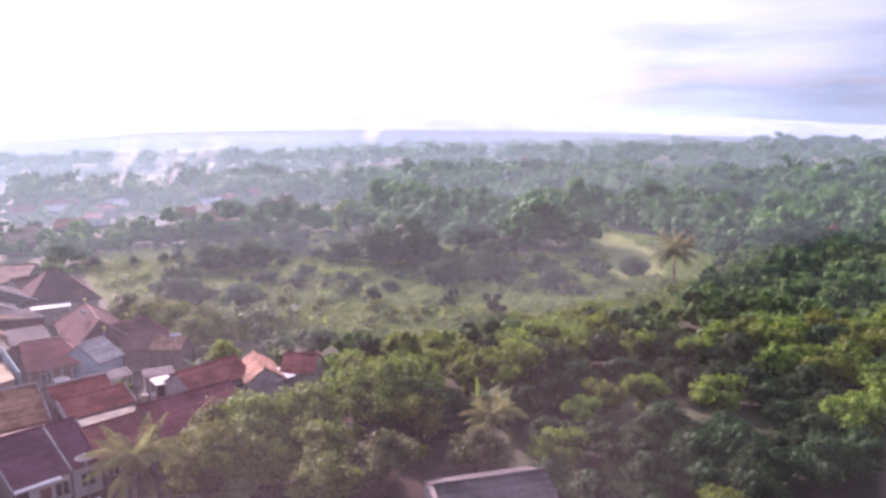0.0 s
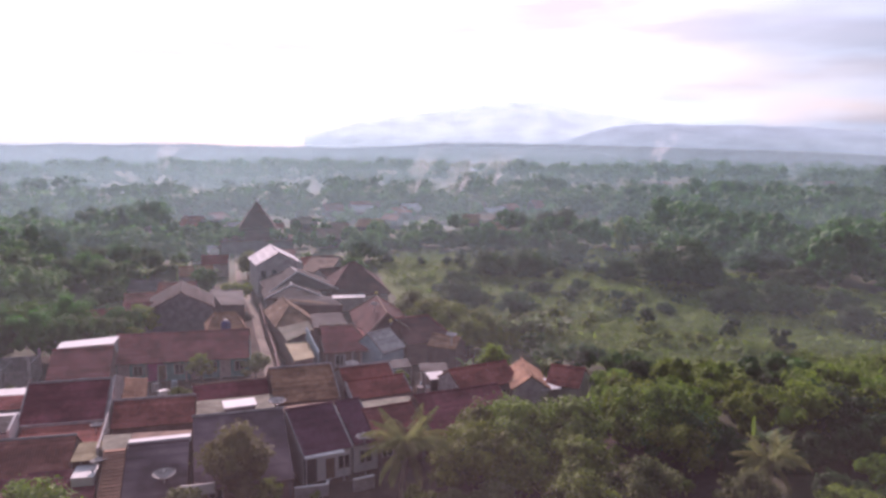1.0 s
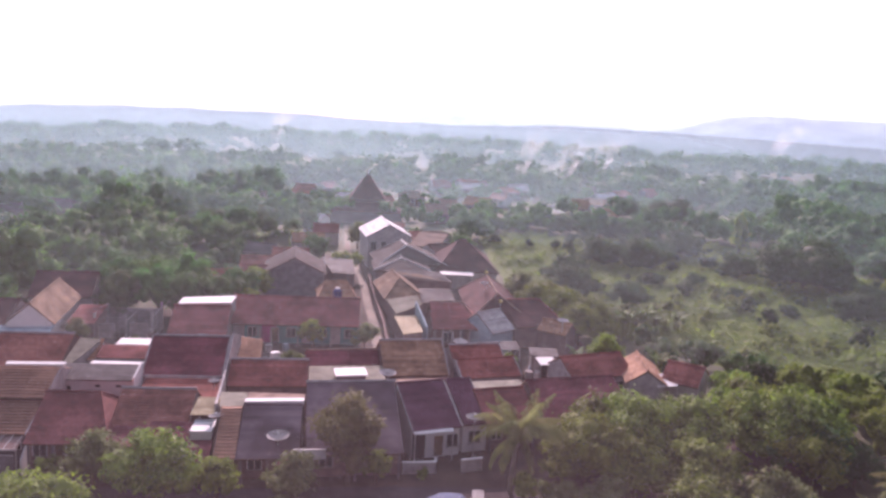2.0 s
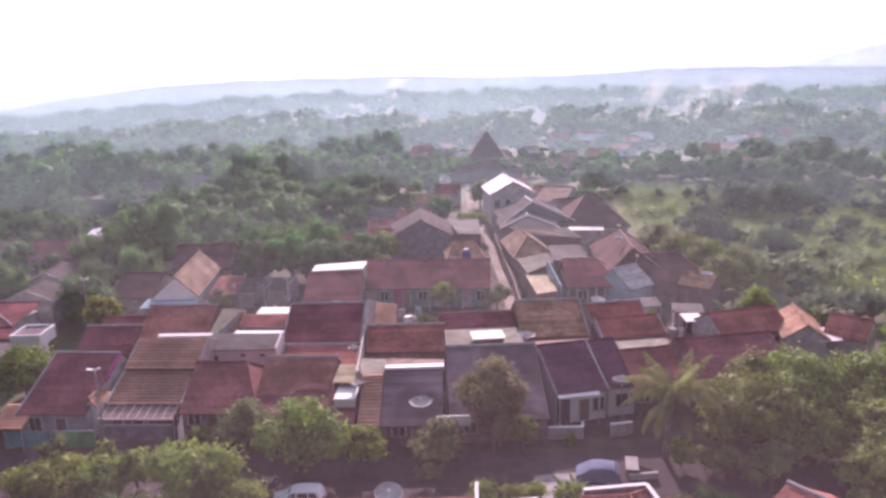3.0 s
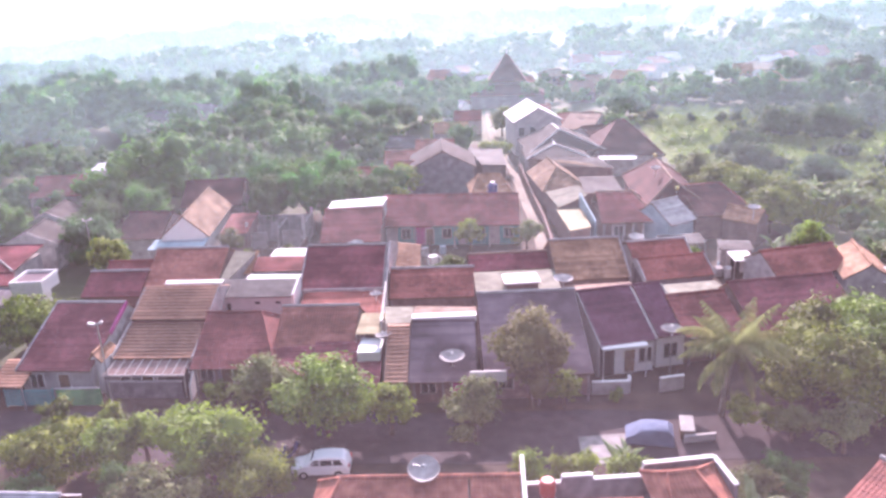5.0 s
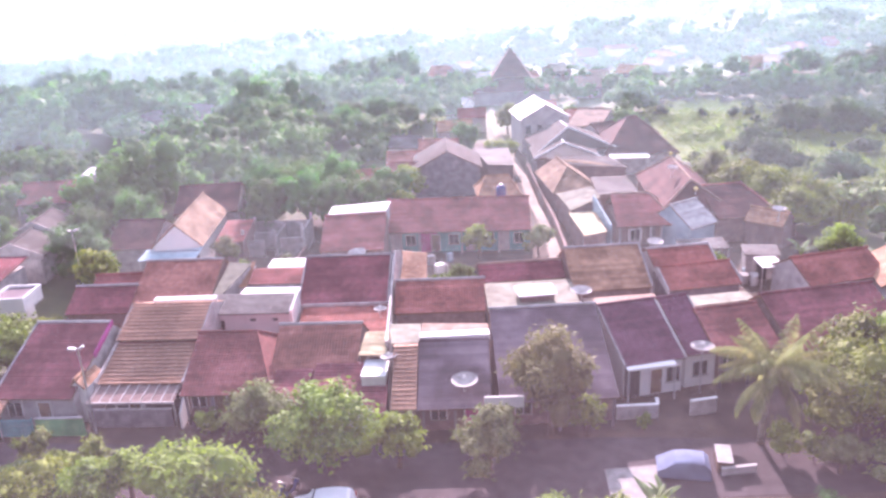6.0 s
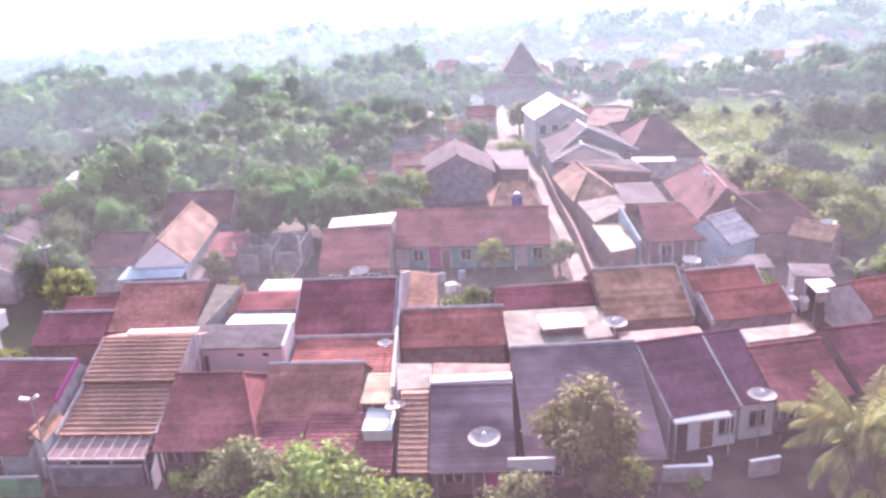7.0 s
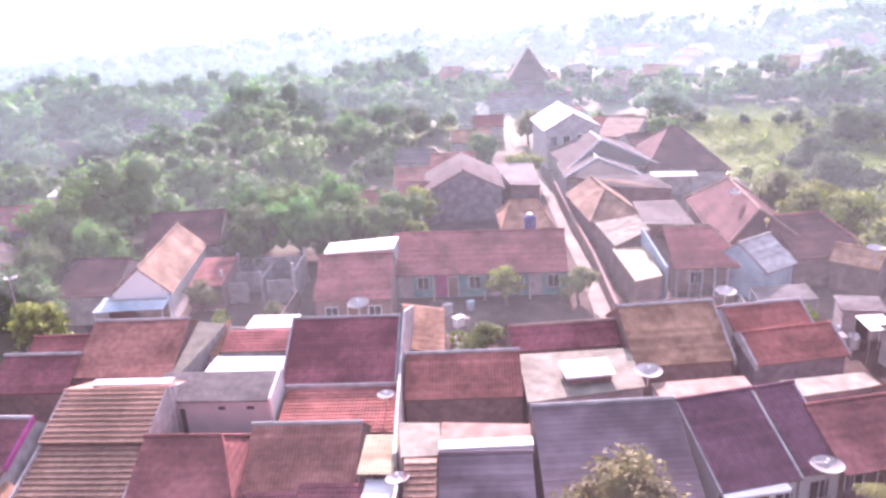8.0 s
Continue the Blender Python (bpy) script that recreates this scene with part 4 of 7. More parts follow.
for k in range(17):
    part("bar", Geo().box(0.2 + 0.235 * k, 0.36 + 0.235 * k, -0.02, 0.02, 0.25, 1.45), M["teal"], gate)
wall_run("green painted garden wall with coping", [(-39.3, 66.8), (-35.6, 66.9)], [1.5, 1.5], 0.15, "green", name="garden_wall", coping="plaster")
house("brown tiled house with hipped gable end", (-28.4, 73.4), (-23.6, 73.4), 5.3, 2.6, 5.4, 4.0, roof="maroon", hip_r=2.3, cap="", front=[("window", -1.5), ("door", 0.2), ("window", 1.8)], wall="brick", over=1.3)
house("brown tiled house with whitewashed ridge edge", (-22.1, 74.7), (-15.3, 74.8), 5.25, 3.15, 4.1, 3.0, roof="brown", cap="plaster", front=[("window", -2), ("door", 0), ("window", 2)], wall="brick", over=1.3)
# maroon porch roofs in a darker tile: their shade is put into the colour
lean("sagging maroon lean-to over the front porch", [(-21.5, 70.6, 3.3), (-18.6, 70.8, 3.3), (-18.6, 67.2, 2.4), (-21.5, 67.0, 2.4)], "darkred", step=0.36, wall="brick")
lean("low maroon tiled porch roof", [(-18.5, 71.2, 3.5), (-12.7, 71.2, 3.5), (-12.5, 65.9, 2.2), (-18.4, 65.9, 2.2)], "darkred", step=0.36, wall="brick")
lean("cream corrugated canopy over a roof terrace", [(-15.0, 74.4, 4.6), (-12.9, 74.4, 4.6), (-13.0, 71.0, 4.2), (-15.1, 71.0, 4.2)], "cream_sheet", 0.04, 0.16, lift=0.03)
lean("bright white roof terrace slab with low walls", [(-14.6, 71.2, 3.75), (-12.7, 71.2, 3.75), (-12.7, 68.6, 3.7), (-14.6, 68.6, 3.7)], "white", 0.15, wall="white", name="roof_terrace", cat="terrace")
lean("narrow ribbed brown tile roof strip", [(-12.35, 71.6, 4.8), (-10.5, 71.6, 4.85), (-10.25, 65.7, 2.5), (-12.1, 65.7, 2.5)], "stripe", step=0.42, lift=0.17, wall="brick", name="roof_strip")
house("long house with dark slate-coloured tiles", (-10.4, 71.8), (-5.1, 72.0), 4.95, 2.5, 6.1, 0.6, 4.7, roof="slate", wall="brick", front=[("window", -1.2), ("door", 1.2, "magenta")], over=1.3)
house("wide dark slate-tiled house behind a russet tree", (-5.0, 75.0), (3.5, 75.7), 6.1, 2.6, 8.8, 2.5, roof="slate", wall="brick", cap="plaster", front=[("window", -2.5), ("door", 0), ("window", 2.5)], over=1.3)
lean("grey cement roof deck", [(-13.2, 75.6, 4.7), (-10.6, 75.5, 4.7), (-10.3, 72.1, 4.7), (-12.6, 71.9, 4.7)], "beige", 0.12, wall="cement", name="roof_deck", cat="terrace")
lean("pinkish screeded roof deck", [(-10.5, 75.5, 4.75), (-5.1, 75.2, 4.75), (-5.1, 72.9, 4.75), (-10.4, 72.8, 4.75)], "pink", 0.12, wall="cement", name="roof_deck", cat="terrace")
wall_run("bright white parapet strip along the roof", [(-10.4, 72.45), (-5.0, 72.75)], [5.15, 5.2], 0.8, "white", 4.7, name="parapet")
wall_run("white balcony front above the eaves", [(-5.4, 66.2), (-2.6, 66.3)], [3.2, 3.2], 0.14, "white", 2.3, name="balcony_front")
# the dark panel stands in for the unlit depth of an open garage
ph = house("purple-tiled house with white seam", (3.7, 76.1), (8.5, 77.4), 5.7, 3.0, 5.6, 3.0, roof="purple", wall="white", verge="lr", front=[("panel", -1.7, 1.3, "dark"), ("door", 0.3), ("window", 1.7)])
house("narrow purple-tiled house end", (8.75, 77.5), (11.3, 78.2), 5.65, 3.0, 5.4, 3.0, roof="purple", wall="white", verge="r", front=[("window", 0, 1.2)])
lean("white concrete entrance canopy", [(5.1, 71.6, 3.0), (8.9, 72.3, 3.0), (9.1, 71.1, 2.95), (5.3, 70.3, 2.95)], "white", 0.16, name="entrance_canopy", cat="canopy", posts="white")
wall_run("low white garden wall in front of the house", [(4.2, 68.2), (7.2, 68.4), (7.3, 69.3)], [1.1, 1.1, 1.1], 0.16, "plaster", name="garden_wall", coping="white")
wall_run("low white garden wall by the palm", [(9.6, 68.6), (11.6, 69.1)], [1.2, 1.2], 0.16, "plaster", name="garden_wall", coping="white")
house("maroon tiled house behind the palm", (11.5, 76.5), (16.8, 77.7), 5.0, 3.0, 4.3, 3.0, roof="maroon", wall="brick", front=[("window", -1.2), ("door", 0.8)], over=1.3)
house("broad dark red tiled house beside mango trees", (17.2, 78.2), (27.0, 80.2), 5.5, 2.7, 6.2, 4.0, roof="darkred", wall="brick", front=[("window", -3), ("door", 0), ("window", 3)], over=1.3)
lean("pinkish roof deck behind the purple roof", [(3.0, 80.2, 4.6), (9.2, 81.0, 4.6), (9.4, 79.2, 4.6), (3.4, 77.8, 4.6)], "pink", 0.12, wall="cement", name="roof_deck", cat="terrace")
lean("cream roof deck behind the red roof", [(11.4, 80.8, 4.3), (17.2, 81.8, 4.3), (17.6, 80.0, 4.3), (11.9, 78.7, 4.3)], "beige", 0.12, wall="cement", name="roof_deck", cat="terrace")

# ---- second row ----
house("low maroon tiled house", (-45.1, 85.7), (-39.0, 85.8), 4.75, 3.1, 3.1, 2.6, roof="darkred", cap="plaster", wall="brick")
house("small brown tiled outhouse", (-45.1, 89.6), (-40.2, 89.8), 4.4, 3.5, 1.7, 1.7, roof="maroon")
house("tall brown tiled house", (-39.2, 89.0), (-31.5, 89.1), 6.0, 3.6, 5.0, 4.0, roof="brown", front=[("window", -2), ("window", 2)], wall="brick", cap="plaster")
lean("sloping beige cement slab beside the brown roof", [(-31.3, 90.2, 5.2), (-29.0, 90.2, 5.0), (-30.8, 84.0, 3.7), (-31.4, 84.0, 3.7)], "beige", 0.1, wall="cement", name="cement_slab")
lean("bright white canopy edge above the ribbed roof", [(-34.2, 79.2, 6.1), (-28.7, 79.2, 6.15), (-28.7, 78.5, 6.1), (-34.2, 78.5, 6.05)], "white", 0.14, name="roof_canopy", cat="canopy", posts="white")
gb = thing("utility_building", "long white block with grey roof and small vents", "building", (-26.5, 80.0, 0))
part("wall", Geo().box(-3.9, 3.9, -0.6, 1.6, 0, 4.35), M["white"], gb)
part("roof", Geo().slab([(-4.2, 1.9, 5.1), (4.1, 1.9, 5.1), (4.1, -1.0, 4.4), (-4.2, -1.0, 4.4)], 0.12), M["grey_roof"], gb)
part("end_wall", Geo().prism([(4.12, -1.2, 0), (4.12, -1.2, 4.7), (4.12, 2.0, 5.4), (4.12, 2.0, 0)], (0.2, 0, 0)), M["white"], gb)
for x in (0.6, 2.6):
    part("vent", Geo().box(x - 0.25, x + 0.25, -0.63, -0.6, 3.5, 3.75), M["dark"], gb)
part("doorway", Geo().box(-2.9, -2.0, -0.63, -0.6, 1.5, 3.6), M["dark"], gb)
lean("bright white roof deck", [(-28.9, 87.2, 3.6), (-23.0, 87.0, 3.6), (-22.9, 82.2, 3.6), (-29.2, 82.2, 3.6)], "white", 0.12, wall="plaster", name="roof_deck", cat="terrace")
lean("narrow strip of maroon tiles", [(-28.8, 90.0, 4.5), (-23.0, 90.0, 4.5), (-23.0, 87.5, 3.8), (-28.8, 87.5, 3.8)], "maroon", step=0.36, wall="plaster", name="tiled_strip")
lean("white flat roof over a stair head", [(-27.6, 93.0, 4.4), (-23.6, 93.0, 4.4), (-23.4, 90.6, 4.4), (-27.6, 90.6, 4.4)], "white", 0.14, wall="plaster", name="flat_roof")
lean("small orange tiled slope", [(-29.2, 91.0, 4.9), (-28.9, 91.0, 4.9), (-29.0, 87.6, 3.5), (-31.2, 87.6, 3.4)], "orange", step=0.36, wall="plaster", name="tiled_strip")
house("tall house with wide dark maroon roof", (-22.6, 87.5), (-14.4, 87.7), 6.5, 3.8, 5.5, 4.0, roof="darkred", verge="LR", wall="plaster", cap="plaster")
lean("red tiled lower roof with white flashing", [(-21.9, 81.6, 3.75), (-13.8, 81.8, 3.75), (-13.6, 77.3, 2.9), (-21.7, 77.2, 2.9)], "red", step=0.36, wall="brick")
wall_run("white flashing along the roof step", [(-22.0, 81.75), (-13.8, 81.9)], [4.0, 4.0], 0.14, "plaster", 3.3, name="flashing")
wall_run("tall white party wall between the houses", [(-14.05, 92.5), (-14.05, 87.6), (-13.9, 82.0), (-13.5, 77.0), (-13.0, 72.0)], [5.2, 6.9, 4.6, 4.5, 4.9], 0.2, "plaster")
lean("rusty orange roof in the sun", [(-15.2, 94.6, 4.5), (-11.5, 93.4, 4.5), (-11.2, 87.8, 3.1), (-14.0, 88.8, 3.1)], "rusty", step=0.36, lift=0.05, wall="brick", name="rusty_roof")
house("red tiled house beside the white party wall", (-13.6, 83.8), (-5.5, 84.1), 5.25, 3.5, 3.5, 3.0, roof="red", wall="brick", verge="", cap="plaster")
lean("pale beige roof terrace in full sun", [(-5.6, 86.2, 3.8), (2.6, 86.9, 3.8), (2.9, 81.2, 3.8), (-5.1, 79.3, 3.8)], "beige", 0.14, wall="cement", name="roof_terrace", cat="terrace")
bx = thing("stair_head", "white raised slab on the roof terrace", "stair head", (-0.9, 82.6, 3.8), 8)
part("walls", Geo().box(-1.5, 1.5, -0.9, 1.1, 0, 0.55), M["brick"], bx)
part("slab", Geo().box(-1.7, 1.7, -1.1, 1.3, 0.55, 0.7), M["white"], bx)
house("low maroon roof behind the terrace", (-6.2, 89.3), (2.0, 90.3), 4.6, 3.5, 2.2, 2.0, roof="darkred", cap="pink", wall="brick")
house("sunlit orange-brown tiled house at the alley", (2.2, 89.9), (9.5, 90.7), 5.85, 3.3, 5.1, 4.0, roof="orange", verge="R", wall="brick", back_roof="brown", cap="plaster")
house("red tiled upper roof of a two-tier house", (10.4, 91.0), (16.6, 92.1), 5.15, 4.0, 2.3, 2.5, roof="red", verge="R", wall="plaster", cap="plaster")
house("red tiled lower roof of a two-tier house", (10.9, 87.9), (18.0, 89.4), 4.35, 3.0, 2.7, 0.8, 3.9, roof="red", verge="LR", wall="lilac")
house("maroon tiled house by the banana grove", (23.4, 88.6), (31.4, 91.0), 4.7, 3.0, 3.2, 3.0, roof="red", wall="plaster", front=[("window", -2), ("door", 0.3), ("window", 2.4)])
house("small sunlit orange-roofed house", (32.6, 84.6), (33.8, 92.0), 4.6, 3.0, 2.4, roof="orange", wall="plaster")
lean("white sheet roof over a yard", [(33.4, 87.0, 3.3), (36.0, 87.6, 3.3), (36.4, 84.6, 2.9), (33.8, 84.0, 2.9)], "white", 0.05, name="yard_roof")
lean("white sheet shade over the yard", [(21.4, 93.0, 3.2), (23.6, 93.2, 3.2), (23.8, 90.8, 3.0), (21.6, 90.6, 3.0)], "white", 0.05, name="yard_roof")

rng_p = random.Random(41)
for k in range(9):
    x, y, q = -12.6 + 0.75 * (k % 5) + rng_p.uniform(-0.15, 0.15), 95.2 + 1.1 * (k // 5) + rng_p.uniform(-0.2, 0.2), rng_p.uniform(0.2, 0.34)
    pt = thing("flower_pot", "potted green plant standing in the yard", "potted plant", (x, y, 0.012), 0, "potted plants")
    part("pot", Geo().lathe([(0.02, 0), (q * 0.7, 0), (q, 0.45), (q * 1.1, 0.5), (q * 0.9, 0.5), (q * 0.8, 0.4), (0.02, 0.4)], 14), M[rng_p.choice(["white", "redplastic", "cement"])], pt)
    g = Geo()
    for m in range(26):
        a, e, ln = rng_p.uniform(0, 6.28), rng_p.uniform(0.5, 1.4), rng_p.uniform(0.4, 0.8)
        d = Vector((math.cos(a) * math.cos(e), math.sin(a) * math.cos(e), math.sin(e)))
        w = Vector((-math.sin(a), math.cos(a), 0)) * 0.07
        o = Vector((0, 0, 0.42))
        g.add([o, o + d * ln * 0.5 + w, o + d * ln + Vector((0, 0, -0.08)), o + d * ln * 0.5 - w], [(0, 1, 2, 3)])
    part("leaves", g, L2, pt)

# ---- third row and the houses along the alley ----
# the back slope takes a much darker tile than the front one
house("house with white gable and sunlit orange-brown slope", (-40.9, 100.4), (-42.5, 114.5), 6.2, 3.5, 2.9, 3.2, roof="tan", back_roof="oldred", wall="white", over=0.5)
# dark wall added before the white one to paint the porch shade
wall_run("dark wall added as porch shade under the awning", [(-44.2, 99.9), (-38.4, 100.2)], [3.2, 3.2], 0.16, "brick", name="porch_wall")
lean("pale blue sheet awning under the gable", [(-44.6, 100.4, 3.3), (-38.2, 101.0, 3.3), (-38.2, 98.6, 2.8), (-44.8, 98.0, 2.8)], "paleblue", 0.05, name="porch_awning", cat="awning")
house("dark maroon roof beside the gable house", (-50.2, 106.2), (-44.4, 106.2), 5.2, 3.2, 5.2, 4.0, roof="oldred", wall="plaster")
house("maroon roof under the trees", (-47.5, 119), (-39.0, 120), 6.0, 3.4, 5.0, 4.5, roof="oldred", wall="plaster")
lean("low maroon roof beside the ruin", [(-38.0, 109.5, 3.8), (-34.5, 109.8, 3.8), (-34.6, 104.4, 2.7), (-38.0, 104.0, 2.7)], "maroon", step=0.36, wall="brick")
ru = thing("roofless_house", "roofless house with bare grey walls", "ruin", (-31.6, 108.6, 0), 1)
for x0, x1, y0, y1, z in ((-3.6, 3.9, 2.9, 3.1, 2.9), (-3.6, -3.4, -2.6, 2.9, 2.6), (3.7, 3.9, -2.6, 2.9, 3.2), (-3.4, -1.0, -2.6, -2.4, 2.2), (1.0, 3.7, -2.6, -2.4, 2.4), (0.3, 0.5, -2.4, 2.9, 2.5), (-3.4, 0.3, 0.2, 0.4, 2.3)):
    part("bare_wall", Geo().box(x0, x1, y0, y1, 0, z), M["cement"], ru)
for x, y, z in ((-3.5, -2.5, 3.6), (3.8, -2.5, 4.2), (0.4, -2.5, 3.4), (3.8, 3.0, 3.9), (-3.5, 3.0, 3.5)):
    part("column", Geo().box(x - 0.14, x + 0.14, y - 0.14, y + 0.14, 0, z), M["plaster"], ru)
house("maroon tiled house with white roof edge", (-24.3, 104.0), (-17.1, 104.3), 5.6, 3.0, 5.1, 4.0, roof="maroon", wall="brick", front=[("window", -2), ("door", 0), ("window", 2)])
lean("white flat canopy on the roof ridge", [(-24.0, 107.4, 5.75), (-17.0, 108.2, 6.0), (-17.2, 105.2, 5.8), (-24.0, 104.8, 5.6)], "white", 0.12, wall="plaster", name="flat_roof")
house("long maroon-roofed house with turquoise walls", (-17.75, 110.6), (-0.25, 110.5), 5.45, 2.9, 5.4, 4.5, roof="maroon", wall="turquoise", over=1.2,
      front=[("panel", -7.4, 1.5, "plaster"), ("window", -5.6), ("panel", -3.4, 2.0, "magenta"), ("door", -2.6), ("window", -0.4), ("panel", 1.6, 1.2, "plaster"), ("window", 3.8), ("panel", 5.6, 1.3, "plaster"), ("window", 7.4), ("post", -4.5), ("post", 0.6), ("post", 5.0)])
house("grey gable-ended house with a dark brown roof", (-11.4, 131.4), (-12.2, 142.0), 6.9, 4.2, 5.3, roof="darkgrey", wall="lilac", over=0.5)
house("orange tiled roof beside the alley", (-5.6, 121.5), (-2.6, 121.8), 5.4, 3.2, 3.8, 3.0, roof="orange", hip_l=1.5, hip_r=1.5, wall="turquoise")
lean("grey flat-roofed block at the alley bend", [(-8.0, 147.4, 4.0), (-2.0, 146.2, 4.0), (-1.4, 135.4, 3.5), (-5.4, 136.2, 3.5)], "grey_roof", 0.12, wall="brick", name="flat_roof")
tk = thing("water_tank", "blue plastic water tank with white lid", "water tank", (-3.6, 114.4, 4.2))
part("stand", Geo().box(-0.6, 0.6, -0.6, 0.6, -4.2, 0.02), M["cement"], tk)
part("tank", Geo().lathe([(0.02, 0), (0.62, 0), (0.65, 0.15), (0.65, 1.35), (0.5, 1.6), (0.25, 1.72), (0.02, 1.72)], 18, (0, 0, 0.02)), M["blue"], tk)
part("lid", Geo().lathe([(0.02, 1.72), (0.3, 1.74), (0.3, 1.86), (0.02, 1.88)], 16, (0, 0, 0.02)), M["white"], tk)
lean("cream slab roof in full sun", [(4.6, 110.4, 3.2), (8.0, 110.8, 3.2), (8.3, 103.2, 3.0), (5.6, 102.0, 3.0)], "cream_sheet", 0.1, wall="brick", name="slab_roof")
wall_run("pale blue side wall above the slab roof", [(7.75, 111.4), (8.95, 104.4)], [5.1, 3.4], 0.2, "paleblue", name="side_wall")
house("maroon hipped roof house in the second lane", (9.6, 110.4), (14.2, 110.5), 5.4, 3.0, 5.6, 4.0, roof="maroon", hip_r=2.6, cap="pink", wall="brick", over=1.3, front=[("post", -2), ("post", -0.8), ("post", 0.4), ("post", 1.6), ("post", 2.8), ("window", 0, 1.4)])
house("cream-roofed gable house with light blue front", (15.7, 105.3), (19.3, 107.8), 5.3, 3.2, 3.4, 3.0, roof="plaster", wall="paleblue", over=0.5)
house("large brown-red hipped roof house", (19.8, 124.5), (19.6, 112.0), 6.5, 3.2, 4.2, 4.6, roof="oldred", hip_l=3.2, hip_r=3.0, cap="pink", wall="brick")
house("brown-red roofed wing of the large house", (20.6, 112.6), (26.0, 113.4), 5.5, 3.1, 6.4, 4.0, roof="oldred", hip_r=2.4, cap="brown", wall="brick")
house("orange roof gable at the village edge", (25.6, 107.4), (29.0, 104.6), 4.2, 3.0, 2.0, roof="orange", wall="brick", back_roof="maroon")
house("sunlit tan hipped roof along the alley", (4.9, 133.0), (5.9, 126.5), 5.1, 3.0, 3.4, 3.3, roof="tan", hip_r=6.0, wall="brick", over=0.6)
lean("low grey sheet roof behind the orange one", [(9.0, 125.3, 3.8), (14.0, 125.4, 3.8), (14.6, 117.7, 3.2), (9.1, 118.3, 3.2)], "grey_roof", 0.06, 0.5, wall="brick")
lean("beige roofed annexe by the alley", [(3.7, 118.2, 3.5), (8.3, 118.0, 4.4), (8.8, 112.7, 4.4), (4.9, 110.6, 3.4)], "beige", 0.1, 0.4, wall="brick", name="annexe_roof")
lean("grey cement sheet roof", [(3.2, 135.4, 4.5), (13.0, 135.2, 4.5), (15.0, 130.4, 3.8), (7.0, 132.6, 3.8)], "grey_roof", 0.06, 0.5, wall="brick")
house("grey-green house with white-edged hipped roof", (7.1, 154.0), (8.0, 147.8), 6.7, 4.1, 6.4, 6.4, roof="darkgrey", hip_r=6.2, wall="cement", cap="white", over=0.5)
house("front wing with a white-edged grey sheet roof", (6.6, 146.0), (6.8, 142.2), 5.3, 4.0, 5.3, 5.0, roof="darkgrey", hip_r=5.2, wall="cement", over=0.4, name="porch", cat="porch", cap="white")
wh = house("white two-storey house with bright gable roof", (5.0, 158.6), (3.3, 170.0), 8.9, 6.3, 4.8, roof="zinc", wall="plaster", over=0.5)
for x in (-3.2, -1.1, 1.1, 3.2):
    wi = window(wh, 0, 0, 0, 1.0, 1.5)
    wi.matrix_local = pose(-5.72, -x, 3.8, 0, 0, -90)
house("maroon pyramid-roofed house by the meadow", (18.2, 150.0), (19.4, 150.0), 7.8, 3.3, 9.3, 6.2, roof="oldred", hip_l=5.0, hip_r=5.4, wall="plaster")
lean("white sheet canopy before the pyramid roof", [(13.8, 140.4, 3.5), (19.8, 140.2, 3.5), (19.8, 138.4, 3.3), (13.8, 138.6, 3.3)], "white", 0.06, name="yard_roof")
house("pale pink roofs behind the white house", (12.4, 173.0), (18.4, 170.5), 5.6, 3.6, 8.0, 4.0, roof="pink", wall="plaster")
house("brown roof behind the gable house", (12.8, 157.0), (17.0, 158.5), 5.4, 3.6, 5.0, roof="oldred", wall="plaster")
hl = house("large dark hall with a steep roof in two tiers", (0.0, 226.0), (0.6, 226.0), 7.0, 3.2, 10.0, 10.0, roof="oldred", hip_l=9.7, hip_r=9.7, wall="lilac", name="meeting_hall", cat="hall", step=0.6)
part("tier_wall", Geo().box(-4.2, 4.2, -4.2, 4.2, 4.8, 6.8), M["brick"], hl)
for sa in range(4):
    ca, sn_ = ((1, 0), (0, 1), (-1, 0), (0, -1))[sa]
    q = [(x * ca - y * sn_, x * sn_ + y * ca, z) for x, y, z in ((-0.2, -0.2, 13.0), (0.2, -0.2, 13.0), (5.1, -5.1, 6.1), (-5.1, -5.1, 6.1))]
    slope("upper_roof_slope", hl, "oldred", *q, step=0.6)
part("roof_finial", Geo().lathe([(0.02, 12.8), (0.3, 13.0), (0.12, 13.3), (0.3, 13.6), (0.02, 14.1)], 12), M["steel"], hl)
house("small white-roofed house at the alley end", (-14.6, 203), (-10.0, 201), 4.3, 3.1, 3.0, roof="zinc", wall="white")
for k, (x, y, w, rf, tn) in enumerate([(-19, 143, 6, "brown", 4), (-17, 135, 7, "maroon", -6), (-24, 131, 6, "brown", 8), (-14, 152, 7, "brown", 0), (-20, 156, 6, "grey_roof", -10), (-12, 170, 7, "orange", 6), (-9, 184, 6, "maroon", 0), (14, 178, 8, "brown", 10), (6, 190, 7, "red", -5)]):
    c, s = math.cos(radians(tn)) * w / 2, math.sin(radians(tn)) * w / 2
    house("small house with a low %s roof by the alley" % {"zinc": "white sheet", "grey_roof": "grey sheet", "maroon": "maroon", "brown": "brown", "orange": "orange", "red": "red"}[rf],
          (x - c, y - s), (x + c, y + s), 4.6, 3.1, 3.0, roof=rf, wall="plaster", step=0.5)

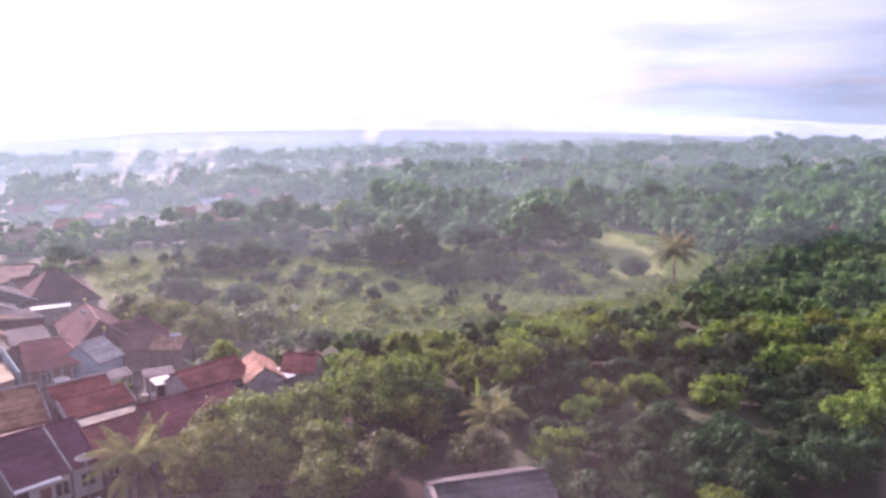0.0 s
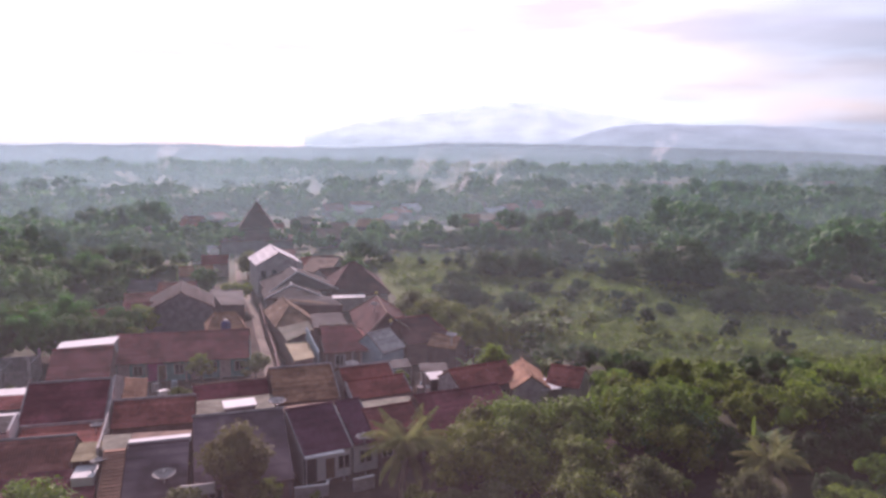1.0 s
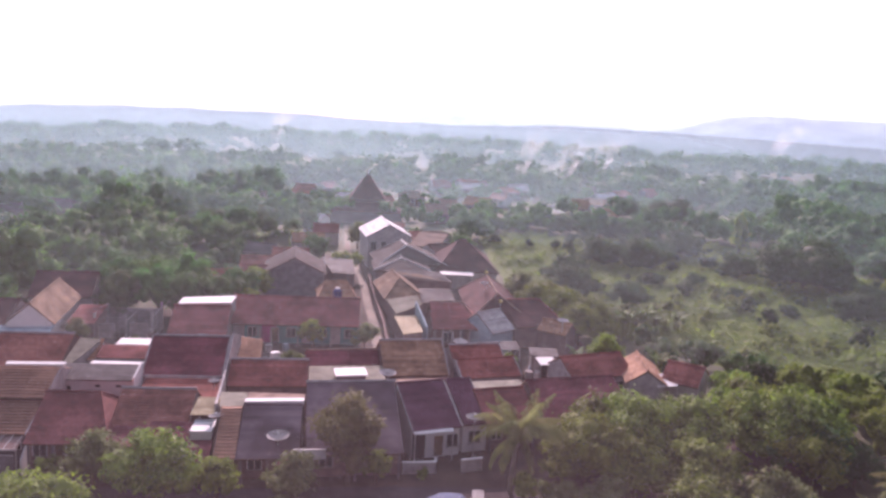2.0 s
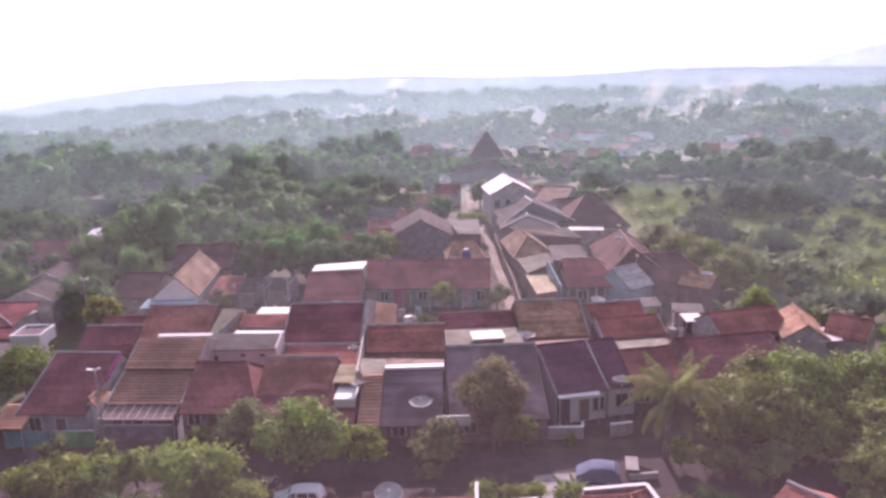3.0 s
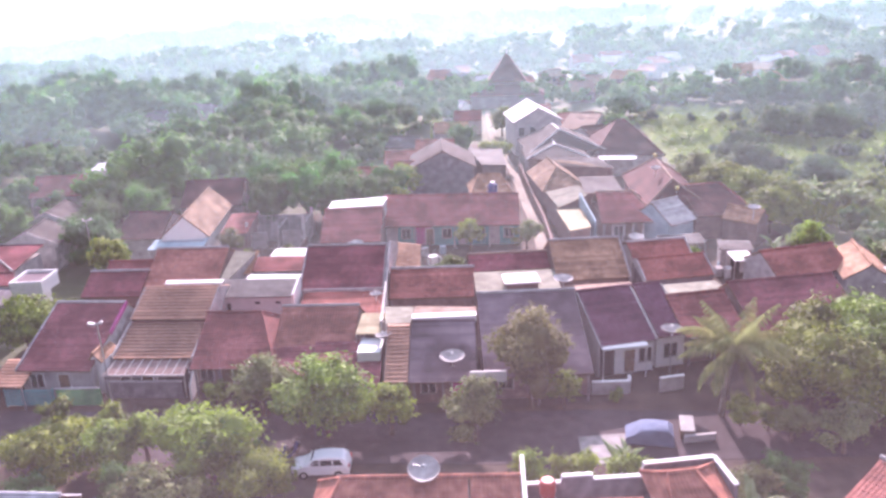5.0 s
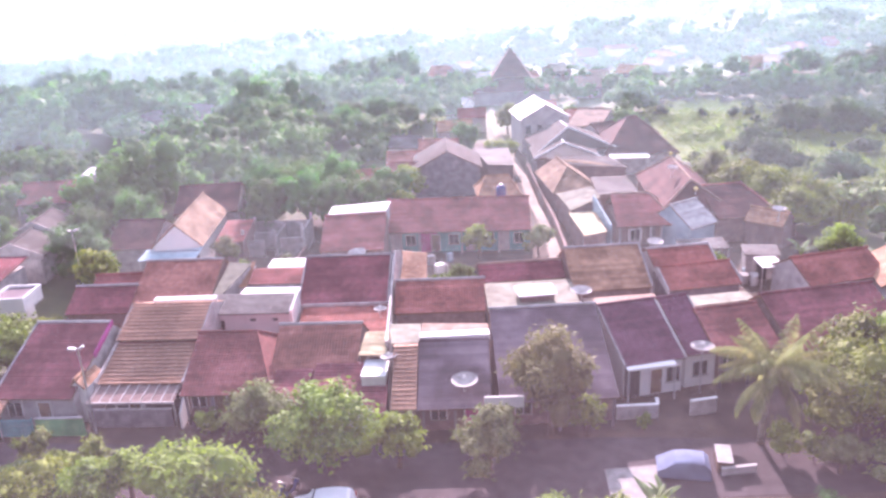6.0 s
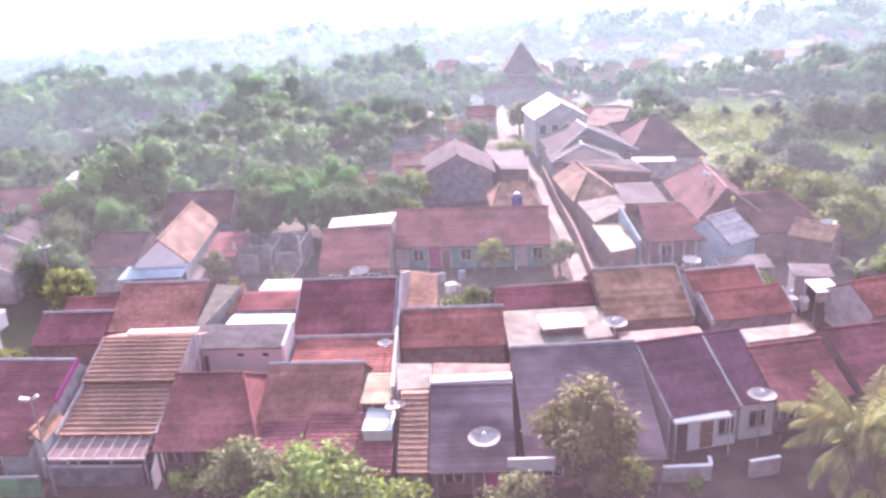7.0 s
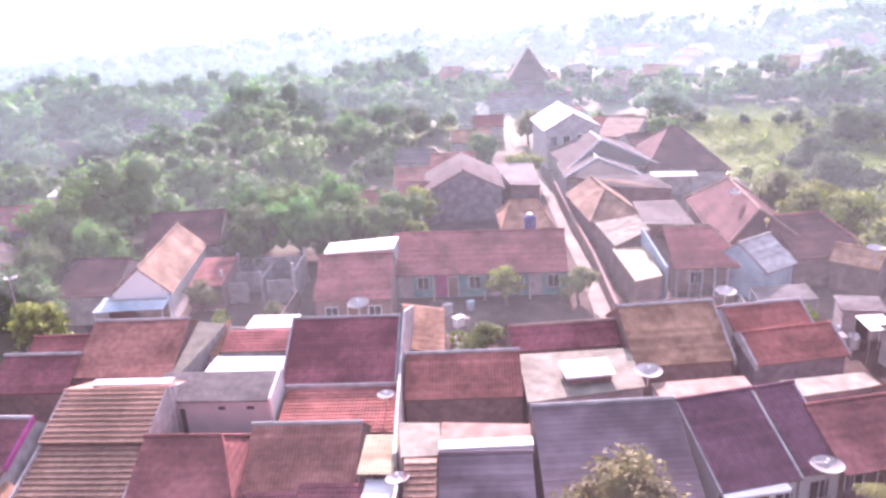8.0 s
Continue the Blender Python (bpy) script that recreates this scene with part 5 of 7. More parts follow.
sh = thing("plaster_shed", "grey-green plastered shed in a cluttered yard", "shed", (23.2, 96.2, 0), -8)
part("wall", Geo().box(-1.6, 1.6, -1.2, 1.2, 0, 2.7), M["cement"], sh)
part("roof", Geo().slab([(-1.8, 1.4, 2.95), (1.8, 1.4, 2.95), (1.8, -1.4, 2.75), (-1.8, -1.4, 2.75)], 0.08), M["grey_roof"], sh)
part("doorway", Geo().box(-0.5, 0.5, -1.23, -1.2, 0.05, 2.0), M["dark"], sh)
wall_run("low grey yard wall behind the terrace", [(-34.5, 97.0), (-26.0, 97.4), (-15.6, 97.2)], [1.4, 1.4, 1.5], 0.15, "cement", name="yard_wall")
wall_run("bare brick wall between two yards", [(-27.2, 97.4), (-27.0, 104.8)], [1.9, 1.9], 0.15, "brick", name="yard_wall")
# the shaded strip beside the alley is put into this wall's dark colour
wall_run("garden wall in dark shade colour along the alley", [(3.7, 100.4), (3.2, 114), (2.0, 128.5), (1.0, 144.6)], [1.5, 1.5, 1.6, 1.6], 0.3, "brick", name="yard_wall")
wall_run("dim plastered lane wall", [(5.2, 100.8), (14.4, 101.6)], [1.5, 1.5], 0.15, "brick", name="yard_wall")
wall_run("dim plastered lane wall", [(14.6, 95.2), (15.0, 101.6)], [1.6, 1.6], 0.15, "cement", name="yard_wall")
lean("rusty sheet lean-to in the yard", [(15.4, 100.6, 2.7), (20.6, 101.2, 2.7), (20.8, 98.6, 2.3), (15.6, 98.0, 2.3)], "grey_roof", 0.05, name="yard_roof")

# ---- houses on the near side of the road ----
house("large orange-brown tiled roof on the near side", (-12.2, 49.4), (-5.0, 49.6), 5.4, 2.6, 6.6, 3.6, roof="rust_tile", hip_l=2.2, wall="plaster")
house("dark red tiled roof beside the white parapet", (-4.9, 49.6), (-2.1, 49.7), 5.4, 2.6, 6.6, 3.6, roof="rust_tile", wall="plaster")
wall_run("white parapet wall between near houses", [(-1.95, 51.0), (-1.8, 42.0)], [5.9, 5.2], 0.22, "white")
wall_run("stepped cream parapet around the roof terrace", [(-1.8, 50.0), (0.2, 50.2), (0.3, 50.2), (2.0, 50.4), (2.1, 50.4), (4.8, 50.7), (4.9, 50.7), (9.0, 51.4), (9.6, 49.0)], [4.6, 4.6, 5.0, 5.0, 4.7, 4.7, 5.5, 5.5, 5.3], 0.2, "lilac", name="parapet", coping="white")
lean("red tiled roof behind the stepped parapet", [(-1.6, 48.4, 4.7), (4.6, 48.8, 4.7), (4.8, 42.5, 3.2), (-1.5, 42.3, 3.2)], "rust_tile", step=0.36, wall="plaster", lift=0.016)
house("small red hipped roof behind the parapet", (6.0, 49.6), (7.6, 49.9), 5.6, 3.6, 5.5, 1.0, 5.2, roof="rust_tile", hip_l=1.2, hip_r=1.6, wall="plaster")
rd = thing("water_drum", "red plastic drum on the roof terrace", "drum", (-0.6, 49.0, 4.55))
part("drum", Geo().lathe([(0.02, 0), (0.4, 0), (0.45, 0.3), (0.45, 0.9), (0.35, 1.05), (0.02, 1.05)], 16, (0, 0, 0.02)), M["redplastic"], rd)
house("orange tiled house with pale verge tiles", (17.0, 49.1), (23.4, 40.6), 7.0, 4.9, 6.0, 5.0, ze_b=4.4, roof="red", verge="", cap="plaster", wall="plaster", name="house")
house("grey zinc roof by the front trees", (-36.0, 48.6), (-28.3, 48.4), 4.9, 3.4, 5.0, 2.0, roof="zinc", wall="brick", step=0.34, lift=0.07)
lean("rusty orange roof deck beside the zinc roof", [(-29.4, 47.4, 4.2), (-18.6, 46.8, 4.2), (-18.6, 41.5, 4.1), (-29.4, 42.0, 4.1)], "rusty", 0.14, wall="brick", name="roof_deck")
for x, y, z in ((-26.6, 48.6, 3.1), (-25.3, 48.2, 2.8)):
    tk = thing("water_tank", "dark blue plastic water tank beside the roof deck", "water tank", (x, y, z))
    part("stand", Geo().box(-0.6, 0.6, -0.6, 0.6, -z, 0.02), M["cement"], tk)
    part("tank", Geo().lathe([(0.02, 0), (0.4, 0), (0.43, 0.15), (0.43, 0.45), (0.41, 0.5), (0.43, 0.55), (0.43, 1.0), (0.32, 1.2), (0.16, 1.28), (0.02, 1.28)], 18, (0, 0, 0.02)), M["blue"], tk)

# ---- houses at the left edge, and far houses ----
house("house with grey sheet roof and white verge among trees", (-59.7, 98.5), (-60.6, 105.0), 5.0, 3.4, 3.5, roof="darkgrey", verge="L", wall="plaster")
house("grey-roofed house behind the white-verged one", (-60.9, 105.4), (-61.8, 112.0), 5.5, 3.8, 3.5, roof="darkgrey", verge="L", wall="plaster")
house("dark red hipped house with white hip caps by the white block", (-71.0, 95.1), (-63.0, 95.1), 4.7, 3.6, 6.0, 0.7, 4.55, roof="darkred", hip_r=7.1, cap="plaster", wall="plaster")
lean("dark red tiled lean-to below the hipped roof", [(-66.0, 89.3, 3.5), (-55.9, 89.3, 3.5), (-54.2, 86.4, 3.0), (-66.0, 86.4, 3.0)], "darkred", step=0.36, wall="plaster")
wb = thing("white_block_house", "white flat-roofed block with roof parapet", "house", (-51.2, 85.3, 0), 4)
part("wall", Geo().box(-1.6, 0.6, -1.5, 1.7, 0, 3.0), M["white"], wb)
part("upper_storey", Geo().box(-1.6, 1.6, -1.8, 1.8, 3.0, 4.2), M["white"], wb)
part("flat_roof", Geo().box(-1.46, 1.46, -1.66, 1.66, 4.2, 4.26), M["slate"], wb, "dark bluish roof deck")
part("parapet", Geo().box(-1.65, 1.65, -1.85, -1.7, 4.16, 4.5).box(-1.65, 1.65, 1.7, 1.85, 4.16, 4.5).box(-1.65, -1.5, -1.7, 1.7, 4.16, 4.5).box(1.5, 1.65, -1.7, 1.7, 4.16, 4.5), M["white"], wb)
window(wb, -0.6, -1.5, 1.0)
lean("dull blue-grey sheet roof beside the white block", [(-60.0, 86.2, 2.8), (-53.4, 86.2, 2.8), (-53.4, 81.6, 2.3), (-60.0, 81.6, 2.3)], "lilac", 0.05, 0.9, lift=0.02)
house("maroon house deep in the trees", (-74.0, 126), (-66.0, 127), 5.5, 3.2, 4.0, roof="maroon", wall="plaster")
lean("white sheet roof among the trees", [(-71.5, 141, 4.3), (-65.0, 142.5, 4.3), (-65.0, 138.0, 3.8), (-71.5, 137.5, 3.8)], "zinc", 0.06, 0.9, lift=0.02, wall="plaster")
house("grey pitched roof among the trees", (-84, 196), (-70, 194), 6.5, 3.6, 5.0, roof="lilac", wall="plaster", hip_l=3, hip_r=3)
house("grey roof by the earth yard", (33.0, 49.0), (42.0, 46.0), 4.4, 2.8, 4.2, roof="grey_roof", wall="plaster")
house("red roof under the grove", (36.5, 88.5), (40.0, 86.0), 4.6, 3.0, 3.0, roof="red", wall="plaster")
lean("pale sheet roof in the grove", [(44.0, 77.0, 2.6), (50.0, 76.0, 2.6), (50.0, 73.5, 2.3), (44.0, 74.5, 2.3)], "lilac", 0.05, 0.9, lift=0.02)
rng_h = random.Random(5)
for x, y in [(28, 300), (40, 312), (48, 321), (62, 324), (78, 262), (70, 252), (25, 242), (36, 250), (39, 298), (52, 290), (97, 295), (110, 300), (72, 234), (121, 336), (88, 308), (15, 262), (-8, 250), (-20, 262), (-36, 296),
             (-50, 300), (-14, 282), (20, 225), (231, 418), (191, 164), (198, 170), (175, 98), (183, 104), (177, 127), (186, 118), (-28, 240), (46, 268), (58, 300), (85, 275), (4, 240), (300, 420), (330, 400), (345, 390)]:
    tn, w = rng_h.uniform(-35, 35), rng_h.uniform(5, 8.5)
    rf = rng_h.choice(["maroon", "red", "orange", "pink", "zinc", "brown", "orange", "beige"])
    c, s = math.cos(radians(tn)) * w / 2, math.sin(radians(tn)) * w / 2
    house("distant village house with a %s roof" % {"zinc": "white metal", "pink": "pale pink", "beige": "beige"}.get(rf, rf), (x - c, y - s), (x + c, y + s), rng_h.uniform(4.4, 5.4), 2.8, 4.2, roof=rf, wall=rng_h.choice(["plaster", "lilac", "beige"]),
          step=0.9, lift=0.03, group="distant houses", front=[("window", -1.6), ("door", 0), ("window", 1.8)])


# ---- vehicles, dishes, poles and small things ----
def dish(label, at, r, turn, tilt=35, pole=1.0):
    d = thing("satellite_dish", label, "satellite dish", at, turn, "satellite dishes")
    part("mast", Geo().tube((0, 0, -pole), (0, 0, 0.02), 0.05, n=8), M["steel"], d)
    prof = [(r * k / 7, 0.42 * r * (k / 7) ** 2) for k in range(8)]
    g = Geo().lathe([(max(a, 0.01), b) for a, b in prof] + [(max(a - 0.02, 0.005), b + 0.03) for a, b in reversed(prof)], 24)
    rot = pose(0, 0, 0.12, 22 - tilt * 0.8, 0, 0)
    g.v = [tuple(rot @ Vector(p)) for p in g.v]
    part("reflector", g, M["plaster"], d, "pale mesh reflector bowl")
    f = rot @ Vector((0, 0, r * 0.62))
    g = Geo()
    for a in (0.4, 2.5, 4.6):
        g.tube(rot @ Vector((r * 0.95 * math.cos(a), r * 0.95 * math.sin(a), 0.38 * r)), f, 0.012, n=5)
    part("feed_strut", g, M["steel"], d)
    part("feed_horn", Geo().tube(f, f + (rot.to_3x3() @ Vector((0, 0, 0.16))), 0.09, 0.07, 10), M["white"], d)
    return d


dish("large pale satellite dish on a near roof", (-7.5, 49.6, 5.5), 0.92, 10, 5, 1.2)
dish("white satellite dish above the slate roof", (-6.8, 67.3, 3.5), 1.0, -15, 22, 1.3)
dish("white satellite dish at the purple roof edge", (11.1, 71.8, 3.6), 0.9, 20, 30, 3.6)
dish("white satellite dish in front of the maroon house", (-19.7, 98.2, 2.6), 1.0, -20, 20, 2.6)
dish("pale satellite dish behind the orange roof", (3.0, 81.2, 4.5), 0.95, 30, 25, 0.7)
dish("small white dish on the white party wall", (-14.6, 79.8, 3.9), 0.6, -10, 30, 0.8)
dish("white dish in a back yard", (12.8, 98.6, 2.8), 0.9, 15, 20, 2.8)
dish("white dish by the banana grove", (27.4, 103.6, 4.6), 0.8, 25, 25, 1.2)
dish("white dish on a roof terrace wall", (-12.6, 70.2, 4.1), 0.7, 40, 40, 0.5)
dish("small dish on the hipped roof", (18.4, 117.0, 6.5), 0.7, -10, 25, 1.2)
for x, y, z in ((19.9, 110.6, 5.3), (19.8, 124.5, 6.55)):
    fin = thing("roof_finial", "small gilded ball finial on the roof ridge", "finial", (x, y, z))
    part("stem", Geo().tube((0, 0, -0.5), (0, 0, 0.1), 0.04, n=6), M["steel"], fin)
    part("ball", Geo().lathe([(0.01, 0.1), (0.2, 0.2), (0.28, 0.38), (0.2, 0.56), (0.01, 0.66)], 12), mat("gilded_metal", (0.7, 0.55, 0.2), (0.6, 0.45, 0.15), 2, 0.5, 0.3, 0.05, 0.1, metal=0.6), fin)


def wheel(parent, x, y, r, out):
    g = Geo()
    prof = [(r * 0.6, -0.1), (r, -0.1), (r * 1.0, 0.1), (r * 0.6, 0.1)]
    g.lathe(prof + prof[:1], 20)
    g.v = [(x + a, y + c, r + b) for a, b, c in g.v]
    tyre = part("wheel", g, M["rubber"], parent)
    g = Geo().lathe([(0.01, 0.07), (r * 0.25, 0.08), (r * 0.62, 0.05), (r * 0.62, -0.05)], 16)
    g.v = [(x + a, y + c * out, r + b) for a, b, c in g.v]
    part("rim", g, M["steel"], tyre)


def family_car(label, at, turn, paint):
    c = thing("car", label, "car", at, turn)
    prof = [(-2.1, 0.32), (-2.16, 0.62), (-2.02, 0.88), (-1.3, 1.04), (-0.62, 1.52), (-0.1, 1.66), (0.8, 1.7), (1.62, 1.64), (1.86, 1.5), (2.06, 1.06), (2.12, 0.9), (2.12, 0.36)]
    g = Geo()
    hw = 0.84
    rows = []
    for s in (-1, 1):
        for k, (x, z) in enumerate(prof):
            rows.append((x, s * (hw if z < 1.12 else hw - 0.17), z))
    n = len(prof)
    g.add(rows, [tuple(range(n))[::-1], tuple(range(n, 2 * n))] + [(i, (i + 1) % n, n + (i + 1) % n, n + i) for i in range(n)])
    body = part("body", g, M[paint], c)
    bv = body.modifiers.new("bevel", "BEVEL")
    bv.width, bv.segments = 0.06, 2
    for s in (-1, 1):
        y0, y1 = s * (hw - 0.05), s * (hw - 0.155)
        for xa, xb, xc, xd in ((-0.95, -0.1, -0.1, -0.42), (0.0, 0.85, 0.85, 0.0), (0.95, 1.72, 1.45, 0.95)):
            part("side_window", Geo().add([(xa, y0 + s * 0.03, 1.12), (xb, y0 + s * 0.03, 1.12), (xc, y1 + s * 0.03, 1.52), (xd, y1 + s * 0.03, 1.52)], [(0, 1, 2, 3)]).add(
                [(xa, y0, 1.12), (xb, y0, 1.12), (xc, y1, 1.52), (xd, y1, 1.52)], [(3, 2, 1, 0)]), glass, c)
    part("windscreen", Geo().slab([(-1.1, -0.7, 1.1), (-1.1, 0.7, 1.1), (-0.6, 0.6, 1.57), (-0.6, -0.6, 1.57)], 0.02), glass, c)
    part("rear_window", Geo().slab([(1.93, -0.66, 1.18), (1.93, 0.66, 1.18), (1.6, 0.58, 1.6), (1.6, -0.58, 1.6)], 0.02), glass, c)
    for s in (-1, 1):
        part("headlight", Geo().box(-2.17, -2.05, s * 0.62 - 0.17, s * 0.62 + 0.17, 0.72, 0.88), M["white"], c)
        part("tail_light", Geo().box(2.06, 2.15, s * 0.7 - 0.09, s * 0.7 + 0.09, 0.85, 1.2), M["redplastic"], c)
        part("mirror", Geo().box(-0.95, -0.8, s * 0.98 - 0.1, s * 0.98 + 0.06, 1.1, 1.26), M[paint], c)
    part("bumper", Geo().box(-2.2, -2.08, -0.8, 0.8, 0.35, 0.55), M["dark"], c)
    part("number_plate", Geo().box(2.13, 2.16, -0.25, 0.25, 0.6, 0.73), M["dark"], c)
    for x in (-1.3, 1.3):
        for s in (-1, 1):
            wheel(c, x, s * 0.78, 0.33, s)
    return c


fc = family_car("white family car parked at the roadside", (-15.4, 57.6, 0.03), 3, "carpaint")
fc.scale = (0.92, 0.92, 0.92)
for k, (x, y, a) in enumerate(((-17.9, 59.4, 70), (-18.7, 58.9, 60))):
    b = thing("motorbike", "dark parked motorbike beside the car", "motorbike", (x, y, 0.03), a, "parked motorbikes")
    for sx in (-0.6, 0.6):
        g = Geo().lathe([(0.2, -0.05), (0.29, -0.05), (0.29, 0.05), (0.2, 0.05), (0.2, -0.05)], 16)
        g.v = [(sx + p, r, 0.29 + q) for p, q, r in g.v]
        part("wheel", g, M["rubber"], b)
    part("body", Geo().slab([(-0.75, -0.14, 0.75), (-0.75, 0.14, 0.75), (0.15, 0.14, 0.7), (0.15, -0.14, 0.7)], 0.3).slab([(0.1, -0.1, 0.5), (0.1, 0.1, 0.5), (0.6, 0.1, 0.95), (0.6, -0.1, 0.95)], 0.16), M["blue"], b)
    part("seat", Geo().box(-0.7, 0.1, -0.13, 0.13, 0.75, 0.85), M["rubber"], b)
    part("handlebar", Geo().tube((0.5, -0.34, 1.05), (0.5, 0.34, 1.05), 0.025, n=6), M["steel"], b)
cv = thing("covered_car", "parked car under a faded blue cover", "car", (7.5, 61.6, 0.05), -8)
prof = [(-1.95, 0.12), (-2.0, 0.65), (-1.4, 0.95), (-0.7, 1.5), (0.3, 1.62), (1.5, 1.55), (1.95, 1.0), (2.05, 0.12)]
g = Geo()
pts = [(x, y * (1.0 - 0.12 * (z > 1.3)), z - 0.1 * abs(y) ** 3 * (z > 1)) for y in (-1.05, -0.8, 0, 0.8, 1.05) for x, z in prof]
n = len(prof)
g.add(pts, [(r * n + i, r * n + i + 1, (r + 1) * n + i + 1, (r + 1) * n + i) for r in range(4) for i in range(n - 1)] + [tuple(range(n)), tuple(range(4 * n, 5 * n))[::-1]])
part("cover", g, M["tarp"], cv)
cv.scale = (0.84, 0.84, 0.84)
for x in (-1.4, 1.4):
    for s in (-1, 1):
        wheel(cv, x, s * 0.82, 0.3, s)
wall_run("low white forecourt wall with stacked goods", [(9.9, 61.3), (12.2, 61.7)], [0.5, 0.5], 0.16, "plaster", name="garden_wall", coping="plaster")
pk = thing("market_stall", "small pale stall with white sheet top", "stall", (10.3, 62.4, 0.05), -8)
part("stall_top", Geo().slab([(-0.5, 0.9, 1.0), (0.5, 0.9, 1.0), (0.5, -0.9, 0.8), (-0.5, -0.9, 0.8)], 0.05), M["plaster"], pk)
for x in (-0.42, 0.42):
    for y in (-0.8, 0.8):
        part("post", Geo().tube((x, y, 0), (x, y, 0.84 + 0.1 * y), 0.04, n=6), M["wood"], pk)
part("counter", Geo().box(-0.45, 0.45, -0.8, 0.8, 0.1, 0.6), M["wood"], pk)


def lamp_post(label, x, y, h, turn, name="street_lamp"):
    p = thing(name, label, "street lamp", (x, y, 0), turn, "street lamps")
    part("pole", Geo().tube((0, 0, 0), (0, 0, h), 0.09, 0.05, 8), M["steel"], p)
    for s, e in ((1, 0.5), (-1, 0.25)):
        part("arm", Geo().tube((0, 0, h - 0.25), (0.2 * s, 0, h + 0.03), 0.035, n=6), M["steel"], p)
        part("lamp_head", Geo().slab([(0.12 * s, -0.14 * s, h), ((0.12 + e) * s, -0.14 * s, h + 0.16), ((0.12 + e) * s, 0.14 * s, h + 0.16), (0.12 * s, 0.14 * s, h)], 0.14), M["white"], p)
    return p


lamp_post("white-headed street lamp on a steel pole", -34.9, 67.1, 7.2, 200)
lamp_post("thin street lamp beside the trees", -50.2, 95.5, 7.4, 20)
rng_c = random.Random(17)
for k in range(42):
    x, y = rng_c.uniform(9, 22), rng_c.uniform(93.5, 100)
    if k > 30:
        x, y = rng_c.uniform(-35, -16), rng_c.uniform(94.5, 99)
    elif k > 21:
        x, y = rng_c.uniform(-12, -6), rng_c.uniform(86.6, 103)
    hh, w = rng_c.uniform(0.3, 1.1), rng_c.uniform(0.4, 1.1)
    m_ = rng_c.choice(["white", "plaster", "paleblue", "turquoise", "wood", "cement", "redplastic"])
    b = thing("storage_crate", "%s crate standing in the yard" % {"white": "white plastic", "plaster": "pale wooden", "paleblue": "light blue plastic", "turquoise": "turquoise plastic", "wood": "brown wooden", "cement": "grey cement", "redplastic": "red plastic"}[m_],
              "crate", (x, y, 0.012), rng_c.uniform(0, 90), "yard clutter")
    part("box", Geo().box(-w / 2, w / 2, -w / 3, w / 3, 0, hh), M[m_], b)
    part("rim", Geo().box(-w / 2 - 0.04, w / 2 + 0.04, -w / 3 - 0.04, w / 3 + 0.04, hh, hh + 0.06), M[m_], b)

